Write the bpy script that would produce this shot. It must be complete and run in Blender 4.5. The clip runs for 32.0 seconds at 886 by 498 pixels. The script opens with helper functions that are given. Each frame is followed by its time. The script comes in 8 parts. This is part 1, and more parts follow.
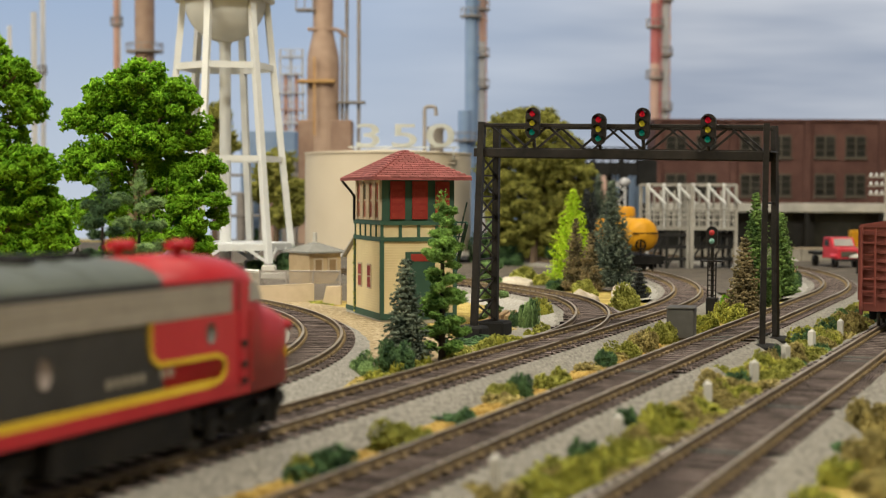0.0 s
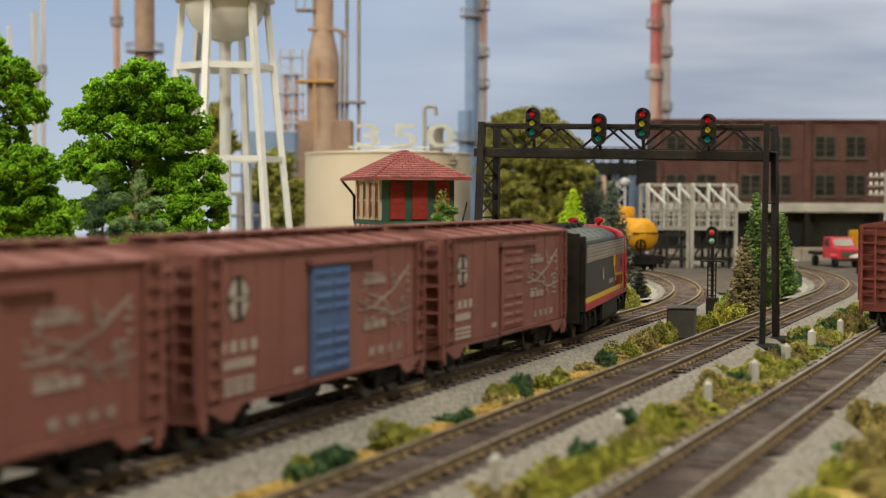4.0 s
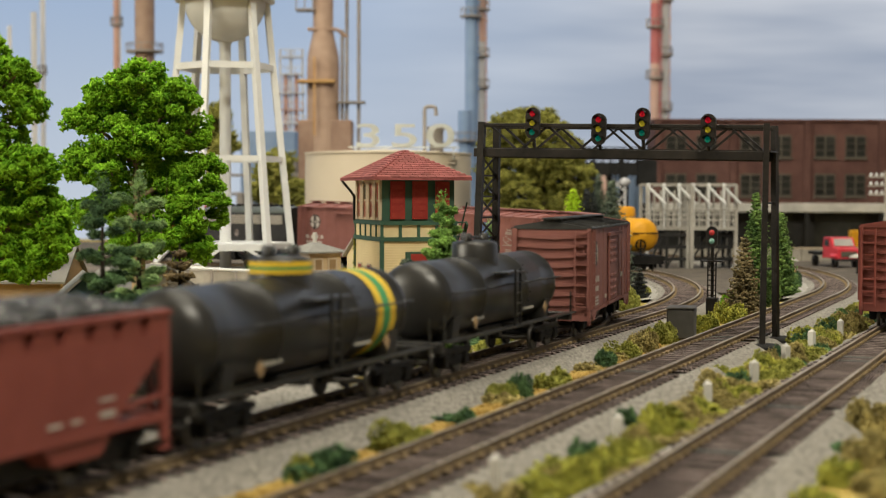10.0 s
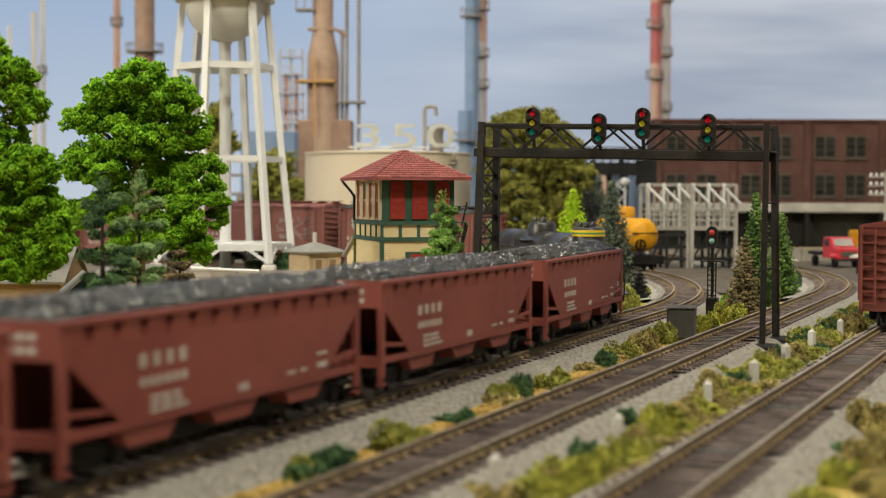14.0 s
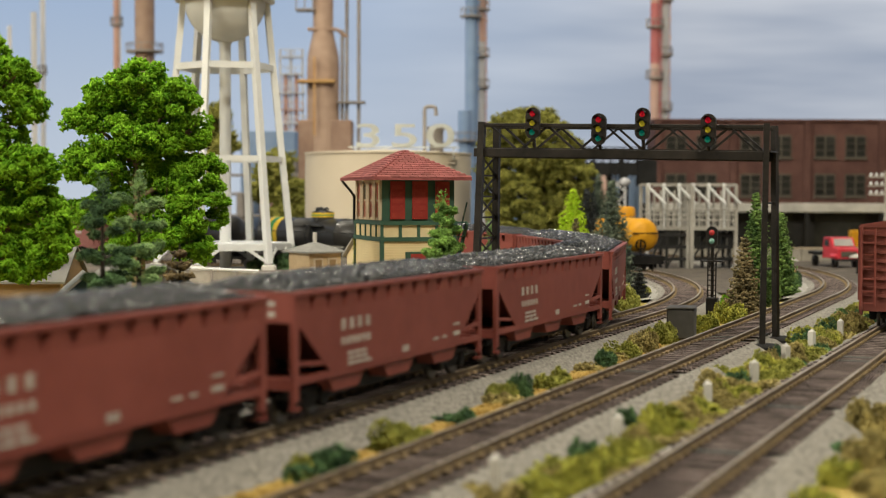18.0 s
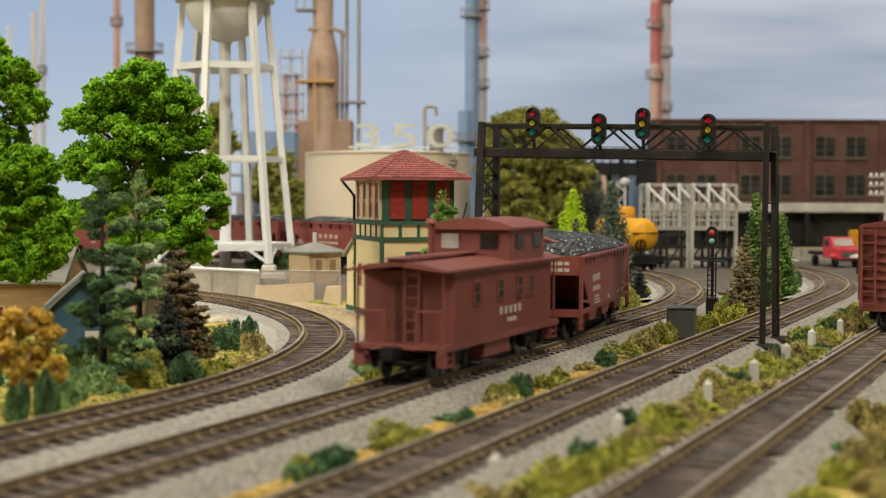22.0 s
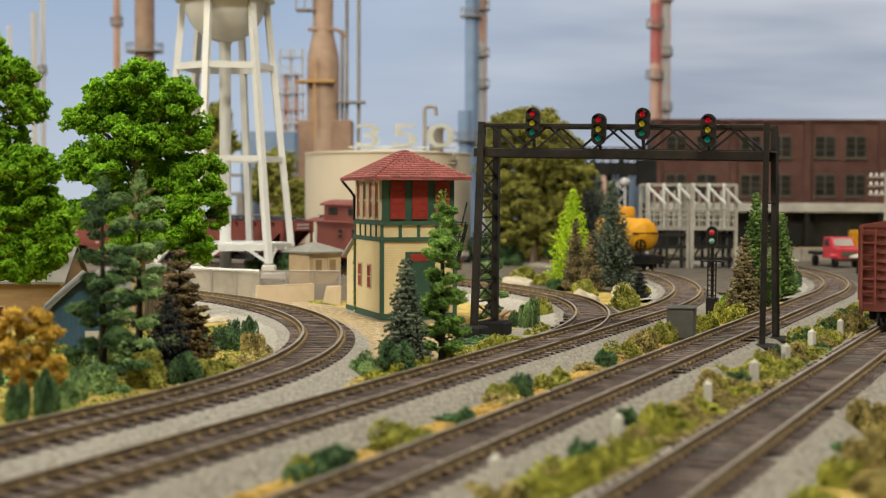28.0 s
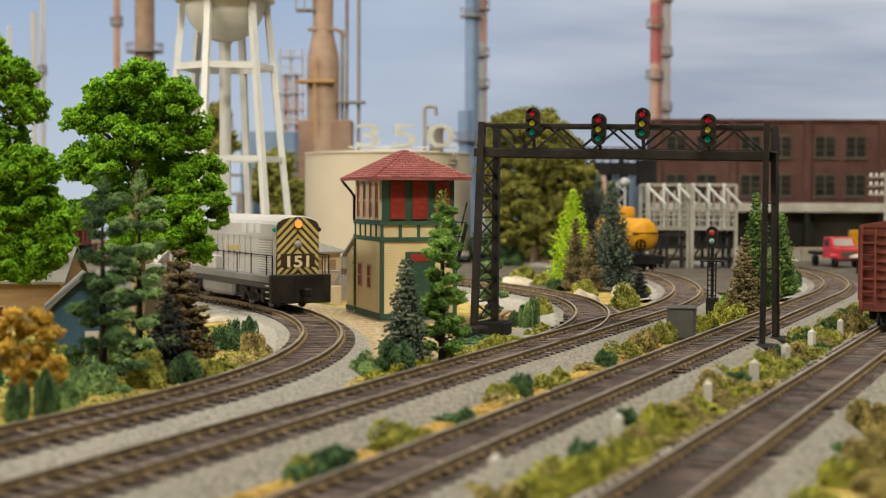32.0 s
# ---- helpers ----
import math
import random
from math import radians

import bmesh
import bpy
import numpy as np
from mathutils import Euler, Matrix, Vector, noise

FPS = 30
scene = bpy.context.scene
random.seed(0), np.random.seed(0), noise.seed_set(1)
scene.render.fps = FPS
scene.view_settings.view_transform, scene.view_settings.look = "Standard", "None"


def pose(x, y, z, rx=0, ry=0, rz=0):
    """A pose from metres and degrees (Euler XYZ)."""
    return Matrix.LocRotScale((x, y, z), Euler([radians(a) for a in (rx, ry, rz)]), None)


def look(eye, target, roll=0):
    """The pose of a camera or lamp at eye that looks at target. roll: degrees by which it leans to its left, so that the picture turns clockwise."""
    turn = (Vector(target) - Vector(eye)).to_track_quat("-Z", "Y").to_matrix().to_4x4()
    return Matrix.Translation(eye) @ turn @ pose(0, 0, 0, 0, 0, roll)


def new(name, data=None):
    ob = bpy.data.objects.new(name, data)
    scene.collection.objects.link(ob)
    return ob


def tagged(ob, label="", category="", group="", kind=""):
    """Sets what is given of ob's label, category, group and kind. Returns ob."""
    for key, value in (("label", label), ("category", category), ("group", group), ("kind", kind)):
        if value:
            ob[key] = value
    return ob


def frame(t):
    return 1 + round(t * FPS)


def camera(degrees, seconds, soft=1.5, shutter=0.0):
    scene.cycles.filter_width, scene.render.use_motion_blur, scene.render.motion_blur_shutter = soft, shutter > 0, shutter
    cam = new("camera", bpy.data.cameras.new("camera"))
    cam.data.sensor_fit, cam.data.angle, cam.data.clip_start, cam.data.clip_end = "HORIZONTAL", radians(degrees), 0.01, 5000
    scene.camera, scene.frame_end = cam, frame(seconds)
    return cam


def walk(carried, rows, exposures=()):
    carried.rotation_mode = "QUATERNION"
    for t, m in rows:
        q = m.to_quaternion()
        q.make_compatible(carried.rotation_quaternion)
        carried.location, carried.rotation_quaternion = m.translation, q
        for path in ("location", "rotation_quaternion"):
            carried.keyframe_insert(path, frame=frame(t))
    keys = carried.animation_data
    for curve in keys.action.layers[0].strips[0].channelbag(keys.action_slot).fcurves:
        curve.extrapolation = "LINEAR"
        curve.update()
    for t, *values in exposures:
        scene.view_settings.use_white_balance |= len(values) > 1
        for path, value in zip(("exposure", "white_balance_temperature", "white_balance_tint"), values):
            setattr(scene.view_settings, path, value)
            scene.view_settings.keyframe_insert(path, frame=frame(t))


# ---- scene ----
# A table-top model railway in HO scale. Plans below are in prototype metres; K turns them into model size. Many places
# are fitted to the camera's view.
K = 1 / 87.1
cam = camera(31.42, 32.0, soft=1.15, shutter=0.5)
EYE = Vector((0.0, -17.394, 5.388)) * K
AIM = EYE + Vector((0.93456, 0.35418, -0.0340))
walk(cam, [(0, look(EYE, AIM, 0.17)), (32, look(EYE, AIM, 0.17))], [(0, 0.0), (32, 0.0)])
cam.data.dof.use_dof = True
cam.data.dof.focus_distance = 71 * K
cam.data.dof.aperture_fstop = 20

# ---- light: unseen area lamps added in the room ----
world = bpy.data.worlds.new("room_air")
scene.world = world
world.use_nodes = True
world.node_tree.nodes["Background"].inputs[0].default_value = (0.9, 0.9, 0.95, 1)
world.node_tree.nodes["Background"].inputs[1].default_value = 0.09


def unseen_lamp(x, y, z, sx, sy, watts, colour, aim, spread=180):
    la = bpy.data.lights.new("unseen_room_light", "AREA")
    la.shape, la.size, la.size_y, la.energy, la.color = "RECTANGLE", sx, sy, watts, colour
    la.spread = radians(spread)
    ob = new("unseen_room_light", la)
    ob.matrix_world = look((x, y, z), aim)
    return ob


# Low lamp added at the left to brighten left-facing walls.
unseen_lamp(-1.6, 2.6, 1.5, 1.6, 0.9, 97, (1.0, 0.93, 0.76), (0.8, 0.1, 0.0))
unseen_lamp(-0.3, -1.0, 1.9, 0.9, 0.4, 46, (1.0, 0.93, 0.76), (0.7, 0.1, 0.0))
unseen_lamp(0.65, -0.05, 1.95, 1.4, 0.9, 17, (1.0, 0.93, 0.76), (0.65, -0.05, 0.0))
unseen_lamp(1.5, 0.8, 1.9, 0.8, 0.4, 6, (1.0, 0.93, 0.76), (1.5, 0.7, 0.0))
# Narrow lamp added to brighten the cars and ground behind the tower.
unseen_lamp(0.5, 0.2, 1.7, 0.3, 0.3, 1.9, (1.0, 0.93, 0.76), (1.08, 0.42, 0.0), 52)

# ---- materials ----


def surf(name, c1, c2, scale=8, rough=0.7, bump=0.2, metal=0.0, speck=None, fine=9.0, spec=0.22, rand=0.0, dist=0.004):
    """Two-scale noise between c1 and c2; scale in features per prototype metre."""
    m = bpy.data.materials.new(name)
    m.use_nodes = True
    t = m.node_tree
    n, k = t.nodes, t.links
    bs = n["Principled BSDF"]
    co = n.new("ShaderNodeTexCoord")
    info = n.new("ShaderNodeObjectInfo")
    off = n.new("ShaderNodeVectorMath")
    off.operation = "ADD"
    k.new(co.outputs["Object"], off.inputs[0])
    k.new(info.outputs["Random"], off.inputs[1])
    vec = off.outputs[0]
    a = n.new("ShaderNodeTexNoise")
    a.inputs["Scale"].default_value = scale / K * 0.12
    a.inputs["Detail"].default_value = 5
    b = n.new("ShaderNodeTexNoise")
    b.inputs["Scale"].default_value = scale / K * 0.12 * fine
    b.inputs["Detail"].default_value = 3
    k.new(vec, a.inputs["Vector"])
    k.new(vec, b.inputs["Vector"])
    add = n.new("ShaderNodeMath")
    add.operation = "MULTIPLY_ADD"
    add.inputs[1].default_value = 0.45
    k.new(b.outputs["Fac"], add.inputs[0])
    k.new(a.outputs["Fac"], add.inputs[2])
    ramp = n.new("ShaderNodeValToRGB")
    e = ramp.color_ramp.elements
    e[0].position, e[0].color = 0.52, (*c1, 1)
    e[1].position, e[1].color = 0.92, (*c2, 1)
    if speck:
        x = e.new(0.72)
        x.color = (*speck, 1)
    k.new(add.outputs[0], ramp.inputs[0])
    out = ramp.outputs[0]
    if rand:
        hsv = n.new("ShaderNodeHueSaturation")
        mr = n.new("ShaderNodeMapRange")
        mr.inputs["To Min"].default_value, mr.inputs["To Max"].default_value = 1 - rand, 1 + rand
        k.new(info.outputs["Random"], mr.inputs["Value"])
        k.new(mr.outputs[0], hsv.inputs["Value"])
        k.new(out, hsv.inputs["Color"])
        out = hsv.outputs[0]
    k.new(out, bs.inputs["Base Color"])
    bs.inputs["Roughness"].default_value = rough
    bs.inputs["Metallic"].default_value = metal
    bs.inputs["Specular IOR Level"].default_value = spec
    if bump:
        bp = n.new("ShaderNodeBump")
        bp.inputs["Strength"].default_value = bump
        bp.inputs["Distance"].default_value = dist * 0.1
        k.new(b.outputs["Fac"], bp.inputs["Height"])
        k.new(bp.outputs[0], bs.inputs["Normal"])
    return m


def leafy(name, dark, light, rough=0.75, trans=0.14):
    """Ground-foam foliage: every crumb its own shade."""
    m = bpy.data.materials.new(name)
    m.use_nodes = True
    n, k = m.node_tree.nodes, m.node_tree.links
    bs = n["Principled BSDF"]
    geo = n.new("ShaderNodeNewGeometry")
    co = n.new("ShaderNodeTexCoord")
    no = n.new("ShaderNodeTexNoise")
    no.inputs["Scale"].default_value = 1.7 / K
    k.new(co.outputs["Object"], no.inputs["Vector"])
    clump = n.new("ShaderNodeMapRange")
    clump.interpolation_type = "SMOOTHSTEP"
    clump.inputs["From Min"].default_value, clump.inputs["From Max"].default_value = 0.32, 0.68
    clump.inputs["To Max"].default_value = 0.65
    k.new(no.outputs["Fac"], clump.inputs["Value"])
    ad = n.new("ShaderNodeMath")
    ad.operation = "MULTIPLY_ADD"
    ad.inputs[1].default_value = 0.42
    k.new(geo.outputs["Random Per Island"], ad.inputs[0])
    k.new(clump.outputs[0], ad.inputs[2])
    r = n.new("ShaderNodeValToRGB")
    r.color_ramp.elements[0].position, r.color_ramp.elements[0].color = 0.04, (*dark, 1)
    r.color_ramp.elements[1].position, r.color_ramp.elements[1].color = 0.92, (*light, 1)
    k.new(ad.outputs[0], r.inputs[0])
    k.new(r.outputs[0], bs.inputs["Base Color"])
    bs.inputs["Roughness"].default_value = rough
    bs.inputs["Specular IOR Level"].default_value = 0.2
    if trans:
        tr = n.new("ShaderNodeBsdfTranslucent")
        k.new(r.outputs[0], tr.inputs["Color"])
        mx = n.new("ShaderNodeMixShader")
        mx.inputs[0].default_value = trans
        k.new(bs.outputs[0], mx.inputs[1])
        k.new(tr.outputs[0], mx.inputs[2])
        k.new(mx.outputs[0], n["Material Output"].inputs[0])
    return m


def glow(name, colour, strength):
    m = bpy.data.materials.new(name)
    m.use_nodes = True
    bs = m.node_tree.nodes["Principled BSDF"]
    bs.inputs["Base Color"].default_value = (*colour, 1)
    bs.inputs["Emission Color"].default_value = (*colour, 1)
    bs.inputs["Emission Strength"].default_value = strength
    bs.inputs["Roughness"].default_value = 0.25
    return m


M_RAIL = surf("rusty_rail", (0.105, 0.074, 0.046), (0.19, 0.138, 0.08), 6, 0.65, 0.1)
M_HEAD = surf("worn_railhead", (0.24, 0.19, 0.13), (0.42, 0.36, 0.27), 5, 0.4, 0.05, 0.5)
M_TIE = surf("weathered_tie", (0.1, 0.077, 0.07), (0.31, 0.246, 0.226), 9, 0.85, 0.4, rand=0.14)
# Shade painted on: tie sides much darker than the weathered tops.
M_TIESHADE = surf("shade_dark_tie_side", (0.008, 0.006, 0.005), (0.024, 0.018, 0.015), 9, 0.9, 0.3, spec=0.1)
M_SPIKE = surf("brown_spike_plate", (0.17, 0.12, 0.06), (0.3, 0.22, 0.115), 9, 0.7, 0.1)
M_BALLAST = surf("grey_ballast", (0.1, 0.092, 0.08), (0.36, 0.34, 0.3), 70, 0.9, 0.9, speck=(0.23, 0.215, 0.19), fine=3.0, dist=0.002)
M_PALEBAL = surf("pale_grey_ballast", (0.12, 0.115, 0.105), (0.4, 0.38, 0.345), 70, 0.9, 0.9, speck=(0.27, 0.255, 0.23), fine=3.0, dist=0.002)
M_YARD = surf("grey_brown_yard", (0.065, 0.055, 0.045), (0.14, 0.118, 0.096), 5, 0.95, 0.5, fine=9)
M_INFILL = surf("dark_brown_infill", (0.014, 0.011, 0.009), (0.055, 0.044, 0.036), 30, 0.9, 0.5, fine=4)
M_GRAVEL = surf("buff_gravel", (0.17, 0.125, 0.065), (0.56, 0.47, 0.33), 45, 0.95, 0.8, speck=(0.34, 0.26, 0.15), fine=3)
M_STRED = surf("faded_red_stack", (0.4, 0.1, 0.1), (0.55, 0.22, 0.22), 0.4, 0.7, 0)
M_FRAME = surf("dull_window_frame", (0.07, 0.06, 0.048), (0.12, 0.105, 0.085), 1, 0.7, 0.05)
M_SAND = surf("pale_sand", (0.24, 0.225, 0.2), (0.42, 0.4, 0.365), 60, 0.9, 0.5, fine=3)
M_EARTH = surf("ochre_turf", (0.2, 0.13, 0.035), (0.55, 0.42, 0.16), 6, 0.95, 0.9, speck=(0.36, 0.27, 0.07), fine=12)
M_BLACK = surf("black_steel", (0.005, 0.0045, 0.004), (0.024, 0.02, 0.017), 5, 0.5, 0.2, spec=0.2)
M_IRON = surf("grimy_truck_iron", (0.004, 0.004, 0.004), (0.016, 0.014, 0.013), 9, 0.55, 0.2, spec=0.15)
M_WHEEL = surf("dull_wheel_steel", (0.05, 0.048, 0.045), (0.14, 0.13, 0.12), 9, 0.4, 0.0, 0.7)
M_BOXRED = surf("mineral_red_paint", (0.178, 0.07, 0.059), (0.235, 0.1, 0.087), 1.5, 0.62, 0.08)
M_HOPRED = surf("oxide_red_paint", (0.17, 0.043, 0.034), (0.228, 0.063, 0.05), 1.5, 0.55, 0.08)
M_CABRED = surf("dark_caboose_red_paint", (0.14, 0.042, 0.034), (0.195, 0.062, 0.052), 1.5, 0.55, 0.08)
# Hopper red with shade painted in; caboose door and house pane reuse it.
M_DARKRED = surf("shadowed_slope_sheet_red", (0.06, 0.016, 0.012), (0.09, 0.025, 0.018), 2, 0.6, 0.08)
M_WHITE = surf("white_lettering", (0.32, 0.29, 0.26), (0.46, 0.42, 0.385), 6, 0.6, 0.0)
M_FADED = surf("faded_white_print", (0.2, 0.16, 0.145), (0.34, 0.29, 0.265), 6, 0.6, 0.0)
M_BLUE = surf("blue_door_paint", (0.045, 0.09, 0.21), (0.08, 0.14, 0.3), 2, 0.5, 0.05)
M_ROOFBLK = surf("black_roof_cement", (0.018, 0.018, 0.018), (0.05, 0.05, 0.048), 4, 0.6, 0.2)
M_TANKBLK = surf("satin_black_tank", (0.011, 0.0105, 0.0095), (0.024, 0.023, 0.022), 1.4, 0.36, 0.03, spec=0.45)
M_YEL = surf("yellow_band_paint", (0.55, 0.36, 0.02), (0.7, 0.48, 0.04), 2, 0.5, 0.03)
M_GRN = surf("green_band_paint", (0.03, 0.2, 0.07), (0.05, 0.28, 0.1), 2, 0.5, 0.03)
M_LOCORED = surf("red_loco_paint", (0.36, 0.018, 0.026), (0.46, 0.032, 0.042), 1.2, 0.4, 0.02)
M_LOCOBLK = surf("dark_loco_paint", (0.026, 0.025, 0.025), (0.05, 0.048, 0.048), 1.2, 0.45, 0.03)
M_LOCOROOF = surf("grey_loco_roof", (0.08, 0.09, 0.08), (0.125, 0.14, 0.125), 2, 0.5, 0.05)
M_GRILLE = surf("stainless_grille", (0.3, 0.27, 0.22), (0.45, 0.41, 0.34), 3, 0.45, 0.05, 0.3)
M_ZEBBRN = surf("zebra_brown", (0.03, 0.019, 0.012), (0.055, 0.036, 0.024), 2, 0.5, 0.0)
M_DECK = surf("grey_deck_paint", (0.13, 0.128, 0.128), (0.2, 0.195, 0.195), 2, 0.5, 0.05)
M_ZEBYEL = surf("zebra_yellow", (0.44, 0.35, 0.11), (0.56, 0.45, 0.16), 2, 0.5, 0.0)
M_SILVER = surf("silver_grey_paint", (0.4, 0.385, 0.38), (0.52, 0.5, 0.495), 1.5, 0.4, 0.03, 0.2)
M_COAL = leafy("broken_coal", (0.003, 0.003, 0.0032), (0.014, 0.014, 0.0155), 0.16, 0)
M_COAL.node_tree.nodes["Principled BSDF"].inputs["IOR"].default_value = 1.75
M_COAL.node_tree.nodes["Principled BSDF"].inputs["Specular IOR Level"].default_value = 0.5
# Bright metal for a few crumbs that stand in for glints on coal.
M_GLINT = surf("coal_glint_metal", (0.3, 0.3, 0.31), (0.5, 0.5, 0.52), 9, 0.26, 0.0, 1.0)
M_CREAM = surf("cream_siding", (0.66, 0.54, 0.3), (0.78, 0.66, 0.4), 1.5, 0.7, 0.05)
M_DKGREEN = surf("dark_green_trim", (0.032, 0.075, 0.052), (0.05, 0.11, 0.075), 2, 0.6, 0.05)
M_SHINGLE = surf("red_shingle", (0.155, 0.045, 0.042), (0.26, 0.085, 0.08), 8, 0.8, 0.3, rand=0.18)
M_BRICKRED = surf("red_window_sash", (0.24, 0.025, 0.02), (0.33, 0.05, 0.035), 3, 0.5, 0.05)
M_TAN = surf("tan_building", (0.42, 0.31, 0.18), (0.55, 0.42, 0.26), 2, 0.75, 0.1)
M_CASE = surf("dark_grey_case", (0.13, 0.13, 0.12), (0.21, 0.205, 0.19), 3, 0.7, 0.2)
M_CABINET = surf("dark_cabinet_paint", (0.06, 0.057, 0.052), (0.1, 0.096, 0.088), 3, 0.6, 0.15)
M_CONC = surf("grey_concrete", (0.33, 0.32, 0.29), (0.52, 0.5, 0.46), 3, 0.85, 0.3)
M_DUSTY = surf("dusty_grey_panel", (0.24, 0.22, 0.185), (0.37, 0.34, 0.29), 2, 0.85, 0.3)
M_BEIGE = surf("beige_barrier", (0.45, 0.36, 0.25), (0.58, 0.48, 0.35), 2, 0.8, 0.1)
M_WTOWER = surf("white_tower_paint", (0.5, 0.51, 0.51), (0.61, 0.62, 0.62), 1, 0.5, 0.02)
M_POST = surf("dusty_white_post", (0.4, 0.385, 0.35), (0.55, 0.535, 0.5), 6, 0.8, 0.1)
M_TANKCR = surf("cream_oil_tank", (0.5, 0.43, 0.325), (0.58, 0.51, 0.4), 0.3, 0.55, 0.02)
M_NUM = surf("silver_numeral", (0.6, 0.62, 0.58), (0.8, 0.82, 0.78), 2, 0.3, 0.0, 0.5)
M_COLUMN = surf("rusty_brown_column", (0.25, 0.16, 0.12), (0.42, 0.3, 0.23), 0.8, 0.7, 0.05)
M_PIPE = surf("dull_pipe", (0.2, 0.18, 0.17), (0.33, 0.3, 0.28), 1, 0.55, 0.02)
M_OCHRE = surf("ochre_platform", (0.42, 0.23, 0.08), (0.52, 0.32, 0.13), 1, 0.6, 0.05)
M_BRICK = surf("brown_brick_wall", (0.075, 0.036, 0.031), (0.13, 0.066, 0.056), 3, 0.85, 0.3, fine=12)
M_WINDOW = surf("dark_window_glass", (0.014, 0.014, 0.013), (0.036, 0.036, 0.032), 1, 0.2, 0.0)
M_DOCK = surf("dark_loading_bay", (0.009, 0.009, 0.009), (0.024, 0.023, 0.022), 1, 0.8, 0.1)
M_ORANGE = surf("orange_tank_paint", (0.46, 0.21, 0.008), (0.6, 0.3, 0.015), 1.5, 0.5, 0.03)
M_RACK = surf("pale_grey_rack", (0.25, 0.235, 0.21), (0.42, 0.4, 0.36), 2, 0.6, 0.05)
M_TRUCK = surf("red_truck_paint", (0.5, 0.03, 0.045), (0.6, 0.05, 0.07), 2, 0.35, 0.0)
M_BLUEWALL = surf("blue_board_siding", (0.03, 0.07, 0.115), (0.055, 0.115, 0.18), 2, 0.75, 0.1)
M_GREYROOF = surf("grey_shed_roof", (0.25, 0.24, 0.23), (0.4, 0.385, 0.36), 2, 0.8, 0.2)
M_NAVY = surf("navy_figure_paint", (0.012, 0.016, 0.03), (0.03, 0.04, 0.07), 4, 0.7, 0.05)
M_BROWNSIDE = surf("tan_brown_siding", (0.25, 0.165, 0.085), (0.34, 0.235, 0.13), 2, 0.8, 0.1)
M_TRUNK = surf("tree_bark", (0.06, 0.04, 0.028), (0.18, 0.13, 0.085), 9, 0.9, 0.5)
M_TWIG = surf("pale_armature_twig", (0.22, 0.16, 0.09), (0.38, 0.29, 0.17), 9, 0.8, 0.3)
M_ROCK = surf("pale_rock", (0.33, 0.28, 0.21), (0.56, 0.5, 0.41), 4, 0.9, 0.8)
M_LENSR, M_LENSY, M_LENSG = glow("red_lens", (0.62, 0.008, 0.03), 0.22), glow("yellow_lens", (0.5, 0.43, 0.03), 0.2), glow("green_lens", (0.0, 0.2, 0.15), 0.25)
M_DIM = glow("dim_red_lens", (0.3, 0.02, 0.02), 0.2)
M_PALELENS = glow("pale_green_lens", (0.12, 0.25, 0.2), 0.05)
M_LAMP = glow("warm_headlamp", (1.0, 0.26, 0.035), 1.1)
F_BRIGHT = leafy("bright_green_foam", (0.085, 0.25, 0.006), (0.36, 0.66, 0.04), trans=0.45)
F_PINE = leafy("pine_green_foam", (0.016, 0.062, 0.018), (0.36, 0.54, 0.21))
F_FRESH = leafy("fresh_pine_foam", (0.018, 0.075, 0.012), (0.34, 0.58, 0.13), trans=0.25)
F_SPRUCE = leafy("spruce_green_needles", (0.013, 0.048, 0.012), (0.2, 0.32, 0.08))
F_TEAL = leafy("teal_green_foam", (0.01, 0.034, 0.018), (0.12, 0.22, 0.085))
F_GREY = leafy("grey_green_needles", (0.03, 0.05, 0.038), (0.19, 0.23, 0.165))
F_BROWN = leafy("brown_needles", (0.035, 0.034, 0.018), (0.33, 0.26, 0.13))
F_UMBER = leafy("umber_needles", (0.018, 0.014, 0.009), (0.2, 0.145, 0.07))
M_DARKBARK = surf("blackish_bark", (0.012, 0.01, 0.008), (0.05, 0.04, 0.03), 9, 0.9, 0.5)
F_DARK = leafy("blackish_needles", (0.014, 0.016, 0.016), (0.062, 0.068, 0.064))
F_LIME = leafy("lime_foam", (0.45, 0.66, 0.03), (0.82, 0.95, 0.1), trans=0.6)
F_OLIVE = leafy("olive_foam", (0.13, 0.14, 0.018), (0.56, 0.56, 0.13), trans=0.35)
F_BROAD = leafy("olive_leaf_foam", (0.09, 0.098, 0.016), (0.5, 0.49, 0.12), trans=0.35)
F_STRAW = leafy("straw_olive_foam", (0.1, 0.078, 0.02), (0.52, 0.43, 0.16))
F_OCHRE = leafy("ochre_turf_crumbs", (0.28, 0.16, 0.03), (0.6, 0.42, 0.13))
F_MOSS = leafy("yellow_moss_foam", (0.09, 0.105, 0.012), (0.5, 0.49, 0.08))
F_ORANGE = leafy("autumn_orange_foam", (0.34, 0.18, 0.012), (0.92, 0.66, 0.13), trans=0.4)

# ---- building blocks ----


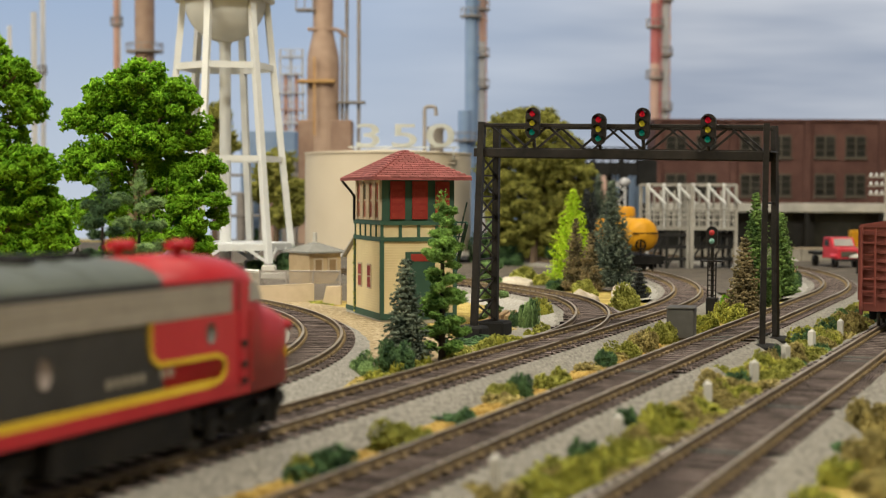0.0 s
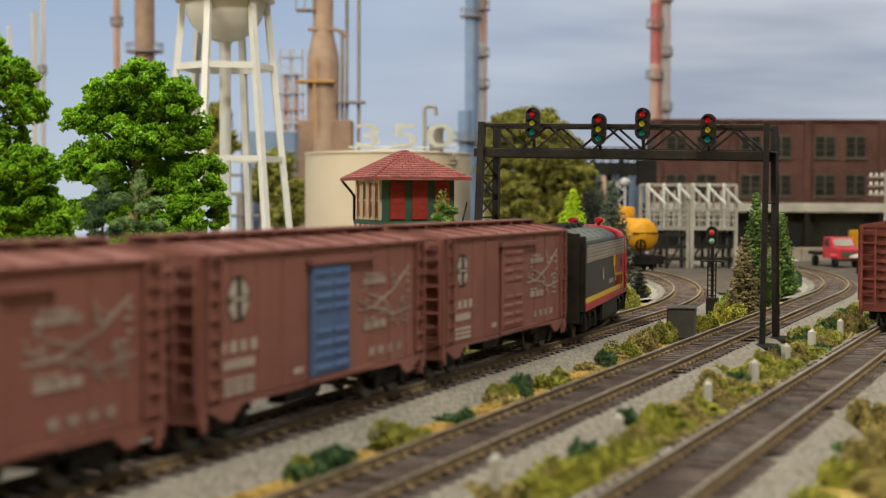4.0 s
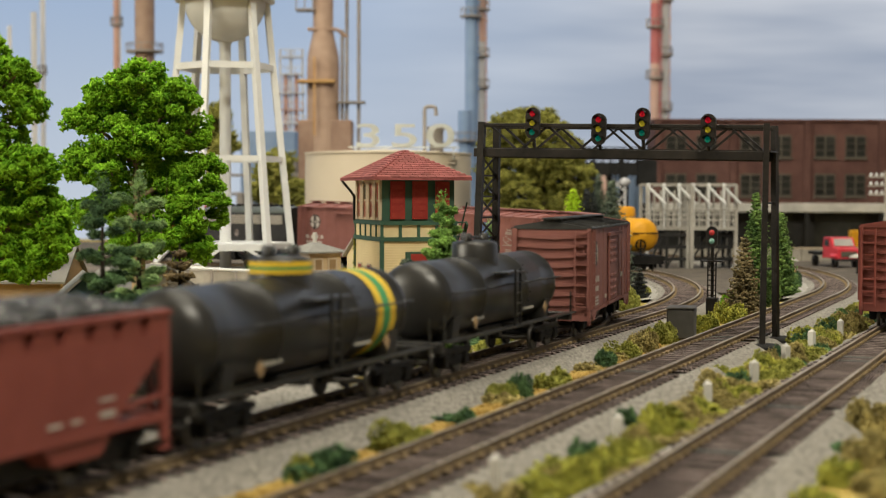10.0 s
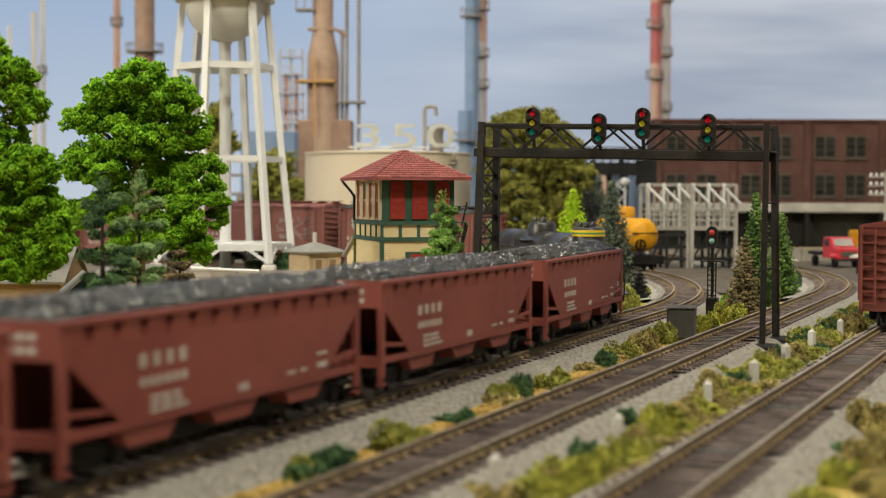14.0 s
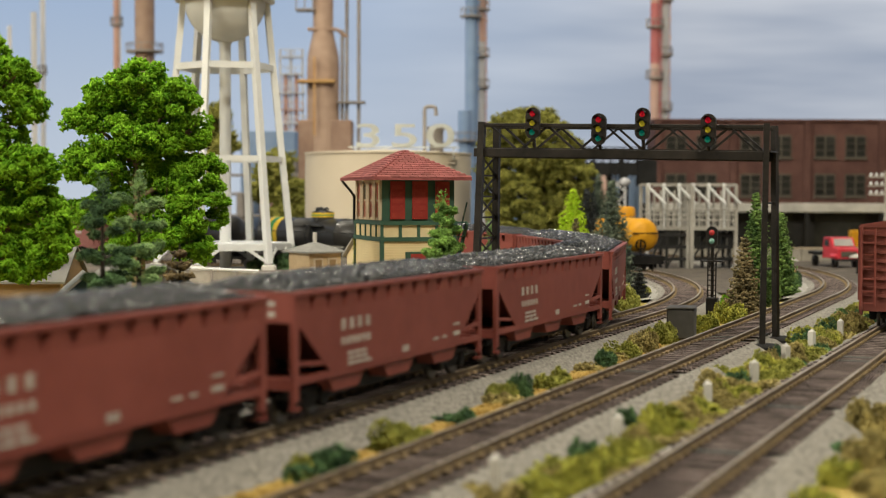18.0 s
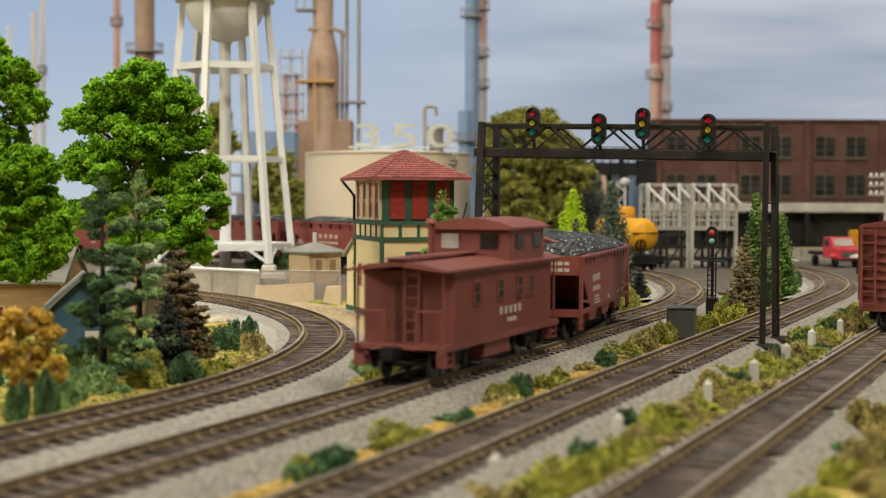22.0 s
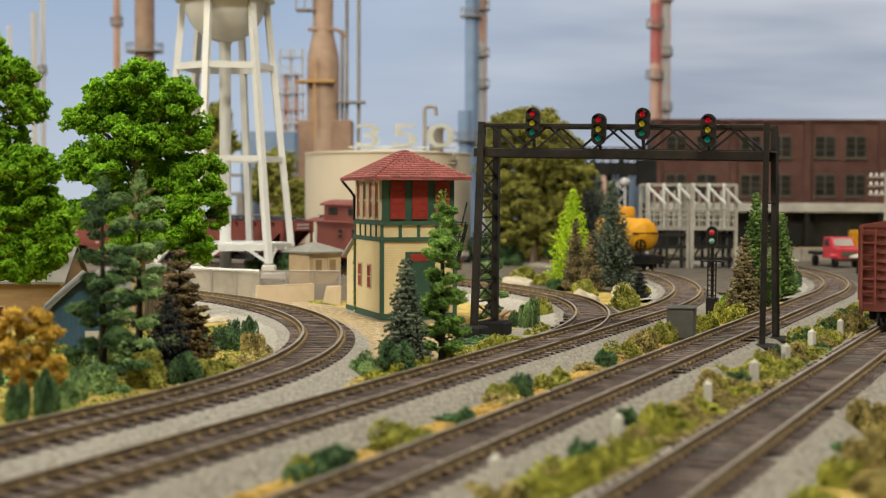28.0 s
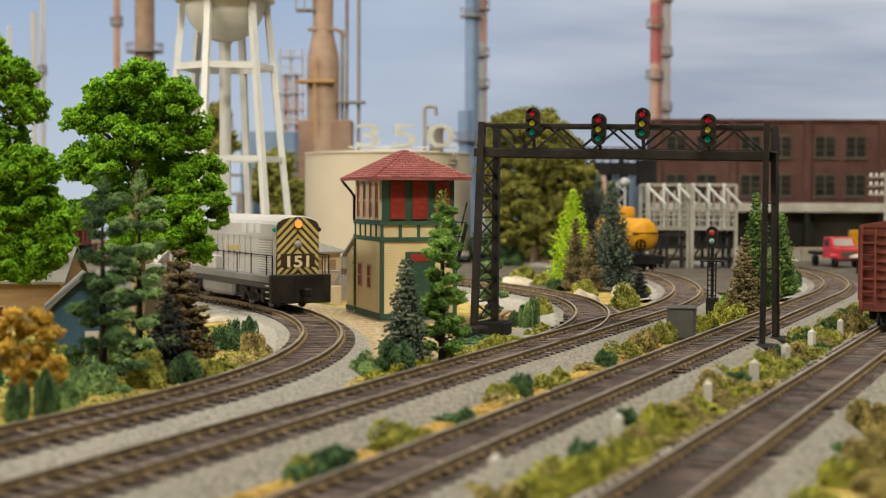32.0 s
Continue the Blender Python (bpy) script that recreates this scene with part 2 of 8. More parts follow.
class G:
    """Collects faces in prototype metres."""

    def __init__(self):
        self.v, self.f, self.m, self.s = [], [], [], []

    def add(self, vs, fs, mat=0, smooth=False):
        o = len(self.v)
        self.v += [tuple(p) for p in vs]
        for q in fs:
            self.f.append([i + o for i in q])
            self.m.append(mat)
            self.s.append(smooth)
        return self

    def box(self, x0, x1, y0, y1, z0, z1, mat=0, m=None):
        vs = [Vector((x, y, z)) for z in (z0, z1) for x, y in ((x0, y0), (x1, y0), (x1, y1), (x0, y1))]
        if m:
            vs = [m @ p for p in vs]
        return self.add(vs, [(3, 2, 1, 0), (4, 5, 6, 7), (0, 1, 5, 4), (1, 2, 6, 5), (2, 3, 7, 6), (3, 0, 4, 7)], mat)

    def soft(self, x0, x1, y0, y1, z0, z1, c=0.05, mat=0):
        """A box with chamfered edges."""
        bm = bmesh.new()
        for x, sx in ((x0, 1), (x1, -1)):
            for y, sy in ((y0, 1), (y1, -1)):
                for z, sz in ((z0, 1), (z1, -1)):
                    bm.verts.new((x, y + sy * c, z + sz * c))
                    bm.verts.new((x + sx * c, y, z + sz * c))
                    bm.verts.new((x + sx * c, y + sy * c, z))
        bmesh.ops.convex_hull(bm, input=bm.verts)
        bm.verts.index_update()
        self.add([v.co.copy() for v in bm.verts], [[v.index for v in f.verts] for f in bm.faces], mat)
        bm.free()
        return self

    def rod(self, a, b, r, r1=None, n=8, mat=0, caps=True):
        a, b = Vector(a), Vector(b)
        r1 = r if r1 is None else r1
        d = (b - a).normalized()
        u = d.orthogonal().normalized()
        w = d.cross(u)
        ring = [(math.cos(2 * math.pi * i / n), math.sin(2 * math.pi * i / n)) for i in range(n)]
        vs = [a + (u * c + w * s) * r for c, s in ring] + [b + (u * c + w * s) * r1 for c, s in ring]
        self.add(vs, [(i, (i + 1) % n, n + (i + 1) % n, n + i) for i in range(n)], mat, n > 6)
        if caps:
            self.add(vs, [list(range(n))[::-1], list(range(n, 2 * n))], mat)
        return self

    def bar(self, a, b, w, h=None, mat=0):
        """A square-section bar from a to b."""
        a, b = Vector(a), Vector(b)
        h = w if h is None else h
        d = (b - a).normalized()
        u = d.cross(Vector((0, 0, 1)))
        u = Vector((1, 0, 0)) if u.length < 1e-4 else u.normalized()
        t = u.cross(d)
        vs = [p + u * (i * w / 2) + t * (j * h / 2) for p in (a, b) for i, j in ((-1, -1), (1, -1), (1, 1), (-1, 1))]
        return self.add(vs, [(3, 2, 1, 0), (4, 5, 6, 7), (0, 1, 5, 4), (1, 2, 6, 5), (2, 3, 7, 6), (3, 0, 4, 7)], mat)

    def spin(self, prof, n=24, mat=0, axis="z", c=(0, 0, 0), a0=0.0, a1=2 * math.pi, smooth=True):
        """Turns a profile of (radius, height) round an axis."""
        full = abs(a1 - a0) > 6.28
        k = n if full else n + 1
        vs = []
        for r, h in prof:
            for i in range(k):
                a = a0 + (a1 - a0) * i / n
                p = (r * math.cos(a), r * math.sin(a), h)
                p = p if axis == "z" else (h, p[0], p[1])
                vs.append((p[0] + c[0], p[1] + c[1], p[2] + c[2]))
        fs = []
        for j in range(len(prof) - 1):
            for i in range(n):
                i2 = (i + 1) % k
                fs.append((j * k + i, j * k + i2, (j + 1) * k + i2, (j + 1) * k + i))
        return self.add(vs, fs, mat, smooth)

    def plate(self, pts, d, mat=0):
        """A flat outline (list of points) given thickness along the vector d."""
        n = len(pts)
        d = Vector(d)
        vs = [Vector(p) for p in pts] + [Vector(p) + d for p in pts]
        fs = [list(range(n))[::-1], list(range(n, 2 * n))] + [(i, (i + 1) % n, n + (i + 1) % n, n + i) for i in range(n)]
        return self.add(vs, fs, mat)

    def mesh(self, name, mats):
        me = bpy.data.meshes.new(name)
        me.from_pydata([(a * K, b * K, c * K) for a, b, c in self.v], [], self.f)
        for m in (mats if isinstance(mats, (list, tuple)) else [mats]):
            me.materials.append(m)
        me.polygons.foreach_set("material_index", self.m)
        me.polygons.foreach_set("use_smooth", self.s)
        me.update()
        return me


def at(x, y, z=0, rz=0, rx=0, ry=0):
    return pose(x * K, y * K, z * K, rx, ry, rz)


def part(name, g, mats, parent, label="", m=None, kind=""):
    ob = new(name, g.mesh(name, mats) if isinstance(g, G) else g)
    if isinstance(g, bpy.types.Mesh) and mats and not g.materials:
        g.materials.append(mats)
    ob.parent = parent
    if m:
        ob.matrix_basis = m
    return tagged(ob, label, kind=kind)


def thing(name, label, category, m, group="", kind=""):
    ob = new(name)
    ob.empty_display_size = 0.01
    ob.matrix_basis = m
    return tagged(ob, label, category, group, kind)


def solid(name, g, mats, label, category, m=None, group="", kind=""):
    ob = new(name, g.mesh(name, mats))
    if m:
        ob.matrix_basis = m
    return tagged(ob, label, category, group, kind)


def crumbs(name, pts, size, mat, seed=0, flat=1.0, thin=1.0):
    """A mesh of many small irregular foam crumbs at pts (N,3), in prototype metres."""
    rng = np.random.default_rng(seed)
    n = len(pts)
    base = np.array([[1, 0, 0], [-0.5, 0.87, 0], [-0.5, -0.87, 0], [0, 0, thin], [0, 0, -0.8 * thin]])
    tri = np.array([[0, 1, 3], [1, 2, 3], [2, 0, 3], [1, 0, 4], [2, 1, 4], [0, 2, 4]])
    q = rng.normal(size=(n, 4))
    q /= np.linalg.norm(q, axis=1)[:, None]
    w, x, y, z = q.T
    R = np.stack([np.stack([1 - 2 * (y * y + z * z), 2 * (x * y - z * w), 2 * (x * z + y * w)], 1),
                  np.stack([2 * (x * y + z * w), 1 - 2 * (x * x + z * z), 2 * (y * z - x * w)], 1),
                  np.stack([2 * (x * z - y * w), 2 * (y * z + x * w), 1 - 2 * (x * x + y * y)], 1)], 1)
    b = base[None] * rng.uniform(0.6, 1.3, (n, 5, 1)) * (size * rng.uniform(0.6, 1.35, n))[:, None, None]
    v = np.einsum("nij,nkj->nki", R, b)
    v[:, :, 2] *= flat
    v = (v + np.asarray(pts)[:, None, :]) * K
    f = (tri[None] + 5 * np.arange(n)[:, None, None]).reshape(-1)
    me = bpy.data.meshes.new(name)
    me.vertices.add(5 * n)
    me.vertices.foreach_set("co", v.reshape(-1).astype(np.float32))
    me.loops.add(len(f))
    me.loops.foreach_set("vertex_index", f.astype(np.int32))
    me.polygons.add(6 * n)
    me.polygons.foreach_set("loop_start", np.arange(0, 18 * n, 3, dtype=np.int32))
    me.materials.append(mat)
    me.update(calc_edges=True)
    return me

# ---- room ----
FW, RT = Vector((0.9351, 0.3544, 0)), Vector((0.3544, -0.9351, 0))
TURN = math.degrees(math.atan2(FW.y, FW.x))


def view(u, d, z=0):
    """A plan point d ahead of the camera and u to the side, in prototype metres."""
    p = Vector((0, -17.394, 0)) + FW * d + RT * u
    return Vector((p.x, p.y, z))


M_WALL = surf("painted_room_wall", (0.28, 0.27, 0.26), (0.34, 0.33, 0.32), 0.05, 0.9, 0.05)
M_CEIL = surf("white_ceiling", (0.42, 0.41, 0.4), (0.5, 0.49, 0.48), 0.05, 0.9, 0.05)
M_FLOOR = surf("grey_carpet", (0.12, 0.11, 0.1), (0.2, 0.19, 0.18), 0.5, 0.95, 0.2)


def slab(name, x0, x1, y0, y1, z0, z1, mat, label, category):
    return solid(name, G().box(x0 / K, x1 / K, y0 / K, y1 / K, z0 / K, z1 / K), mat, label, category, kind="structure")


slab("floor", -3.6, 4.2, -2.4, 4.4, -1.2, -1.1, M_FLOOR, "grey carpeted floor of the layout room", "floor")
slab("ceiling", -3.6, 4.2, -2.4, 4.4, 2.0, 2.1, M_CEIL, "plain white ceiling of the layout room", "ceiling")
slab("wall_west", -3.6, -3.5, -2.4, 4.4, -1.1, 2.0, M_WALL, "plain painted wall of the layout room", "wall")
slab("wall_east", 4.1, 4.2, -2.4, 4.4, -1.1, 2.0, M_WALL, "plain painted wall of the layout room", "wall")
slab("wall_south", -3.5, 4.1, -2.4, -2.3, -1.1, 2.0, M_WALL, "plain painted wall of the layout room", "wall")
slab("wall_north", -3.5, 4.1, 4.3, 4.4, -1.1, 2.0, M_WALL, "plain painted wall of the layout room", "wall")


def sky_backdrop():
    m = bpy.data.materials.new("glowing_printed_sky")
    m.use_nodes = True
    n, k = m.node_tree.nodes, m.node_tree.links
    bs = n["Principled BSDF"]
    co = n.new("ShaderNodeTexCoord")
    sep = n.new("ShaderNodeSeparateXYZ")
    k.new(co.outputs["Object"], sep.inputs[0])
    up = n.new("ShaderNodeMapRange")
    up.inputs["From Min"].default_value, up.inputs["From Max"].default_value = 4 * K, 34 * K
    k.new(sep.outputs["Z"], up.inputs["Value"])
    ramp = n.new("ShaderNodeValToRGB")
    e = ramp.color_ramp.elements
    e[0].color, e[1].color = (0.53, 0.59, 0.67, 1), (0.345, 0.45, 0.62, 1)
    k.new(up.outputs[0], ramp.inputs[0])
    mp = n.new("ShaderNodeMapping")
    mp.inputs["Rotation"].default_value = (radians(-27), 0, 0)
    mp.inputs["Scale"].default_value = (1, 0.45, 3.4)
    k.new(co.outputs["Object"], mp.inputs["Vector"])
    no = n.new("ShaderNodeTexNoise")
    no.inputs["Scale"].default_value, no.inputs["Detail"].default_value, no.inputs["Roughness"].default_value = 2.6, 4, 0.45
    k.new(mp.outputs[0], no.inputs["Vector"])
    side = n.new("ShaderNodeMapRange")
    side.inputs["From Min"].default_value, side.inputs["From Max"].default_value = 22 * K, -34 * K
    side.inputs["To Max"].default_value = 0.9
    k.new(sep.outputs["Y"], side.inputs["Value"])
    veil = n.new("ShaderNodeValToRGB")
    v = veil.color_ramp.elements
    v[0].position, v[0].color = 0.36, (0.33, 0.375, 0.46, 1)
    v[1].position, v[1].color = 0.6, (0.63, 0.655, 0.7, 1)
    k.new(no.outputs["Fac"], veil.inputs[0])
    mx = n.new("ShaderNodeMix")
    mx.data_type = "RGBA"
    k.new(side.outputs[0], mx.inputs["Factor"])
    k.new(ramp.outputs[0], mx.inputs["A"])
    k.new(veil.outputs[0], mx.inputs["B"])
    # Print lit by its own glow instead of the lamps, so no shadows fall.
    bs.inputs["Base Color"].default_value = (0, 0, 0, 1)
    bs.inputs["Specular IOR Level"].default_value = 0
    k.new(mx.outputs["Result"], bs.inputs["Emission Color"])
    bs.inputs["Emission Strength"].default_value = 1.0
    bs.inputs["Roughness"].default_value = 0.9
    g = G()
    pts = []
    for i in range(25):
        u = -260 + 520 * i / 24
        pts.append((0 if abs(u) < 110 else -((abs(u) - 110) ** 2) / 210, -u))
    vs = [(d, u, -6) for d, u in pts] + [(d, u, 125) for d, u in pts] + [(d + 1, u, -6) for d, u in pts] + [(d + 1, u, 125) for d, u in pts]
    fs = [(i, i + 1, 26 + i, 25 + i) for i in range(24)] + [(51 + i, 50 + i, 75 + i, 76 + i) for i in range(24)]
    g.add(vs, fs, 0, True)
    p = view(0, 215)
    return solid("backdrop", g, m, "printed blue sky backdrop with thin grey cloud", "backdrop", at(p.x, p.y, 0, TURN), kind="structure")


sky_backdrop()


def ground_height(x, y):
    return -0.72 + 0.10 * noise.noise(Vector((x * 0.35, y * 0.35, 0))) + 0.05 * noise.noise(Vector((x * 1.3, y * 1.3, 3)))


def ground():
    xs = [-290 + 15 * i for i in range(20)] + [10 + 0.8 * i for i in range(165)] + [142 + 8 * i for i in range(25)]
    ys = [-150 + 8 * i for i in range(16)] + [-22 + 0.8 * i for i in range(75)] + [38 + 8 * i for i in range(40)]
    vs = [(x, y, ground_height(x, y)) for y in ys for x in xs]
    n = len(xs)
    fs = [(j * n + i, j * n + i + 1, (j + 1) * n + i + 1, (j + 1) * n + i) for j in range(len(ys) - 1) for i in range(n - 1)]
    return solid("ground", G().add(vs, fs, 0, True), M_EARTH, "ochre turf and earth scenery of the model railway", "ground", kind="structure")


ground()

# ---- tracks ----


def route(x, y, heading, legs):
    """A plan line: straight and curved legs (length, curvature). Returns P(s) -> x, y, heading in radians."""
    knots = [(0.0, x, y, radians(heading), legs[0][1])]
    s = 0.0
    for i, (ln, c) in enumerate(legs):
        _, x, y, h, _ = knots[-1]
        x, y, h = step(x, y, h, c, ln)
        s += ln
        knots.append((s, x, y, h, legs[i + 1][1] if i + 1 < len(legs) else 0.0))

    def P(q):
        k = knots[0]
        for kk in knots:
            if kk[0] <= q:
                k = kk
        return step(k[1], k[2], k[3], k[4], q - k[0])
    return P


def step(x, y, h, c, ln):
    if abs(c) < 1e-9:
        return x + ln * math.cos(h), y + ln * math.sin(h), h
    h2 = h + c * ln
    return x + (math.sin(h2) - math.sin(h)) / c, y - (math.cos(h2) - math.cos(h)) / c, h2


R_MAIN = route(-200, 0, 0, [(256, 0), (24, 1 / 56.0), (24, 1 / 30.0), (116, 0), (60, 1 / 40.0), (200, 0)])
R_THROUGH = route(-200, 0, 0, [(274, 0), (60, 1 / 80.0), (100, 0)])
R_LEFT = route(-200, 4.4, 0, [(235.3, 0), (85, 1 / 50.0), (200, 0)])
R_B = route(-200, -2.634, -0.6875, [(290, 0), (60, 1 / 80.0), (100, 0)])
R_C = route(-200, -4.06, -1.69, [(500, 0)])



def main_grade(s):
    """The main line climbs a little behind the signal tower."""
    f = min(max((s - 286) / 26.0, 0.0), 1.0)
    return 0.45 * f * f * (3 - 2 * f)


def level(s):
    return 0.0


RAIL = [(-0.08, -0.2), (0.08, -0.2), (0.08, -0.175), (0.025, -0.15), (0.025, -0.06), (0.05, -0.05), (0.05, 0.0), (-0.05, 0.0), (-0.05, -0.05), (-0.025, -0.06), (-0.025, -0.15), (-0.08, -0.175)]


def sweep(g, P, s0, s1, prof, dx=0.0, stepsize=1.0, tops=(), closed=True, wob=0.0, dz=0.0, grade=level):
    n = max(2, int((s1 - s0) / stepsize))
    k = len(prof)
    vs = []
    for i in range(n + 1):
        x, y, h = P(s0 + (s1 - s0) * i / n)
        rise = dz + grade(s0 + (s1 - s0) * i / n)
        for o, z in prof:
            w = wob * noise.noise(Vector((x * 1.1, y * 1.1 + o * 3, 5))) if wob else 0
            o2 = o + dx + w * (1.5 if o > 0 else -1.5)
            vs.append((x - math.sin(h) * o2, y + math.cos(h) * o2, z + rise + w * 0.3))
    for i in range(n):
        fs = [(i * k + j, i * k + (j + 1) % k, (i + 1) * k + (j + 1) % k, (i + 1) * k + j) for j in range(k if closed else k - 1)]
        for j, f in enumerate(fs):
            g.add([], [], 0)
            g.f.append(list(f[::-1]))
            g.m.append(1 if j in tops else 0)
            g.s.append(not closed)
    g.v += vs
    return g


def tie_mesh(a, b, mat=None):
    """A moulded tie: sides darkened in place of shade, a weathered top with rounded arrises, spikes at the rails."""
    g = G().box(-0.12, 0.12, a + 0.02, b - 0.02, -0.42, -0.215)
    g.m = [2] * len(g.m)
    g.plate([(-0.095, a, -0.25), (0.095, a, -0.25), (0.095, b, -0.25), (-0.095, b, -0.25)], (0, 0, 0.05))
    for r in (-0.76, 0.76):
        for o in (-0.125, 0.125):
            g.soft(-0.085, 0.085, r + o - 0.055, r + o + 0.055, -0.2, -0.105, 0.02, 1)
    return g.mesh("tie", [mat or M_TIE, M_SPIKE, M_TIESHADE])


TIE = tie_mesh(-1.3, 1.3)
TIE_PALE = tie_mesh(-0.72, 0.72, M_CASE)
JOINTS = {"track_front": (34.2, 41.3, 42.4, 55.0, 56.1), "track_second": (49.0, 50.1, 61.2, 62.3)}


def track(name, P, s0, s1, label, near=(20, 120), ballast=M_BALLAST, tie0=None, dz=0.0, width=1.55, longties=None, grade=level):
    top = thing(name, label, "track", Matrix(), kind="structure")
    bal = [(2.5, -0.85), (width + 0.1, -0.38), (width - 0.23, -0.27), (0.7, -0.3), (0, -0.31), (-0.7, -0.3), (-width + 0.23, -0.27), (-width - 0.1, -0.38), (-2.5, -0.85)]
    part("ballast", sweep(G(), P, s0, s1, bal, 0, 0.8, (), False, 0.10, dz, grade), ballast, top, "grey crushed stone ballast")
    # Dark sheet over the ballast; the gaps between ties read dark.
    part("infill", sweep(G(), P, s0, s1, [(1.3, -0.31), (1.2, -0.28), (-1.2, -0.28), (-1.3, -0.31)], 0, 0.8, (), False, 0.02, dz, grade), M_INFILL, top, "dark brown sheet between the rails")
    for o in (-0.76, 0.76):
        part("rail", sweep(G(), P, s0, s1, RAIL, o, 1.0, (6,), True, 0.0, 0.0, grade), [M_RAIL, M_HEAD], top)
    s = (tie0 if tie0 is not None else s0)
    rest = G()
    cnt = 0
    while s < s1:
        x, y, h = P(s)
        if near[0] <= x <= near[1] and -15 < y < 40 and cnt < 300:
            joint = any(abs(x - j) < 0.27 for j in JOINTS.get(name, ()))
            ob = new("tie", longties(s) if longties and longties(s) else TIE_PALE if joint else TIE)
            ob.parent = top
            ob.matrix_basis = at(x, y, grade(s) + dz * 0.5 + random.uniform(-0.006, 0.006), math.degrees(h) + random.uniform(-1, 1))
            cnt += 1
        else:
            m = Matrix.Translation((x, y, grade(s))) @ Matrix.Rotation(h, 4, "Z")
            rest.box(-0.115, 0.115, -1.3, 1.3, -0.36, -0.2, 0, m)
        s += 0.67
    if rest.v:
        part("far_ties", rest, M_TIE, top, kind="stuff")
    return top


LONG = {}


def switch_ties(s):
    x, y, _ = R_MAIN(s)
    if 256 < s < 272 and y > 0.1:
        key = round(y * 2.5)
        if key not in LONG:
            LONG[key] = tie_mesh(-1.3, 1.3 + key / 2.5)
        return LONG[key]
    return None


track("track_main", R_THROUGH, 30, 360, "model track through a turnout with brown ties on grey ballast", (20, 110), longties=switch_ties)
track("track_curve", R_MAIN, 256, 520, "curved model track leaving the turnout behind the signal tower", (60, 112), tie0=272.2, dz=-0.03, grade=main_grade)
track("track_loop", R_LEFT, 30, 385, "curved model track with brown ties on pale ballast", (22, 82), dz=-0.015, ballast=M_PALEBAL)
track("track_second", R_B, 30, 390, "straight model track with grey-brown ties beside the signal bridge", (20, 118))
track("track_front", R_C, 30, 330, "straight model track with grey-brown ties along the layout front", (22, 80))



def apron(name, P, s0, s1, prof, mat, label):
    solid(name, sweep(G(), P, s0, s1, prof, 0, 0.8, (), False, 0.12), mat, label, "ground", kind="structure")


apron("sand_apron", R_LEFT, 252, 275, [(3.3, -0.86), (2.5, -0.58), (1.5, -0.42)], M_SAND, "pale sand inside the loop curve")
apron("sand_apron", R_MAIN, 262, 300, [(4.4, -0.86), (3.2, -0.6), (1.5, -0.42)], M_SAND, "pale sand inside the turnout curve")
apron("sand_apron", R_THROUGH, 288, 318, [(3.6, -0.86), (2.6, -0.5), (1.5, -0.4)], M_SAND, "pale sand beside the far curve")
apron("sand_apron", R_B, 292, 318, [(3.4, -0.86), (2.5, -0.5), (1.5, -0.4)], M_SAND, "pale sand beside the far curve")
apron("gravel_apron", R_LEFT, 252, 296, [(-1.7, -0.5), (-3.0, -0.6), (-5.5, -0.6), (-7.0, -0.9)], M_GRAVEL, "buff gravel around the signal tower")
yard = G()
yard.add([(97, -30, -0.58), (186, -30, -0.58), (186, 90, -0.58), (120, 90, -0.58), (112, 44, -0.58), (97, 14, -0.58)], [(0, 1, 2, 3, 4, 5)])
solid("yard_pavement", yard, M_YARD, "grey-brown paved yard before the factory", "pavement", kind="structure")



def upper_yard():
    """Raised ground round the water tower and the oil tank."""
    us = [-90 + 2.5 * i for i in range(35)]
    ds = [96.5, 97.5, 99, 102, 106, 110, 114, 120, 130, 150, 175]
    g = G()
    vs = []
    for j, d in enumerate(ds):
        for u in us:
            near = min(max((u + 22) / 15.0, 0.0), 1.0)
            dd = d - 6.0 * near * (1 - j / 10.0)
            q = view(u, dd)
            z = -0.8 if j == 0 else 0.12 + 0.05 * noise.noise(Vector((q.x * 0.4, q.y * 0.4, 2)))
            vs.append((q.x, q.y, z))
    n = len(us)
    g.add(vs, [(j * n + i, j * n + i + 1, (j + 1) * n + i + 1, (j + 1) * n + i) for j in range(len(ds) - 1) for i in range(n - 1)], 0, True)
    return solid("upper_yard", g, M_YARD, "raised grey-brown yard behind the fence", "ground", kind="structure")


upper_yard()

# ---- rolling stock ----
SPEED = 9.453


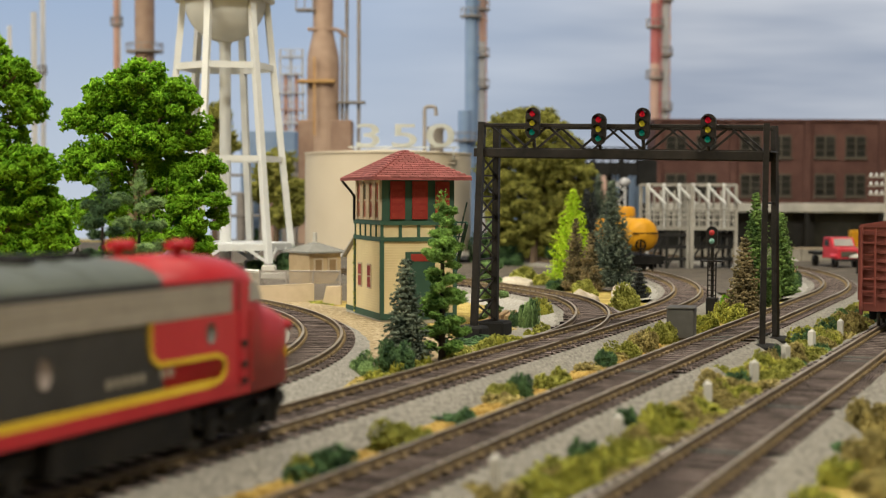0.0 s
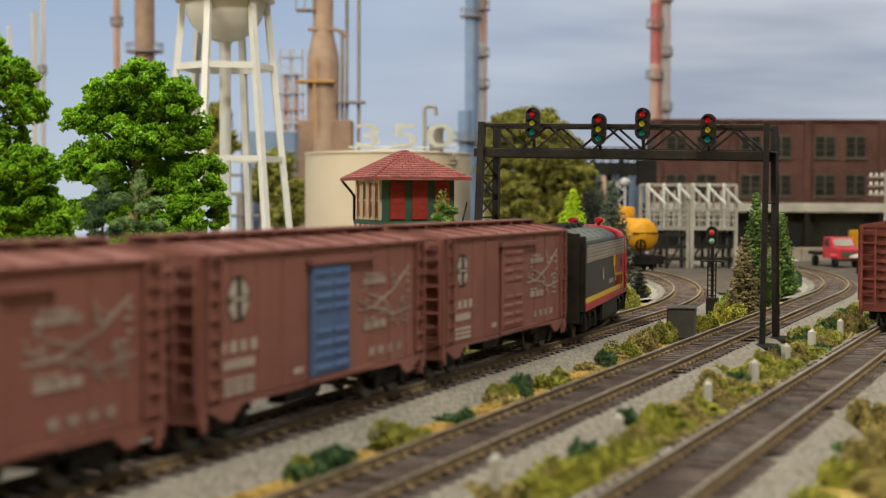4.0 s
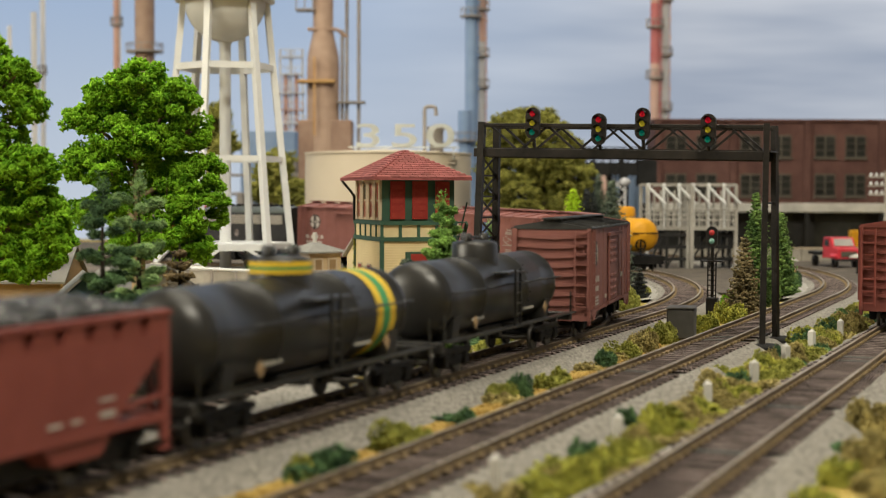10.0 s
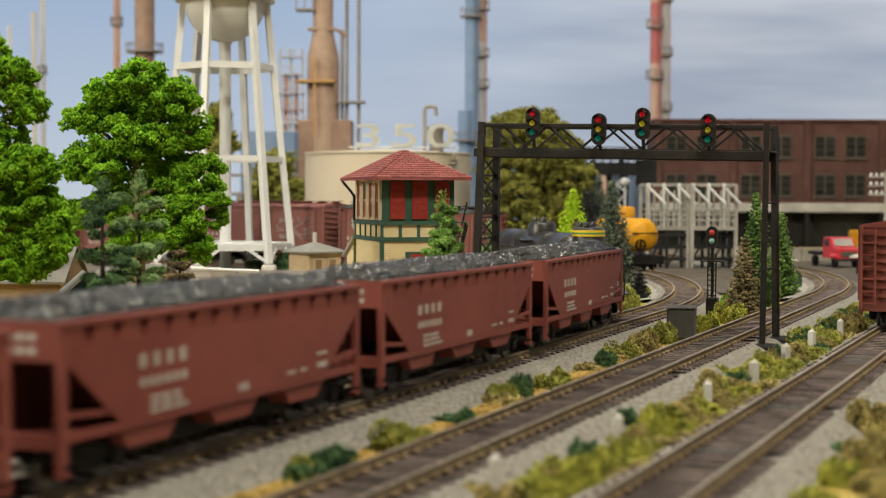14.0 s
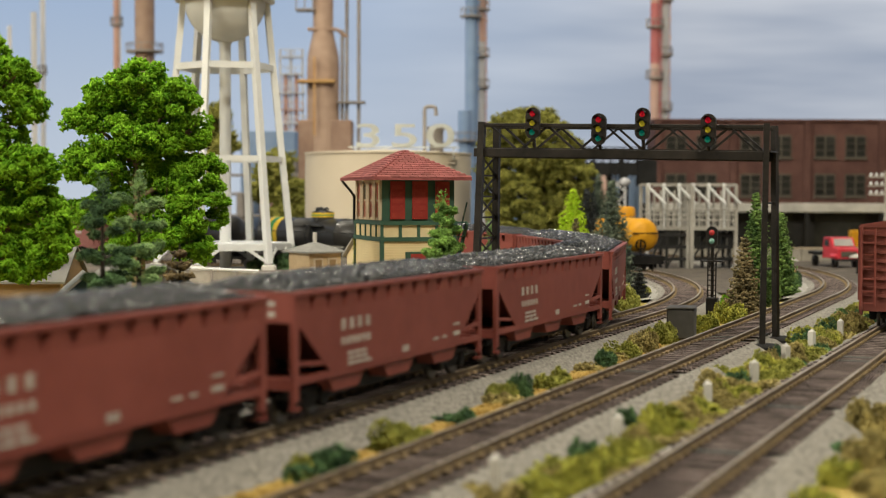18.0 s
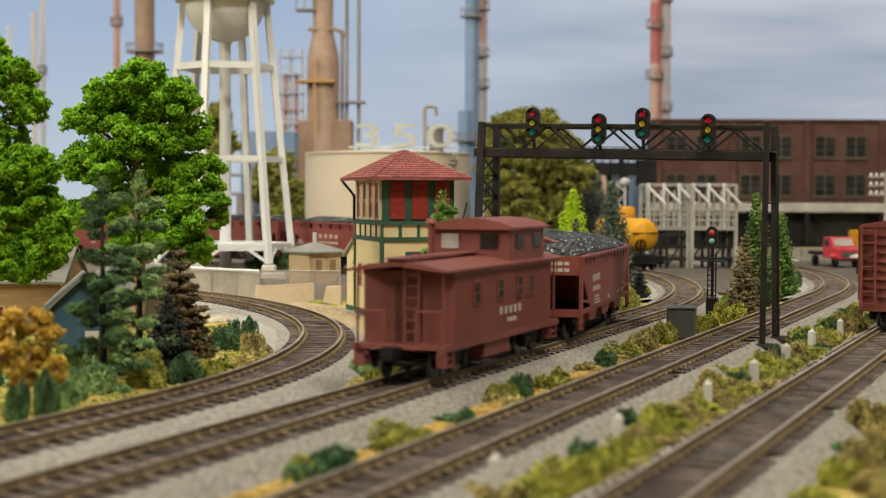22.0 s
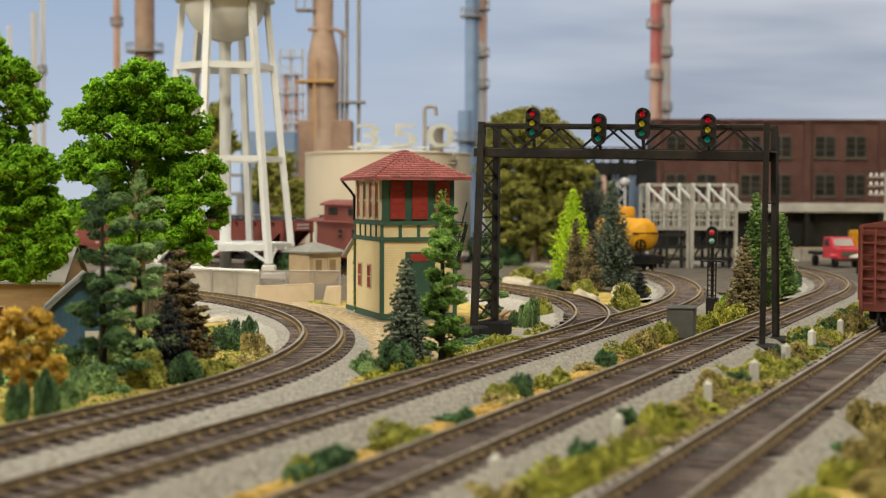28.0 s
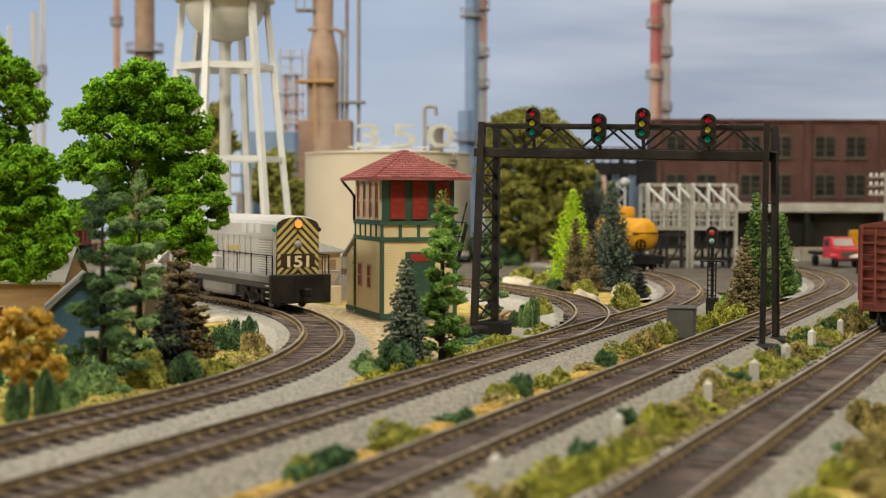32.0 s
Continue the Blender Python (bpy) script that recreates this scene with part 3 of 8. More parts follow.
def bogie_meshes():
    g = G()
    for y in (-1.0, 1.0):
        g.soft(-1.35, 1.35, y - 0.1, y + 0.1, 0.62, 0.82, 0.05)
        g.plate([(-0.75, y - 0.09, 0.62), (-0.3, y - 0.09, 0.3), (0.3, y - 0.09, 0.3), (0.75, y - 0.09, 0.62)], (0, 0.18, 0))
        for x in (-0.85, 0.85):
            g.soft(x - 0.2, x + 0.2, y - 0.15, y + 0.15, 0.28, 0.68, 0.05)
        for x in (-0.22, 0, 0.22):
            g.rod((x, y * 1.02, 0.34), (x, y * 1.02, 0.62), 0.09, n=7)
    g.box(-0.25, 0.25, -1.1, 1.1, 0.5, 0.78)
    frame_mesh = g.mesh("bogie", M_IRON)
    w = G()
    w.rod((0, -0.95, 0.42), (0, 0.95, 0.42), 0.09, n=8)
    for y in (-0.76, 0.76):
        w.spin([(0.1, y - 0.06), (0.34, y - 0.05), (0.42, y - 0.07), (0.42, y + 0.06), (0.34, y + 0.05), (0.1, y + 0.06)], 20, 0, "x", (0, 0, 0))
    # the spun discs lie along x: turn them to lie along y
    k = 2 * 8 + 2 * 8
    w.v = [p if i < k else (p[1], p[0], p[2] + 0.42) for i, p in enumerate(w.v)]
    return frame_mesh, w.mesh("wheelset", [M_WHEEL])


BOGIE, WHEELSET = bogie_meshes()


def bogie(car, x):
    ob = part("bogie", BOGIE, None, car, "black cast truck frame", at(x, 0, 0))
    for o in (-0.85, 0.85):
        part("wheelset", WHEELSET, None, ob, "steel wheels on an axle", at(o, 0, 0))
    return ob


def coupler(car, x, sgn):
    g = G().soft(x - 0.35, x + 0.35, -0.1, 0.1, 0.72, 0.98, 0.04).soft(x + sgn * 0.2, x + sgn * 0.55, -0.2, 0.2, 0.66, 1.04, 0.06)
    part("coupler", g, M_IRON, car)


def ladder(car, name, x, y, z0, z1, w, mat, along="x", n=None):
    g = G()
    n = n or max(3, int((z1 - z0) / 0.4))
    for i in range(n):
        z = z0 + (z1 - z0) * i / (n - 1)
        if along == "x":
            g.box(x - w / 2, x + w / 2, y - 0.03, y + 0.03, z - 0.02, z + 0.02)
        else:
            g.box(x - 0.04, x + 0.04, y - w / 2, y + w / 2, z - 0.02, z + 0.02)
    for o in (-w / 2, w / 2):
        if along == "x":
            g.box(x + o - 0.03, x + o + 0.03, y - 0.04, y + 0.04, z0 - 0.1, z1 + 0.1)
        else:
            g.box(x - 0.04, x + 0.04, y + o - 0.03, y + o + 0.03, z0 - 0.1, z1 + 0.1)
    return part(name, g, mat, car)


def bars(g, x, z, y, widths, h, gap=0.08, sgn=1):
    """Unreadable lettering: a row of short bars on a side at y."""
    for w in widths:
        g.box(min(x, x + sgn * w), max(x, x + sgn * w), y - 0.012, y + 0.012, z, z + h)
        x += sgn * (w + gap)


def emblem(car, x, z, r, y):
    """A white disc parted by a dark cross, in a dark rim."""
    s = 1 if y > 0 else -1
    ring = lambda q, d: [(x + 1.02 * q * math.cos(t), y + s * d, z + q * math.sin(t)) for t in [2 * math.pi * i / 32 for i in range(32)]]
    ob = part("emblem", G().plate(ring(r, 0.0), (0, s * 0.008, 0)), M_BLACK, car, "round black and white cross emblem")
    part("disc", G().plate(ring(r * 0.88, 0.004), (0, s * 0.012, 0)), M_WHITE, ob)
    a = G().box(x - 0.1 * r / 0.47, x + 0.1 * r / 0.47, y + s * 0.012, y + s * 0.026, z - r * 0.88, z + r * 0.88)
    a.box(x - 0.88 * r, x + 0.88 * r, y + s * 0.013, y + s * 0.028, z - 0.07, z + 0.07)
    part("cross", a, M_BLACK, ob, "black cross")
    part("cross_text", G().box(x - 0.7 * r, x + 0.7 * r, y + s * 0.02, y + s * 0.034, z - 0.035, z + 0.035), M_WHITE, ob, "white bar across the emblem")


def boxcar(label, door=M_BOXRED, roof=M_BOXRED, mapside=True, oval=True, paint=M_BOXRED):
    car = thing("boxcar", label, "freight car", Matrix(), "freight train")
    g = G().soft(-6.15, 6.15, -1.46, 1.46, 1.0, 4.15, 0.05)
    seam, step_iron = [], []
    for s in (-1, 1):
        g.plate([(-6.15, s * 1.43, 1.02), (-5.2, s * 1.43, 0.62), (-4.85, s * 1.43, 0.62), (-4.4, s * 1.43, 0.92), (4.4, s * 1.43, 0.92), (4.85, s * 1.43, 0.62), (5.2, s * 1.43, 0.62), (6.15, s * 1.43, 1.02)], (0, s * 0.05, 0))
        for x in (-4.9, -3.7, -2.5, 2.5, 3.7, 4.9):
            seam.append(G().box(x - 0.02, x + 0.02, s * 1.465 - 0.012, s * 1.465 + 0.012, 1.05, 4.1))
        # corner steps
        for x in (-6.05, 6.05):
            step_iron.append(G().box(x - 0.08, x + 0.08, s * 1.42 - 0.06, s * 1.42 + 0.06, 0.5, 1.0))
    bd = part("body", g, paint, car)
    for q in seam:
        part("panel_seam", q, paint, bd)
    for q in step_iron:
        part("corner_step", q, paint, bd)
    for s in (-1, 1):
        ribs = []
        e = G().box(min(s * 6.1, s * 6.17), max(s * 6.1, s * 6.17), -1.44, 1.44, 0.66, 4.12)
        for i in range(8):
            z = 1.3 + i * 0.36
            ribs.append(G().plate([(s * 6.14, -1.38, z), (s * 6.14, -0.2, z - 0.08), (s * 6.14, 0.2, z - 0.08), (s * 6.14, 1.38, z), (s * 6.14, 0.2, z + 0.1), (s * 6.14, -0.2, z + 0.1)][::s], (s * 0.12, 0, 0)))
        ep = part("end_panel", e, paint, car, "ribbed pressed steel end")
        for y in (-1.42, 1.42):
            part("corner_post", G().box(min(s * 6.1, s * 6.24), max(s * 6.1, s * 6.24), y - 0.07, y + 0.07, 0.66, 4.15), paint, ep)
        for q in ribs:
            part("rib", q, paint, ep)
        ladder(car, "end_ladder", s * 6.3, s * 1.15, 1.2, 4.0, 0.5, paint, "y", 8)
        ladder(car, "side_ladder", -s * 5.75, s * 1.53, 1.2, 4.05, 0.55, paint, "x", 8)
        ladder(car, "side_ladder", s * 5.75, s * 1.53, 1.2, 4.05, 0.55, paint, "x", 8)
    r = G()
    seams = []
    n = 9
    prof = [(-1.55, 4.12), (-1.55, 4.18), (0, 4.42), (1.55, 4.18), (1.55, 4.12)]
    k = len(prof)
    r.add([(x, y, z) for x in (-6.2, 6.2) for y, z in prof], [(i, i + 1, k + i + 1, k + i) for i in range(k - 1)] + [list(range(k))[::-1], [k + i for i in range(k)]])
    for i in range(n):
        x = -5.9 + i * 11.8 / (n - 1)
        seams.append(G().bar((x, -1.5, 4.21), (x, 0, 4.45), 0.1, 0.06).bar((x, 1.5, 4.21), (x, 0, 4.45), 0.1, 0.06))
    rf = part("roof", r, roof, car, "low peaked ribbed roof")
    for q in seams:
        part("roof_seam", q, roof, rf)
    for i in range(3):
        part("running_board", G().box(-6.35, 6.35, -0.36 + i * 0.25, -0.14 + i * 0.25, 4.5, 4.55), roof, rf)
    for i in range(10):
        x = -6 + i * 12 / 9
        part("saddle", G().box(x - 0.05, x + 0.05, -0.35, 0.35, 4.4, 4.5), roof, rf)
    for s in (-1, 1):
        ribs = []
        d = G().soft(-1.15, 1.05, s * 1.52 - 0.04, s * 1.52 + 0.04, 1.12, 3.75, 0.03)
        for i in range(9):
            z = 1.3 + i * 0.28
            if i in (4,):
                continue
            ribs.append(G().soft(-0.95, -0.1, s * 1.56 - 0.04, s * 1.56 + 0.04, z - 0.07, z + 0.07, 0.03))
            ribs.append(G().soft(0.05, 0.9, s * 1.56 - 0.04, s * 1.56 + 0.04, z - 0.07, z + 0.07, 0.03))
        dd = part("door", d, door, car, "ribbed sliding door")
        for q in ribs:
            part("rib", q, door, dd)
        part("door_track", G().box(-1.3, 2.6, s * 1.56 - 0.06, s * 1.56 + 0.06, 3.76, 3.9), paint, car)
        part("door_track", G().box(-1.3, 2.6, s * 1.53 - 0.05, s * 1.53 + 0.05, 1.0, 1.1), paint, car)
        f = -1 if s < 0 else 1
        y = s * 1.475
        t = G()
        bars(t, f * 5.42, 2.05, y, (0.24, 0.22, 0.22, 0.24), 0.24, 0.24, -f)
        bars(t, f * 5.38, 1.7, y, (0.17,) * 6, 0.2, 0.09, -f)
        for i, q in enumerate((0.34, 0.34, 0.34)):
            bars(t, f * 5.2, 1.42 - i * 0.13, y, (q, 0.42, 0.36), 0.07, 0.09, -f)
        bars(t, f * 1.9, 1.28, y, (0.2, 0.16), 0.14, 0.08, -f)
        if not mapside:
            bars(t, -f * 3.2, 1.9, y, (0.35, 0.3), 0.2, 0.06, -f)
        part("lettering", t, M_WHITE, car, "rows of small white bars", kind="stuff")
        if oval:
            emblem(car, f * 4.58, 3.17, 0.5, s * 1.462)
        if mapside:
            mg = G()
            rnd = random.Random(5)
            bars(mg, -f * 2.0, 3.12, y, (0.34, 0.2, 0.42, 0.3), 0.17, 0.06, -f)
            bars(mg, -f * 2.2, 3.34, y, (0.12, 0.5, 0.14), 0.07, 0.1, -f)
            bars(mg, -f * 2.0, 1.98, y, (0.5, 0.42, 0.36), 0.2, 0.08, -f)
            bars(mg, -f * 2.0, 2.22, y, (0.3, 0.36), 0.06, 0.1, -f)
            for run in (((1.7, 2.5), (2.6, 2.52), (3.3, 2.72), (4.1, 2.95), (4.6, 3.25), (5.1, 3.5)), ((1.75, 2.95), (1.8, 2.7), (2.6, 2.52)), ((2.6, 2.52), (3.2, 2.45), (3.9, 2.25), (4.5, 2.3), (5.2, 2.4)), ((2.3, 2.9), (2.9, 2.78), (3.3, 2.72), (3.7, 2.5), (4.0, 2.1), (4.2, 1.95)), ((4.1, 2.95), (3.9, 3.2), (3.8, 3.5))):
                for (a, b), (c, e) in zip(run, run[1:]):
                    mg.bar((-f * a, y, b), (-f * c, y, e), 0.026, 0.05)
            for i in range(22):
                bars(mg, -f * rnd.uniform(2.0, 5.0), rnd.uniform(2.1, 3.4), y, (rnd.uniform(0.12, 0.3),), 0.06, 0.05, -f)
            for i in range(5):
                bars(mg, -f * 4.5, 2.0 + i * 0.16, y, (0.16, 0.22), 0.06, 0.08, -f)
            bars(mg, -f * 2.4, 1.3, y, (0.3, 0.32, 0.3, 0.3), 0.2, 0.3, -f)
            part("route_map", mg, M_FADED, car, "white sketched route map with bar lettering", kind="stuff")
    u = G().box(-5.9, 5.9, -0.3, 0.3, 0.75, 1.02).soft(-1.4, 0.2, -1.0, -0.5, 0.5, 0.95, 0.05).rod((0.6, 0.6, 0.7), (1.9, 0.6, 0.7), 0.22, n=10)
    for x in (-2, 0, 2):
        u.box(x - 0.1, x + 0.1, -1.35, 1.35, 0.85, 1.02)
    part("underframe", u, M_IRON, car)
    for s in (-1, 1):
        bogie(car, s * 4.6)
        coupler(car, s * 6.45, s)
    return car


def tank_car(label, striped):
    car = thing("tank_car", label, "freight car", Matrix(), "freight train")
    L, R, zc = 5.9, 1.16, 2.24
    prof = [(0.0, -L - 0.05), (0.5, -L), (0.85, -L + 0.12), (1.06, -L + 0.3), (R, -L + 0.5), (R, -L + 0.62), (R + 0.015, -L + 0.63), (R + 0.015, -L + 0.72), (R, -L + 0.74)]
    prof += [(R, -2.2), (R + 0.02, -2.19), (R + 0.02, -2.12), (R, -2.1), (R, 2.1), (R + 0.02, 2.12), (R + 0.02, 2.19), (R, 2.2)]
    prof += [(R, L - 0.74), (R + 0.015, L - 0.72), (R + 0.015, L - 0.63), (R, L - 0.62), (R, L - 0.5), (1.06, L - 0.3), (0.85, L - 0.12), (0.5, L), (0.0, L + 0.05)]
    part("tank", G().spin(prof, 40, 0, "x", (0, 0, zc)), M_TANKBLK, car, "satin black riveted tank")
    riv = G()
    for a in range(-70, 251, 16):
        for x in (-2.4, 2.4):
            c, s = math.cos(radians(a)), math.sin(radians(a))
            riv.soft(x - 0.03, x + 0.03, R * c - 0.03, R * c + 0.03, zc + R * s - 0.03, zc + R * s + 0.03, 0.015)
    part("rivet_row", riv, M_TANKBLK, car, kind="stuff")
    d = G().spin([(0.78, 3.1), (0.76, 3.78), (0.7, 3.86), (0.45, 3.92), (0.0, 3.94)], 28)
    part("dome", d, M_TANKBLK, car)
    for x, y in ((-0.4, 0.1), (0.35, -0.2), (0.1, 0.4)):
        part("valve", G().spin([(0.15, 3.9), (0.15, 4.1), (0.09, 4.16), (0, 4.16)], 12, 0, "z", (x, y, 0)), M_TANKBLK, car)
    part("dome_rail", G().rod((-0.6, 0, 4.02), (0.6, 0, 4.02), 0.04, n=6), M_TANKBLK, car)
    if striped:
        for a, b, m, n in ((3.48, 3.58, M_YEL, "dome_band"), (3.58, 3.66, M_GRN, "dome_green_band"), (3.66, 3.78, M_YEL, "dome_band")):
            part(n, G().spin([(0.785, a), (0.78, b)], 28), m, car)
        x = 3.35
        for a, b, m, n in ((x, x + 0.4, M_YEL, "yellow_band"), (x + 0.4, x + 0.85, M_GRN, "green_band"), (x + 0.85, x + 1.25, M_YEL, "yellow_band")):
            part(n, G().spin([(R + 0.012, a), (R + 0.012, b)], 40, 0, "x", (0, 0, zc)), m, car)
    fr = G().soft(-6.7, 6.7, -0.45, 0.45, 0.85, 1.1, 0.04)
    for s in (-1, 1):
        fr.soft(s * 6.6 - 0.15, s * 6.6 + 0.15, -1.4, 1.4, 0.85, 1.15, 0.04)
        fr.box(-6.6, 6.6, s * 1.42 - 0.16, s * 1.42 + 0.16, 1.12, 1.17)
        for x in (-4.6, -1.6, 1.6, 4.6):
            fr.box(x - 0.12, x + 0.12, min(s * 0.4, s * 1.45), max(s * 0.4, s * 1.45), 0.95, 1.12)
        fr.plate([(s * 4.6 - 0.3, -1.0, 1.05), (s * 4.6 + 0.3, -1.0, 1.05), (s * 4.6 + 0.3, -1.1, 1.75), (s * 4.6 - 0.3, -1.1, 1.75)], (0, 2.1, 0))
    part("frame", fr, M_TANKBLK, car, "black steel underframe with side walkway")
    rl = G()
    for s in (-1, 1):
        rl.rod((-5.5, s * 1.3, 2.5), (5.5, s * 1.3, 2.5), 0.03, n=6)
        for i in range(7):
            x = -5.1 + i * 1.7
            rl.rod((x, s * 1.1, 2.5), (x, s * 1.32, 2.5), 0.03, n=5)
        rl.rod((-6.5, s * 1.4, 1.15), (-6.5, s * 1.4, 1.9), 0.035, n=6).rod((6.5, s * 1.4, 1.15), (6.5, s * 1.4, 1.9), 0.035, n=6)
        rl.soft(-1.05, 1.05, s * 1.2 - 0.3, s * 1.2 + 0.2, 2.86, 2.93, 0.02)
    part("handrail", rl, M_TANKBLK, car)
    for s in (-1, 1):
        ladder(car, "side_ladder", 0, s * 1.5, 1.2, 2.9, 0.5, M_TANKBLK, "x", 6)
        p = G().plate([(s * 3.6, -1.3, 1.3), (s * 3.6 + 0.2, -1.3, 1.52), (s * 3.6, -1.3, 1.74), (s * 3.6 - 0.2, -1.3, 1.52)], (0, -0.03, 0))
        part("placard", p, M_BROWNSIDE, car, "brown diamond placard")
        t = G()
        bars(t, 2.3, 1.5, s * 0.95, (1.1,), 0.09, 0.1, 1)
        bars(t, -2.9, 1.5, s * 0.95, (1.1,), 0.09, 0.1, 1)
        part("lettering", t, M_CONC, car, kind="stuff")
        bogie(car, s * 4.7)
        coupler(car, s * 6.85, s)
    return car


def hopper(label, seed):
    car = thing("hopper_car", label, "freight car", Matrix(), "freight train")
    L, ZT = 6.45, 3.16
    for s in (-1, 1):
        y = s * 1.44
        g = G()
        # side sheet over the slope-sheet openings, leaning in under the rim
        g.plate([(-L + 2.0, y, 1.12), (-L + 0.3, y, 2.35), (-L + 0.1, y, 2.7), (L - 0.1, y, 2.7), (L - 0.3, y, 2.35), (L - 2.0, y, 1.12)], (0, s * 0.05, 0))
        g.plate([(-L + 0.05, y - s * 0.16, 2.64), (L - 0.05, y - s * 0.16, 2.64), (L - 0.05, y - s * 0.16, ZT - 0.08), (-L + 0.05, y - s * 0.16, ZT - 0.08)], (0, s * 0.04, 0))
        sd = part("side_panel", g, M_HOPRED, car, "oxide red side sheet with a recessed band under the rim")
        rim = G().box(-L, L, min(y - s * 0.1, y + s * 0.12), max(y - s * 0.1, y + s * 0.12), ZT - 0.1, ZT)
        part("top_rim", rim, M_HOPRED, sd)
        part("side_sill", G().box(-L + 0.1, L - 0.1, y - 0.05, y + 0.05, 1.0, 1.16), M_HOPRED, sd)
        for i in range(14):
            x = -L + 0.45 + i * (2 * L - 0.9) / 13
            part("stake_pocket", G().plate([(x - 0.42, y + s * 0.05, 2.68), (x + 0.42, y + s * 0.05, 2.68), (x + 0.25, y + s * 0.08, ZT - 0.09), (x - 0.25, y + s * 0.08, ZT - 0.09)], (0, -s * 0.2, 0)), M_HOPRED, sd)
        for e in (-1, 1):
            part("corner_post", G().box(min(e * L, e * (L - 0.24)), max(e * L, e * (L - 0.24)), y - 0.06, y + 0.06, 0.62, ZT - 0.1), M_HOPRED, sd)
            part("diagonal", G().bar((e * (L - 0.2), y, 1.5), (e * (L - 1.55), y, 1.4), 0.1), M_HOPRED, sd)
            part("foot_step", G().box(e * (L - 0.14) - 0.14, e * (L - 0.14) + 0.14, y - 0.08, y + 0.08, 0.42, 0.5).box(e * (L - 0.02) - 0.03, e * (L - 0.02) + 0.03, y - 0.05, y + 0.05, 0.42, 0.7), M_HOPRED, sd)
        t = G()
        f = -1 if s < 0 else 1
        ys = s * 1.497
        bars(t, f * 3.84, 2.1, ys, (0.22, 0.2, 0.2, 0.22), 0.27, 0.29, -f)
        bars(t, f * 3.82, 1.73, ys, (0.17,) * 6, 0.18, 0.14, -f)
        for i, q in enumerate((0.3, 0.36, 0.32)):
            bars(t, f * 3.45, 1.46 - i * 0.13, ys, (q, 0.34, 0.3) if i < 2 else (q, 0.4, 0.5), 0.075, 0.09, -f)
        bars(t, -f * 0.1, 1.2, ys, (0.16, 0.2), 0.17, 0.06, -f)
        bars(t, -f * 2.4, 1.32, ys, (0.4, 0.3), 0.07, 0.3, -f)
        bars(t, -f * 4.0, 1.32, ys, (0.5,), 0.12, 0.1, -f)
        bars(t, -f * 4.0, 1.62, ys, (0.5,), 0.06, 0.1, -f)
        part("lettering", t, M_WHITE, car, "rows of small white bars", kind="stuff")
    for e in (-1, 1):
        sl = G().plate([(e * (L - 0.35), -1.38, 2.6), (e * (L - 2.6), -1.38, 1.0), (e * (L - 2.6), 1.38, 1.0), (e * (L - 0.35), 1.38, 2.6)], (0, 0, 0.08))
        part("slope_sheet", sl, M_DARKRED, car, "sloped end sheet in red darkened as if shaded")
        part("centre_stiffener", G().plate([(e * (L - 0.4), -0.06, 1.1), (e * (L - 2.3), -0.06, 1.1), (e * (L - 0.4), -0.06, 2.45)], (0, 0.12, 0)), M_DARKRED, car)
        en = G().box(min(e * L, e * (L - 0.08)), max(e * L, e * (L - 0.08)), -1.44, 1.44, 2.45, ZT)
        en.box(min(e * L, e * (L - 0.3)), max(e * L, e * (L - 0.3)), -1.44, 1.44, 0.9, 1.16)
        ef = part("end_frame", en, M_HOPRED, car, "flat red end sheet over an open end")
        part("end_platform", G().box(min(e * (L - 0.1), e * (L - 1.5)), max(e * (L - 0.1), e * (L - 1.5)), -1.4, 1.4, 1.02, 1.1), M_HOPRED, ef)
        t = G()
        for z, h in ((2.82, 0.13), (2.58, 0.13)):
            for k in range(5):
                y0 = -1.0 + k * 0.24
                t.box(min(e * L, e * (L + 0.012)), max(e * L, e * (L + 0.012)), y0, y0 + 0.18, z, z + h)
        part("end_lettering", t, M_WHITE, car, "rows of small white bars", kind="stuff")
        ladder(car, "end_ladder", e * (L + 0.05), -e * 1.2, 1.2, 3.0, 0.34, M_HOPRED, "y", 6)
    for x in (-3.35, 0.05, 3.45):
        b = G().plate([(x - 1.2, -1.42, 1.12), (x - 0.72, -1.4, 0.62), (x + 0.72, -1.4, 0.62), (x + 1.2, -1.42, 1.12)], (0, 2.82, 0))
        part("discharge_bay", b, M_HOPRED, car, "tapered red discharge bay")
    # Black block added to keep the gaps between the bays dark.
    part("inner_hopper", G().box(-4.4, 4.4, -0.9, 0.9, 0.4, 1.4), M_IRON, car, "black block filling the gaps between the bays")
    u = G().box(-6.2, 6.2, -0.35, 0.35, 0.75, 1.05)
    part("underframe", u, M_IRON, car)
    bed = G()
    nx, ny = 30, 8
    rnd = random.Random(seed)
    hs = {}
    for i in range(nx + 1):
        for j in range(ny + 1):
            x, y = -L + 0.1 + i * (2 * L - 0.2) / nx, -1.38 + j * 2.76 / ny
            hs[i, j] = (x, y, 3.04 + 0.3 * (1 - (y / 1.4) ** 2) * min(1, (L - abs(x)) / 1.2) + 0.16 * noise.noise(Vector((x, y, seed))))
    bed.add([hs[i, j] for i in range(nx + 1) for j in range(ny + 1)], [(i * (ny + 1) + j, (i + 1) * (ny + 1) + j, (i + 1) * (ny + 1) + j + 1, i * (ny + 1) + j + 1) for i in range(nx) for j in range(ny)])
    load = part("coal_bed", bed, M_COAL, car, "heaped glossy black coal")
    rng = np.random.default_rng(seed)
    P = np.stack([rng.uniform(-L + 0.15, L - 0.15, 6500), rng.uniform(-1.32, 1.32, 6500), np.zeros(6500)], 1)
    P[:, 1] *= 1.0 - 0.06 * rng.random(6500)
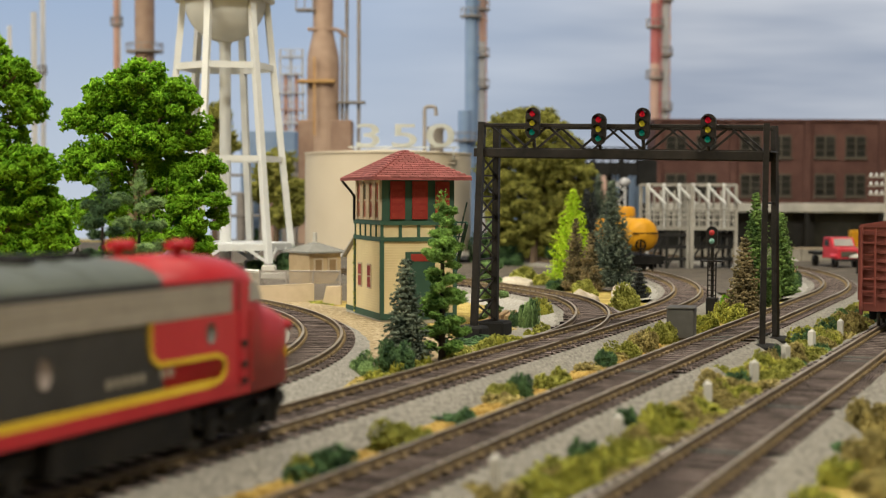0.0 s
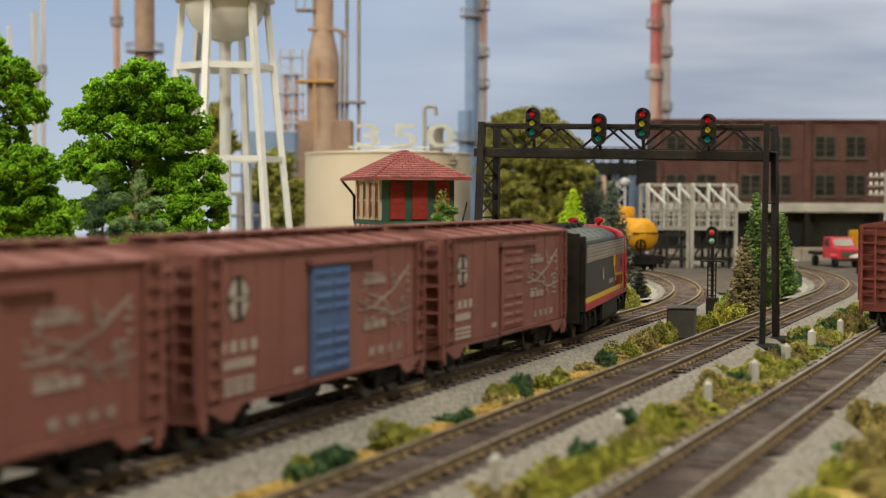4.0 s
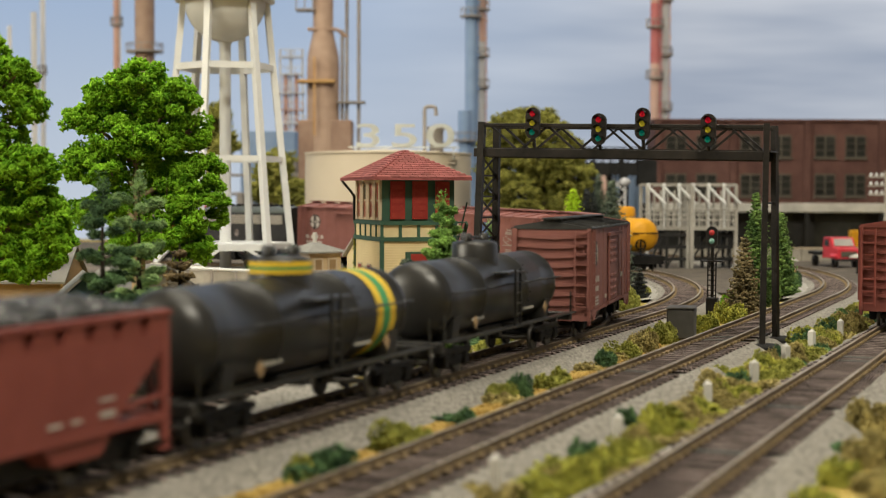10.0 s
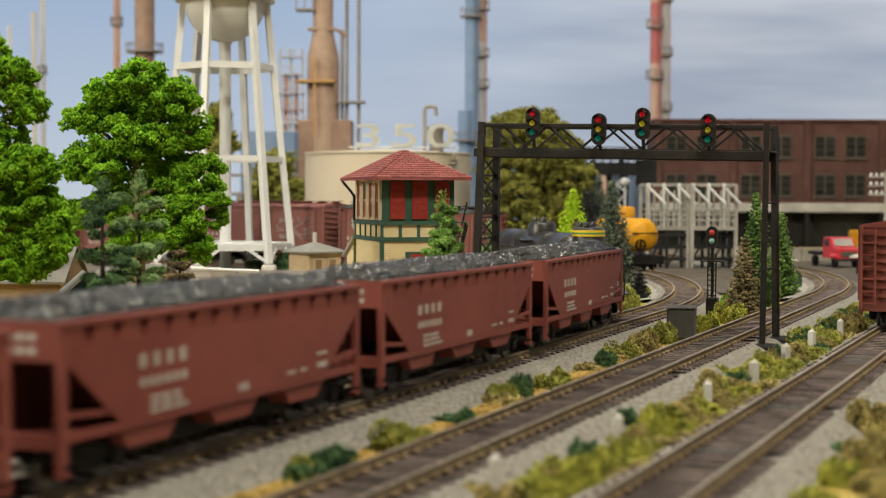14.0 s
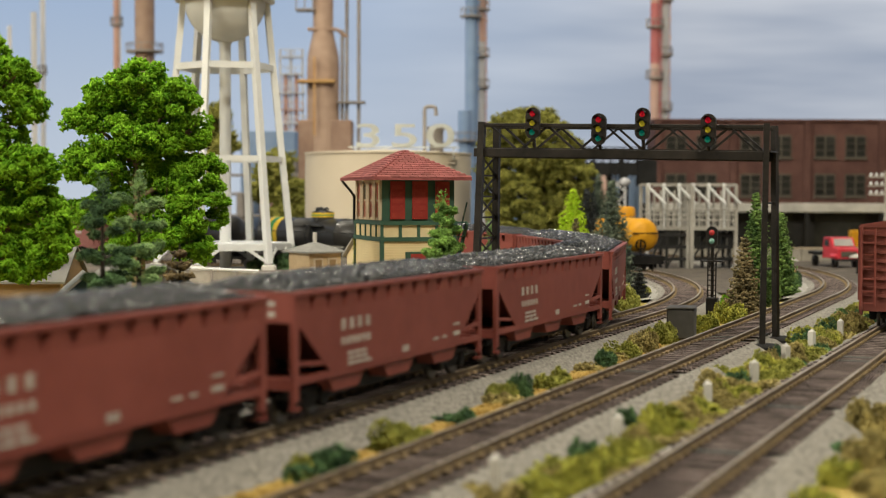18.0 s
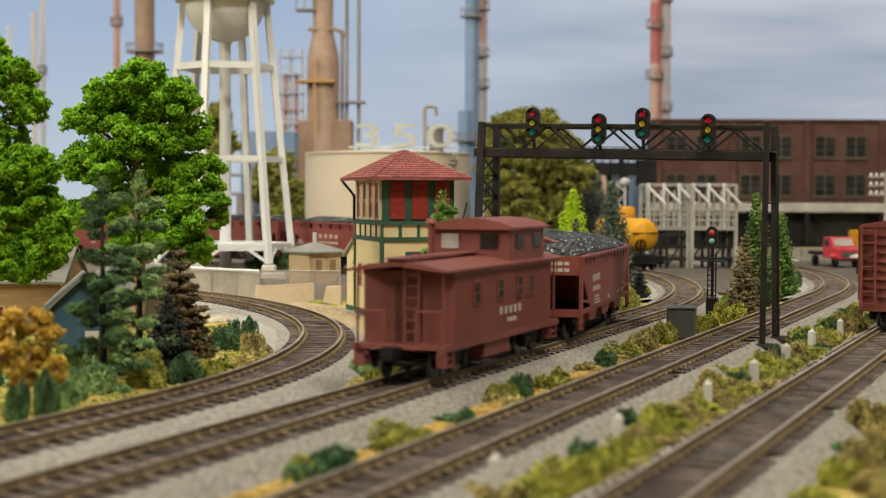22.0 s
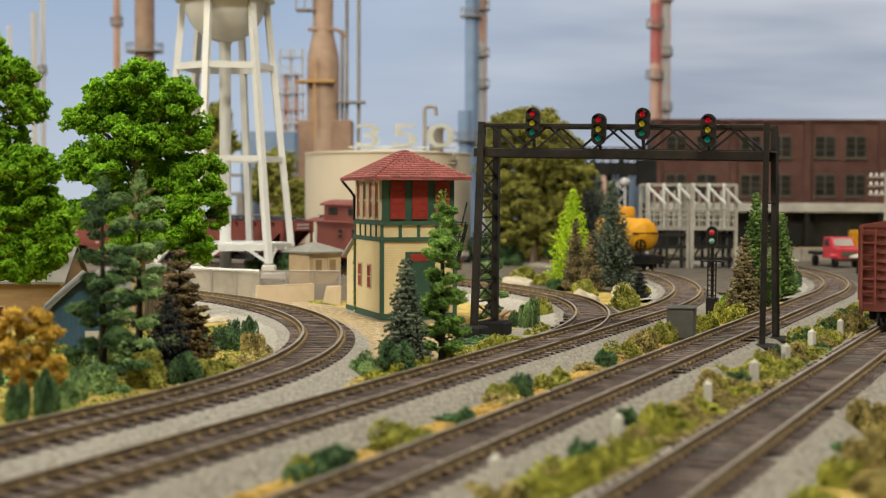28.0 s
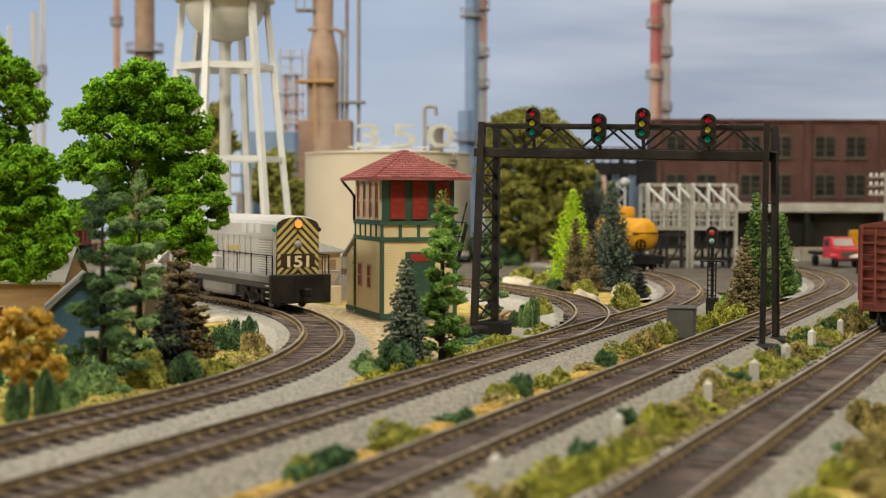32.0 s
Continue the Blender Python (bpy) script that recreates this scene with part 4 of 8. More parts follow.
    P[:, 2] = 3.08 + 0.07 * rng.random(6500) + 0.3 * (1 - (P[:, 1] / 1.4) ** 2) * np.minimum(1, (L - np.abs(P[:, 0])) / 1.2)
    part("coal", crumbs("coal", P[:5970], 0.085, M_COAL, seed), None, load, kind="stuff")
    part("bright_coal", crumbs("bright_coal", P[5970:] + np.array([0, 0, 0.035]), 0.064, M_GLINT, seed + 50), None, load, "bright metallic crumbs standing in for glints on the coal", kind="stuff")
    for s in (-1, 1):
        bogie(car, s * 4.9)
        coupler(car, s * 6.85, s)
    return car


def shell(g, sections, mat=0, caps=True, smooth=False):
    """Joins outlines of equal length, given as lists of points, into a skin."""
    k = len(sections[0])
    vs = [p for s in sections for p in s]
    fs = [(j * k + i, j * k + (i + 1) % k, (j + 1) * k + (i + 1) % k, (j + 1) * k + i) for j in range(len(sections) - 1) for i in range(k)]
    if caps:
        fs += [list(range(k))[::-1], [(len(sections) - 1) * k + i for i in range(k)]]
    return g.add(vs, fs, mat, smooth)


def carbody_ring(x, w, z0, z1, crown, tumble=0.0):
    """A car-body outline in a plane of constant x: straight sides and an arched roof."""
    pts = [(x, -w, z0)]
    for i in range(9):
        a = math.pi * (1 - i / 8)
        pts.append((x, w * math.cos(a) * (1 - tumble * math.sin(a)), z1 + crown * math.sin(a)))
    pts.append((x, w, z0))
    return pts


def loco_bogie(car, x):
    """A four-wheel drive truck with deep cast frames, springs and journal boxes."""
    ob = part("bogie", LOCO_BOGIE, None, car, "grimy black cast drive truck", at(x, 0, 0))
    for o in (-1.35, 1.35):
        part("wheelset", LOCO_WHEELS, None, ob, "dark steel drive wheels", at(o, 0, 0))
    return ob


def loco_bogie_meshes():
    g = G()
    for y in (-1.12, 1.12):
        g.plate([(-2.15, y - 0.1, 0.75), (-1.9, y - 0.1, 0.55), (-0.9, y - 0.1, 0.5), (-0.6, y - 0.1, 0.28), (0.6, y - 0.1, 0.28), (0.9, y - 0.1, 0.5), (1.9, y - 0.1, 0.55), (2.15, y - 0.1, 0.75), (2.0, y - 0.1, 0.95), (-2.0, y - 0.1, 0.95)], (0, 0.2, 0))
        for x in (-1.35, 1.35):
            g.soft(x - 0.24, x + 0.24, y - 0.18, y + 0.18, 0.26, 0.8, 0.06)
            g.soft(x - 0.34, x + 0.34, y - 0.14, y + 0.14, 0.62, 0.98, 0.05)
        for x in (-0.42, -0.14, 0.14, 0.42):
            g.rod((x, y * 1.06, 0.34), (x, y * 1.06, 0.74), 0.11, n=8)
        g.rod((-0.95, y * 1.1, 0.78), (-0.55, y * 1.1, 0.78), 0.13, n=10)
        g.rod((0.55, y * 1.1, 0.78), (0.95, y * 1.1, 0.78), 0.13, n=10)
    g.box(-0.35, 0.35, -1.15, 1.15, 0.5, 0.9)
    w = G()
    for y in (-0.76, 0.76):
        w.spin([(0.08, y - 0.08), (0.42, y - 0.06), (0.52, y - 0.08), (0.52, y + 0.06), (0.42, y + 0.06), (0.08, y + 0.08)], 24, 0, "x")
    w.v = [(q[1], q[0], q[2] + 0.52) for q in w.v]
    w.rod((0, -0.95, 0.52), (0, 0.95, 0.52), 0.1, n=8)
    return g.mesh("bogie", M_IRON), w.mesh("wheelset", M_WHEEL)


LOCO_BOGIE, LOCO_WHEELS = loco_bogie_meshes()


def diesel():
    car = thing("diesel_locomotive", "red and black streamlined diesel locomotive with yellow stripe", "locomotive", Matrix(), "freight train")
    W, ZS, CR = 1.5, 3.62, 0.52
    rear = [carbody_ring(x, W, 1.12, ZS, CR) for x in (-7.85, -3.0, 0.0, 1.05)]
    part("rear_body", shell(G(), rear), [M_LOCOBLK], car, "dark brown-black hood sides")
    arc = lambda a, x, o: (x, (W + o) * math.cos(a), ZS + (CR + o) * math.sin(a))
    g = G()
    for i in range(12):
        a0, a1 = math.pi * (0.05 + 0.9 * i / 12), math.pi * (0.05 + 0.9 * (i + 1) / 12)
        g.add([arc(a0, -7.87, 0.012), arc(a0, 1.05, 0.012), arc(a1, 1.05, 0.012), arc(a1, -7.87, 0.012)], [(0, 1, 2, 3)], 0, True)
    roof = part("roof", g, M_LOCOROOF, car, "dull grey roof")
    for x in (-6.4, -4.9, -3.4, -1.9):
        part("fan", G().spin([(0.52, 4.05), (0.52, 4.24), (0.44, 4.3), (0.1, 4.3), (0.1, 4.26), (0, 4.26)], 18, 0, "z", (x, 0, 0)), M_IRON, roof, "dark roof fan housing")
    for x in (-0.6, 0.3):
        part("exhaust", G().soft(x - 0.2, x + 0.2, -0.25, 0.25, 4.1, 4.28, 0.04), M_IRON, roof, "dark exhaust stack")
    for x in (-7.0, -5.65, -4.15, -2.65, -1.2):
        seam = G()
        for i in range(6):
            a0, a1 = math.pi * (0.1 + 0.8 * i / 6), math.pi * (0.1 + 0.8 * (i + 1) / 6)
            seam.bar(arc(a0, x, 0.02), arc(a1, x, 0.02), 0.05, 0.03)
        part("seam", seam, M_LOCOROOF, roof)
    secs = []
    for x, w, z0, z1, c in ((1.05, W, 1.12, ZS, CR), (4.1, W, 1.12, ZS, CR), (4.55, W * 0.995, 1.12, ZS - 0.02, CR - 0.01), (4.8, W * 0.99, 1.12, 3.5, 0.5), (5.1, W * 0.985, 1.12, 3.08, 0.5), (5.35, W * 0.98, 1.12, 2.72, 0.48), (6.0, W * 0.95, 1.12, 2.62, 0.47), (6.55, W * 0.9, 1.12, 2.5, 0.46), (6.95, W * 0.81, 1.12, 2.36, 0.44), (7.22, W * 0.68, 1.14, 2.2, 0.4), (7.38, W * 0.52, 1.18, 2.02, 0.36), (7.46, W * 0.32, 1.25, 1.85, 0.25)):
        secs.append(carbody_ring(x, w, z0, z1, c))
    part("nose", shell(G(), secs, 0, True, True), M_LOCORED, car, "rounded bright red nose and cab")
    for s in (-1, 1):
        y = s * 1.505
        gr = part("side_grille", G().box(-7.45, 3.75, y - 0.04, y + 0.04, 2.92, 3.55), M_GRILLE, car, "stainless louvre band")
        for i in range(5):
            part("louvre", G().box(-7.45, 3.75, y - 0.055, y + 0.055, 2.97 + i * 0.125, 3.01 + i * 0.125), M_PIPE, gr)
        part("eave_line", G().box(-7.85, 3.8, y - 0.03, y + 0.03, 3.57, 3.62), M_LOCOBLK, car)
        part("yellow_stripe", G().box(-7.85, 3.0, y - 0.016, y + 0.016, 1.42, 1.6), M_YEL, car)
        part("red_stripe", G().box(-7.85, 4.6, y - 0.02, y + 0.02, 1.15, 1.42), M_LOCORED, car)
        # the nose colour sweeps back along the side in a rounded panel with a yellow edge
        red = [(4.1, y, 2.92), (0.55, y, 2.92), (0.55, y, 2.5), (0.62, y, 2.28), (0.85, y, 2.16), (3.2, y, 2.14), (3.55, y, 1.95), (3.6, y, 1.75), (3.45, y, 1.55), (3.0, y, 1.42), (4.1, y, 1.42)]
        part("red_flash", G().plate(red if s > 0 else red[::-1], (0, s * 0.03, 0)), M_LOCORED, car, "red panel swept back from the nose")
        part("red_roof_edge", G().box(1.05, 4.1, y - 0.02, y + 0.02, 3.55, 3.64), M_LOCORED, car)
        ed = G()
        line = [(0.5, 2.94), (0.5, 2.48), (0.58, 2.25), (0.83, 2.1), (3.15, 2.08), (3.42, 1.97), (3.5, 1.8), (3.42, 1.62), (3.15, 1.53), (2.9, 1.51)]
        for (a, b), (c, d) in zip(line, line[1:]):
            ed.bar((a, y + s * 0.03, b), (c, y + s * 0.03, d), 0.03, 0.11)
        part("yellow_edge", ed, M_YEL, car)
        po = G().spin([(0.0, 0.0), (0.2, 0.0), (0.2, 0.03)], 18, 0, "x", (0, 0, 0))
        po.v = [(q[1] - 2.9, y + s * q[0], q[2] * 1.35 + 2.3) for q in po.v]
        part("porthole", po, M_FADED, car, "pale oval porthole")
        bd = G().spin([(0.0, 0.0), (0.2, 0.0), (0.2, 0.02)], 16, 0, "x", (0, 0, 0))
        bd.v = [(q[1] + 2.85, y + s * (q[0] + 0.035), q[2] * 1.1 + 2.55) for q in bd.v]
        part("emblem", bd, M_CASE, car, "grey oval emblem")
        t = G()
        bars(t, -0.95 if s < 0 else 1.95, 1.82, y, (0.17, 0.15, 0.15, 0.15, 0.15), 0.17, 0.13, s * -1)
        bars(t, 0.95 if s < 0 else 0.1, 1.82, y, (0.15, 0.15), 0.17, 0.13, s * -1)
        part("lettering", t, M_GRILLE, car, "row of small pale bars", kind="stuff")
        part("cab_window", G().plate([(4.62, s * 1.47, 3.1), (5.22, s * 1.455, 3.1), (4.98, s * 1.46, 3.52), (4.62, s * 1.47, 3.52)], (0, s * 0.04, 0)), M_GREYROOF, car, "pale cab side window")
        dr = part("cab_door", G().box(4.12, 4.5, s * 1.49 - 0.03, s * 1.49 + 0.03, 1.2, 3.55), M_LOCORED, car, "recessed cab door")
        part("jamb", G().box(4.08, 4.13, y - 0.03, y + 0.03, 1.2, 3.58), M_CABRED, dr)
        for z in (1.35, 1.7, 2.15):
            part("step", G().box(4.2, 4.44, y - 0.05, y + 0.05, z, z + 0.14), M_BLACK, dr)
        part("grab_iron", G().rod((4.06, y + s * 0.06, 1.4), (4.06, y + s * 0.06, 2.9), 0.025, n=6).rod((4.56, y + s * 0.06, 1.4), (4.56, y + s * 0.06, 2.9), 0.025, n=6), M_LOCORED, car)
        part("number_board", G().plate([(6.62, s * 1.33, 1.72), (7.05, s * 1.16, 1.72), (7.05, s * 1.16, 1.9), (6.62, s * 1.33, 1.9)], (0, s * 0.05, 0)), M_YEL, car)
        part("nose_light", G().rod((6.7, s * 1.18, 2.42), (7.0, s * 1.22, 2.42), 0.12, n=10), M_LOCORED, car)
        part("rear_corner", G().box(-7.9, -7.8, s * 1.42 - 0.1, s * 1.42 + 0.1, 1.15, 3.9), M_BLACK, car)
    part("windshield", G().plate([(5.16, -1.2, 3.3), (5.16, 1.2, 3.3), (4.86, 1.18, 3.82), (4.86, -1.18, 3.82)], (0.1, 0, 0.05)), M_WINDOW, car)
    sk = G().box(-7.4, 6.6, -1.1, 1.1, 0.85, 1.16).soft(-2.6, 2.3, -1.44, 1.44, 0.36, 1.15, 0.08)
    part("fuel_tank", sk, M_IRON, car, "black fuel tank skirt")
    pl = G().plate([(6.1, -1.32, 0.26), (6.9, -1.0, 0.26), (6.95, -1.05, 1.2), (6.2, -1.4, 1.2)], (0.05, 0, 0)).plate([(6.9, -1.0, 0.26), (6.9, 1.0, 0.26), (6.95, 1.0, 1.2), (6.95, -1.0, 1.2)], (0.08, 0, 0)).plate([(6.1, 1.32, 0.26), (6.9, 1.0, 0.26), (6.95, 1.05, 1.2), (6.2, 1.4, 1.2)], (0.05, 0, 0))
    part("pilot", pl, M_BLACK, car, "black front pilot")
    part("end_door", G().box(-7.92, -7.84, -1.3, 1.3, 0.7, 4.0), M_BLACK, car, "black rear diaphragm")
    part("nose_lamp", G().spin([(0.28, 7.1), (0.28, 7.42), (0.2, 7.45), (0, 7.42)], 16, 0, "x", (0, 0, 2.55)), M_LOCORED, car)
    for x, y in ((3.3, -0.5), (2.7, 0.55)):
        h = G().spin([(0.08, 4.0), (0.08, 4.24), (0.2, 4.26), (0.22, 4.36), (0.12, 4.44), (0, 4.46)], 12, 0, "z", (x, y, 0))
        h.rod((x, y, 4.33), (x + 0.45, y, 4.33), 0.07, 0.14, 8).rod((x, y, 4.33), (x - 0.35, y, 4.33), 0.07, 0.12, 8)
        part("horn", h, M_LOCORED, car, "red roof horn")
    for s in (-1, 1):
        loco_bogie(car, s * 4.75)
        coupler(car, s * 7.75, s)
    return car


def caboose():
    car = thing("caboose", "dark red wooden-sided caboose with cupola and end platforms", "caboose", Matrix(), "freight train")
    g = G().soft(-4.85, 4.85, -1.44, 1.44, 1.0, 3.2, 0.04)
    part("body", g, M_CABRED, car)
    b = G()
    for s in (-1, 1):
        for i in range(58):
            x = -4.8 + i * 0.167
            b.box(x, x + 0.02, s * 1.44 - 0.012, s * 1.44 + 0.012, 1.05, 3.16)
        b.box(-4.85, 4.85, s * 1.45 - 0.02, s * 1.45 + 0.02, 3.02, 3.18)
        b.box(-5.75, 5.75, s * 1.4 - 0.06, s * 1.4 + 0.06, 0.85, 1.05)
    part("siding", b, M_CABRED, car, kind="stuff")
    prof = [(-1.6, 3.16), (-1.6, 3.23), (-0.8, 3.4), (0, 3.47), (0.8, 3.4), (1.6, 3.23), (1.6, 3.16), (0, 3.34)]
    k = len(prof)
    r = G().add([(x, y, z) for x in (-5.85, 5.85) for y, z in prof], [(i, (i + 1) % k, k + (i + 1) % k, k + i) for i in range(k)] + [list(range(k))[::-1], [k + i for i in range(k)]])
    rf = part("roof", r, M_CABRED, car, "shallow arched roof over the platforms")
    for a, b in ((-5.9, 0.5), (4.3, 5.9)):
        for i in range(2):
            part("running_board", G().box(a, b, -0.3 + i * 0.31, -0.01 + i * 0.31, 3.53, 3.58), M_CABRED, rf)
        part("saddle", G().box(a + 0.2, a + 0.3, -0.32, 0.32, 3.44, 3.54).box(b - 0.3, b - 0.2, -0.32, 0.32, 3.44, 3.54), M_CABRED, rf)
    cu = G().soft(0.6, 4.25, -1.36, 1.36, 3.2, 4.3, 0.04)
    part("cupola", cu, M_CABRED, car)
    prof = [(-1.5, 4.28), (-1.5, 4.36), (-1.1, 4.52), (-0.55, 4.63), (0, 4.67), (0.55, 4.63), (1.1, 4.52), (1.5, 4.36), (1.5, 4.28)]
    k = len(prof)
    r = G().add([(x, y, z) for x in (0.35, 4.5) for y, z in prof], [(i, (i + 1) % k, k + (i + 1) % k, k + i) for i in range(k)] + [list(range(k))[::-1], [k + i for i in range(k)]])
    part("cupola_roof", r, M_CABRED, car)
    for s in (-1, 1):
        for x in (1.5, 3.35):
            w = G().box(x - 0.4, x + 0.4, s * 1.37 - 0.03, s * 1.37 + 0.03, 3.68, 4.12)
            part("cupola_window", w, M_WINDOW, car)
        for x in (-2.93, -0.73, 1.24, 2.5):
            w = G().box(x - 0.3, x + 0.3, s * 1.46 - 0.04, s * 1.46 + 0.04, 2.08, 2.8)
            win = part("window", w, M_CABRED, car)
            for z0, z1 in ((2.14, 2.42), (2.47, 2.74)):
                part("pane", G().box(x - 0.2, x + 0.2, s * 1.48 - 0.03, s * 1.48 + 0.03, z0, z1), M_WINDOW, win)
        t = G()
        bars(t, -0.75 if s < 0 else 1.75, 1.62, s * 1.463, (0.22, 0.22, 0.22, 0.2, 0.22), 0.24, 0.26, -s)
        bars(t, 0.0 if s < 0 else 1.0, 1.34, s * 1.463, (0.16,) * 4, 0.14, 0.08, -s)
        part("lettering", t, M_WHITE, car, "rows of small white bars", kind="stuff")
        # The pale grey pane stands in for a reflection in the glass.
        for y, m in ((-0.62, M_WINDOW), (0.72, M_GREYROOF)):
            part("cupola_end_window", G().box(2.425 + s * 1.825 - 0.04, 2.425 + s * 1.825 + 0.04, y - 0.3, y + 0.3, 3.66, 4.14), m, car)
        e = G().box(min(s * 4.5, s * 5.6), max(s * 4.5, s * 5.6), -1.4, 1.4, 0.9, 1.05)
        for y in (-1.35, -0.5, 0.5, 1.35):
            e.rod((s * 5.5, y, 1.0), (s * 5.5, y, 2.0 if abs(y) < 1 else 3.2), 0.04, n=6)
        e.rod((s * 5.5, -1.35, 2.0), (s * 5.5, -0.5, 2.0), 0.04, n=6).rod((s * 5.5, 0.5, 2.0), (s * 5.5, 1.35, 2.0), 0.04, n=6)
        for y in (-1.3, 1.3):
            for i in range(3):
                e.box(s * 5.2 - 0.3, s * 5.2 + 0.3, y - 0.14, y + 0.14, 0.4 + i * 0.22, 0.45 + i * 0.22)
            e.box(s * 4.9 - 0.03, s * 4.9 + 0.03, y - 0.16, y + 0.16, 0.38, 1.0).box(s * 5.5 - 0.03, s * 5.5 + 0.03, y - 0.16, y + 0.16, 0.38, 1.0)
        part("end_platform", e, M_CABRED, car, "open end platform with railings and steps")
        ladder(car, "end_ladder", s * 5.45, s * 0.35, 1.1, 3.4, 0.45, M_CABRED, "y", 8)
        d = G().box(s * 4.86 - 0.04, s * 4.86 + 0.04, -0.4, 0.4, 1.1, 2.8)
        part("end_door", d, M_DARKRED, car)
        bogie(car, s * 3.9)
        coupler(car, s * 5.95, s)
    c = G().rod((-1.2, 0.7, 3.3), (-1.2, 0.7, 4.5), 0.11, n=10).spin([(0.2, 4.5), (0.14, 4.65), (0, 4.66)], 10, 0, "z", (-1.2, 0.7, 0))
    part("stovepipe", c, M_CABRED, car)
    u = G().box(-5.5, 5.5, -0.35, 0.35, 0.7, 1.0)
    part("underframe", u, M_IRON, car)
    for s in (-1, 1):
        part("tool_box", G().soft(-1.9, 0.6, s * 1.05 - 0.3, s * 1.05 + 0.3, 0.35, 0.9, 0.04), M_CABRED, car, "dark red tool box below the sill")
    return car


def text_mesh(body, size, depth, mat, bold=0.0):
    """Letters as a mesh, in prototype metres: they stand in the xz plane, centred on x."""
    cu = bpy.data.curves.new("letters", "FONT")
    cu.body, cu.size, cu.extrude, cu.align_x, cu.offset = body, size * K, depth * K, "CENTER", bold * K
    tmp = bpy.data.objects.new("letters", cu)
    scene.collection.objects.link(tmp)
    me = bpy.data.meshes.new_from_object(tmp.evaluated_get(bpy.context.evaluated_depsgraph_get()))
    bpy.data.objects.remove(tmp)
    me.transform(Matrix.Rotation(math.pi / 2, 4, "X"))
    me.materials.clear()
    me.materials.append(mat)
    return me


def switcher():
    """A road-switcher diesel: long hood first, striped end."""
    car = thing("switcher_locomotive", "silver grey road switcher with yellow and black striped end", "locomotive", Matrix())
    dk = G().soft(-8.4, 7.58, -1.5, 1.5, 1.25, 1.6, 0.04)
    part("deck", dk, M_DECK, car, "grey deck edge")
    part("sill", G().box(-8.3, 7.9, -1.46, 1.46, 1.0, 1.28), M_LOCOBLK, car)
    W = 1.12
    secs = [carbody_ring(x, W, 1.6, 4.0, 0.42) for x in (-5.4, 7.2)] + [carbody_ring(7.45, W * 0.95, 1.6, 3.95, 0.4)]
    part("long_hood", shell(G(), secs), M_SILVER, car, "silver grey long hood")
    for s in (-1, 1):
        for i in range(12):
            x = -5.0 + i * 0.83
            part("door_seam", G().box(x, x + 0.035, s * W - 0.012, s * W + 0.012, 1.65, 3.4), M_LOCOBLK, car)
            part("door_latch", G().box(x + 0.1, x + 0.2, s * W - 0.03, s * W + 0.03, 2.45, 2.6), M_LOCOBLK, car)
        part("hood_ledge", G().box(-5.4, 7.3, s * W - 0.03, s * W + 0.03, 3.4, 3.46), M_SILVER, car)
        part("battery_box", G().soft(-4.6, -0.2, s * 1.28 - 0.22, s * 1.28 + 0.22, 1.6, 2.3, 0.06), M_SILVER, car)
        lv = part("louvre_panel", G().box(5.3, 7.15, s * W - 0.03, s * W + 0.03, 1.72, 3.3), M_RACK, car, "pale louvred radiator doors")
        for i in range(13):
            part("slat", G().box(5.35, 7.1, s * W - 0.06, s * W + 0.06, 1.76 + i * 0.115, 1.82 + i * 0.115), M_WTOWER, lv)
        for x in (2.9, 3.9, 4.9):
            part("grille", G().box(x, x + 0.66, s * W - 0.03, s * W + 0.03, 3.55, 4.05), M_WTOWER, car)
        t = G()
        bars(t, 3.0 if s > 0 else 0.6, 2.65, s * (W + 0.02), (0.22, 0.22, 0.3, 0.22, 0.22, 0.25), 0.24, 0.12, -1 if s > 0 else 1)
        part("lettering", t, M_ZEBYEL, car, "row of yellow bars", kind="stuff")
    cab = G().soft(-8.2, -5.4, -1.45, 1.45, 1.6, 4.3, 0.06)
    part("cab", cab, M_SILVER, car)
    part("cab_roof", shell(G(), [carbody_ring(x, 1.5, 4.28, 4.3, 0.25) for x in (-8.3, -5.3)]), M_SILVER, car)
    for s in (-1, 1):
        for x in (-7.4, -6.2):
            part("cab_window", G().box(x - 0.4, x + 0.4, s * 1.46 - 0.03, s * 1.46 + 0.03, 3.0, 3.8), M_WINDOW, car)
    # striped end: a dark plate with slanting yellow bands
    X = 7.47
    end = carbody_ring(X, W * 0.95, 1.6, 3.95, 0.4)
    part("hood_end", G().plate(end, (0.03, 0, 0)), M_ZEBBRN, car, "dark brown hood end with yellow chevrons")
    step_z = 0.46
    for i in range(-2, 8):
        z0 = 1.35 + i * step_z * 0.8
        z = G()

        def clip(zz, yy):
            lim = 3.95 + 0.4 * math.sqrt(max(0, 1 - (yy / (W * 0.95)) ** 2))
            return min(max(zz, 1.6), lim)
        for s in (-1, 1):
            for j in range(8):
                ya, yb = j * W * 0.94 / 8, (j + 1) * W * 0.94 / 8
                a0, a1 = clip(z0 - ya + 0.55, ya), clip(z0 - ya + 0.55 + 0.2, ya)
                b0, b1 = clip(z0 - yb + 0.55, yb), clip(z0 - yb + 0.55 + 0.2, yb)
                if a1 - a0 < 0.02 and b1 - b0 < 0.02:
                    continue
                pts = [(X + 0.035, s * ya, a0), (X + 0.035, s * yb, b0), (X + 0.035, s * yb, b1), (X + 0.035, s * ya, a1)]
                z.add(pts, [(0, 1, 2, 3) if s > 0 else (3, 2, 1, 0)])
        if z.v:
            part("stripe", z, M_ZEBYEL, car, "slanting yellow warning stripe")
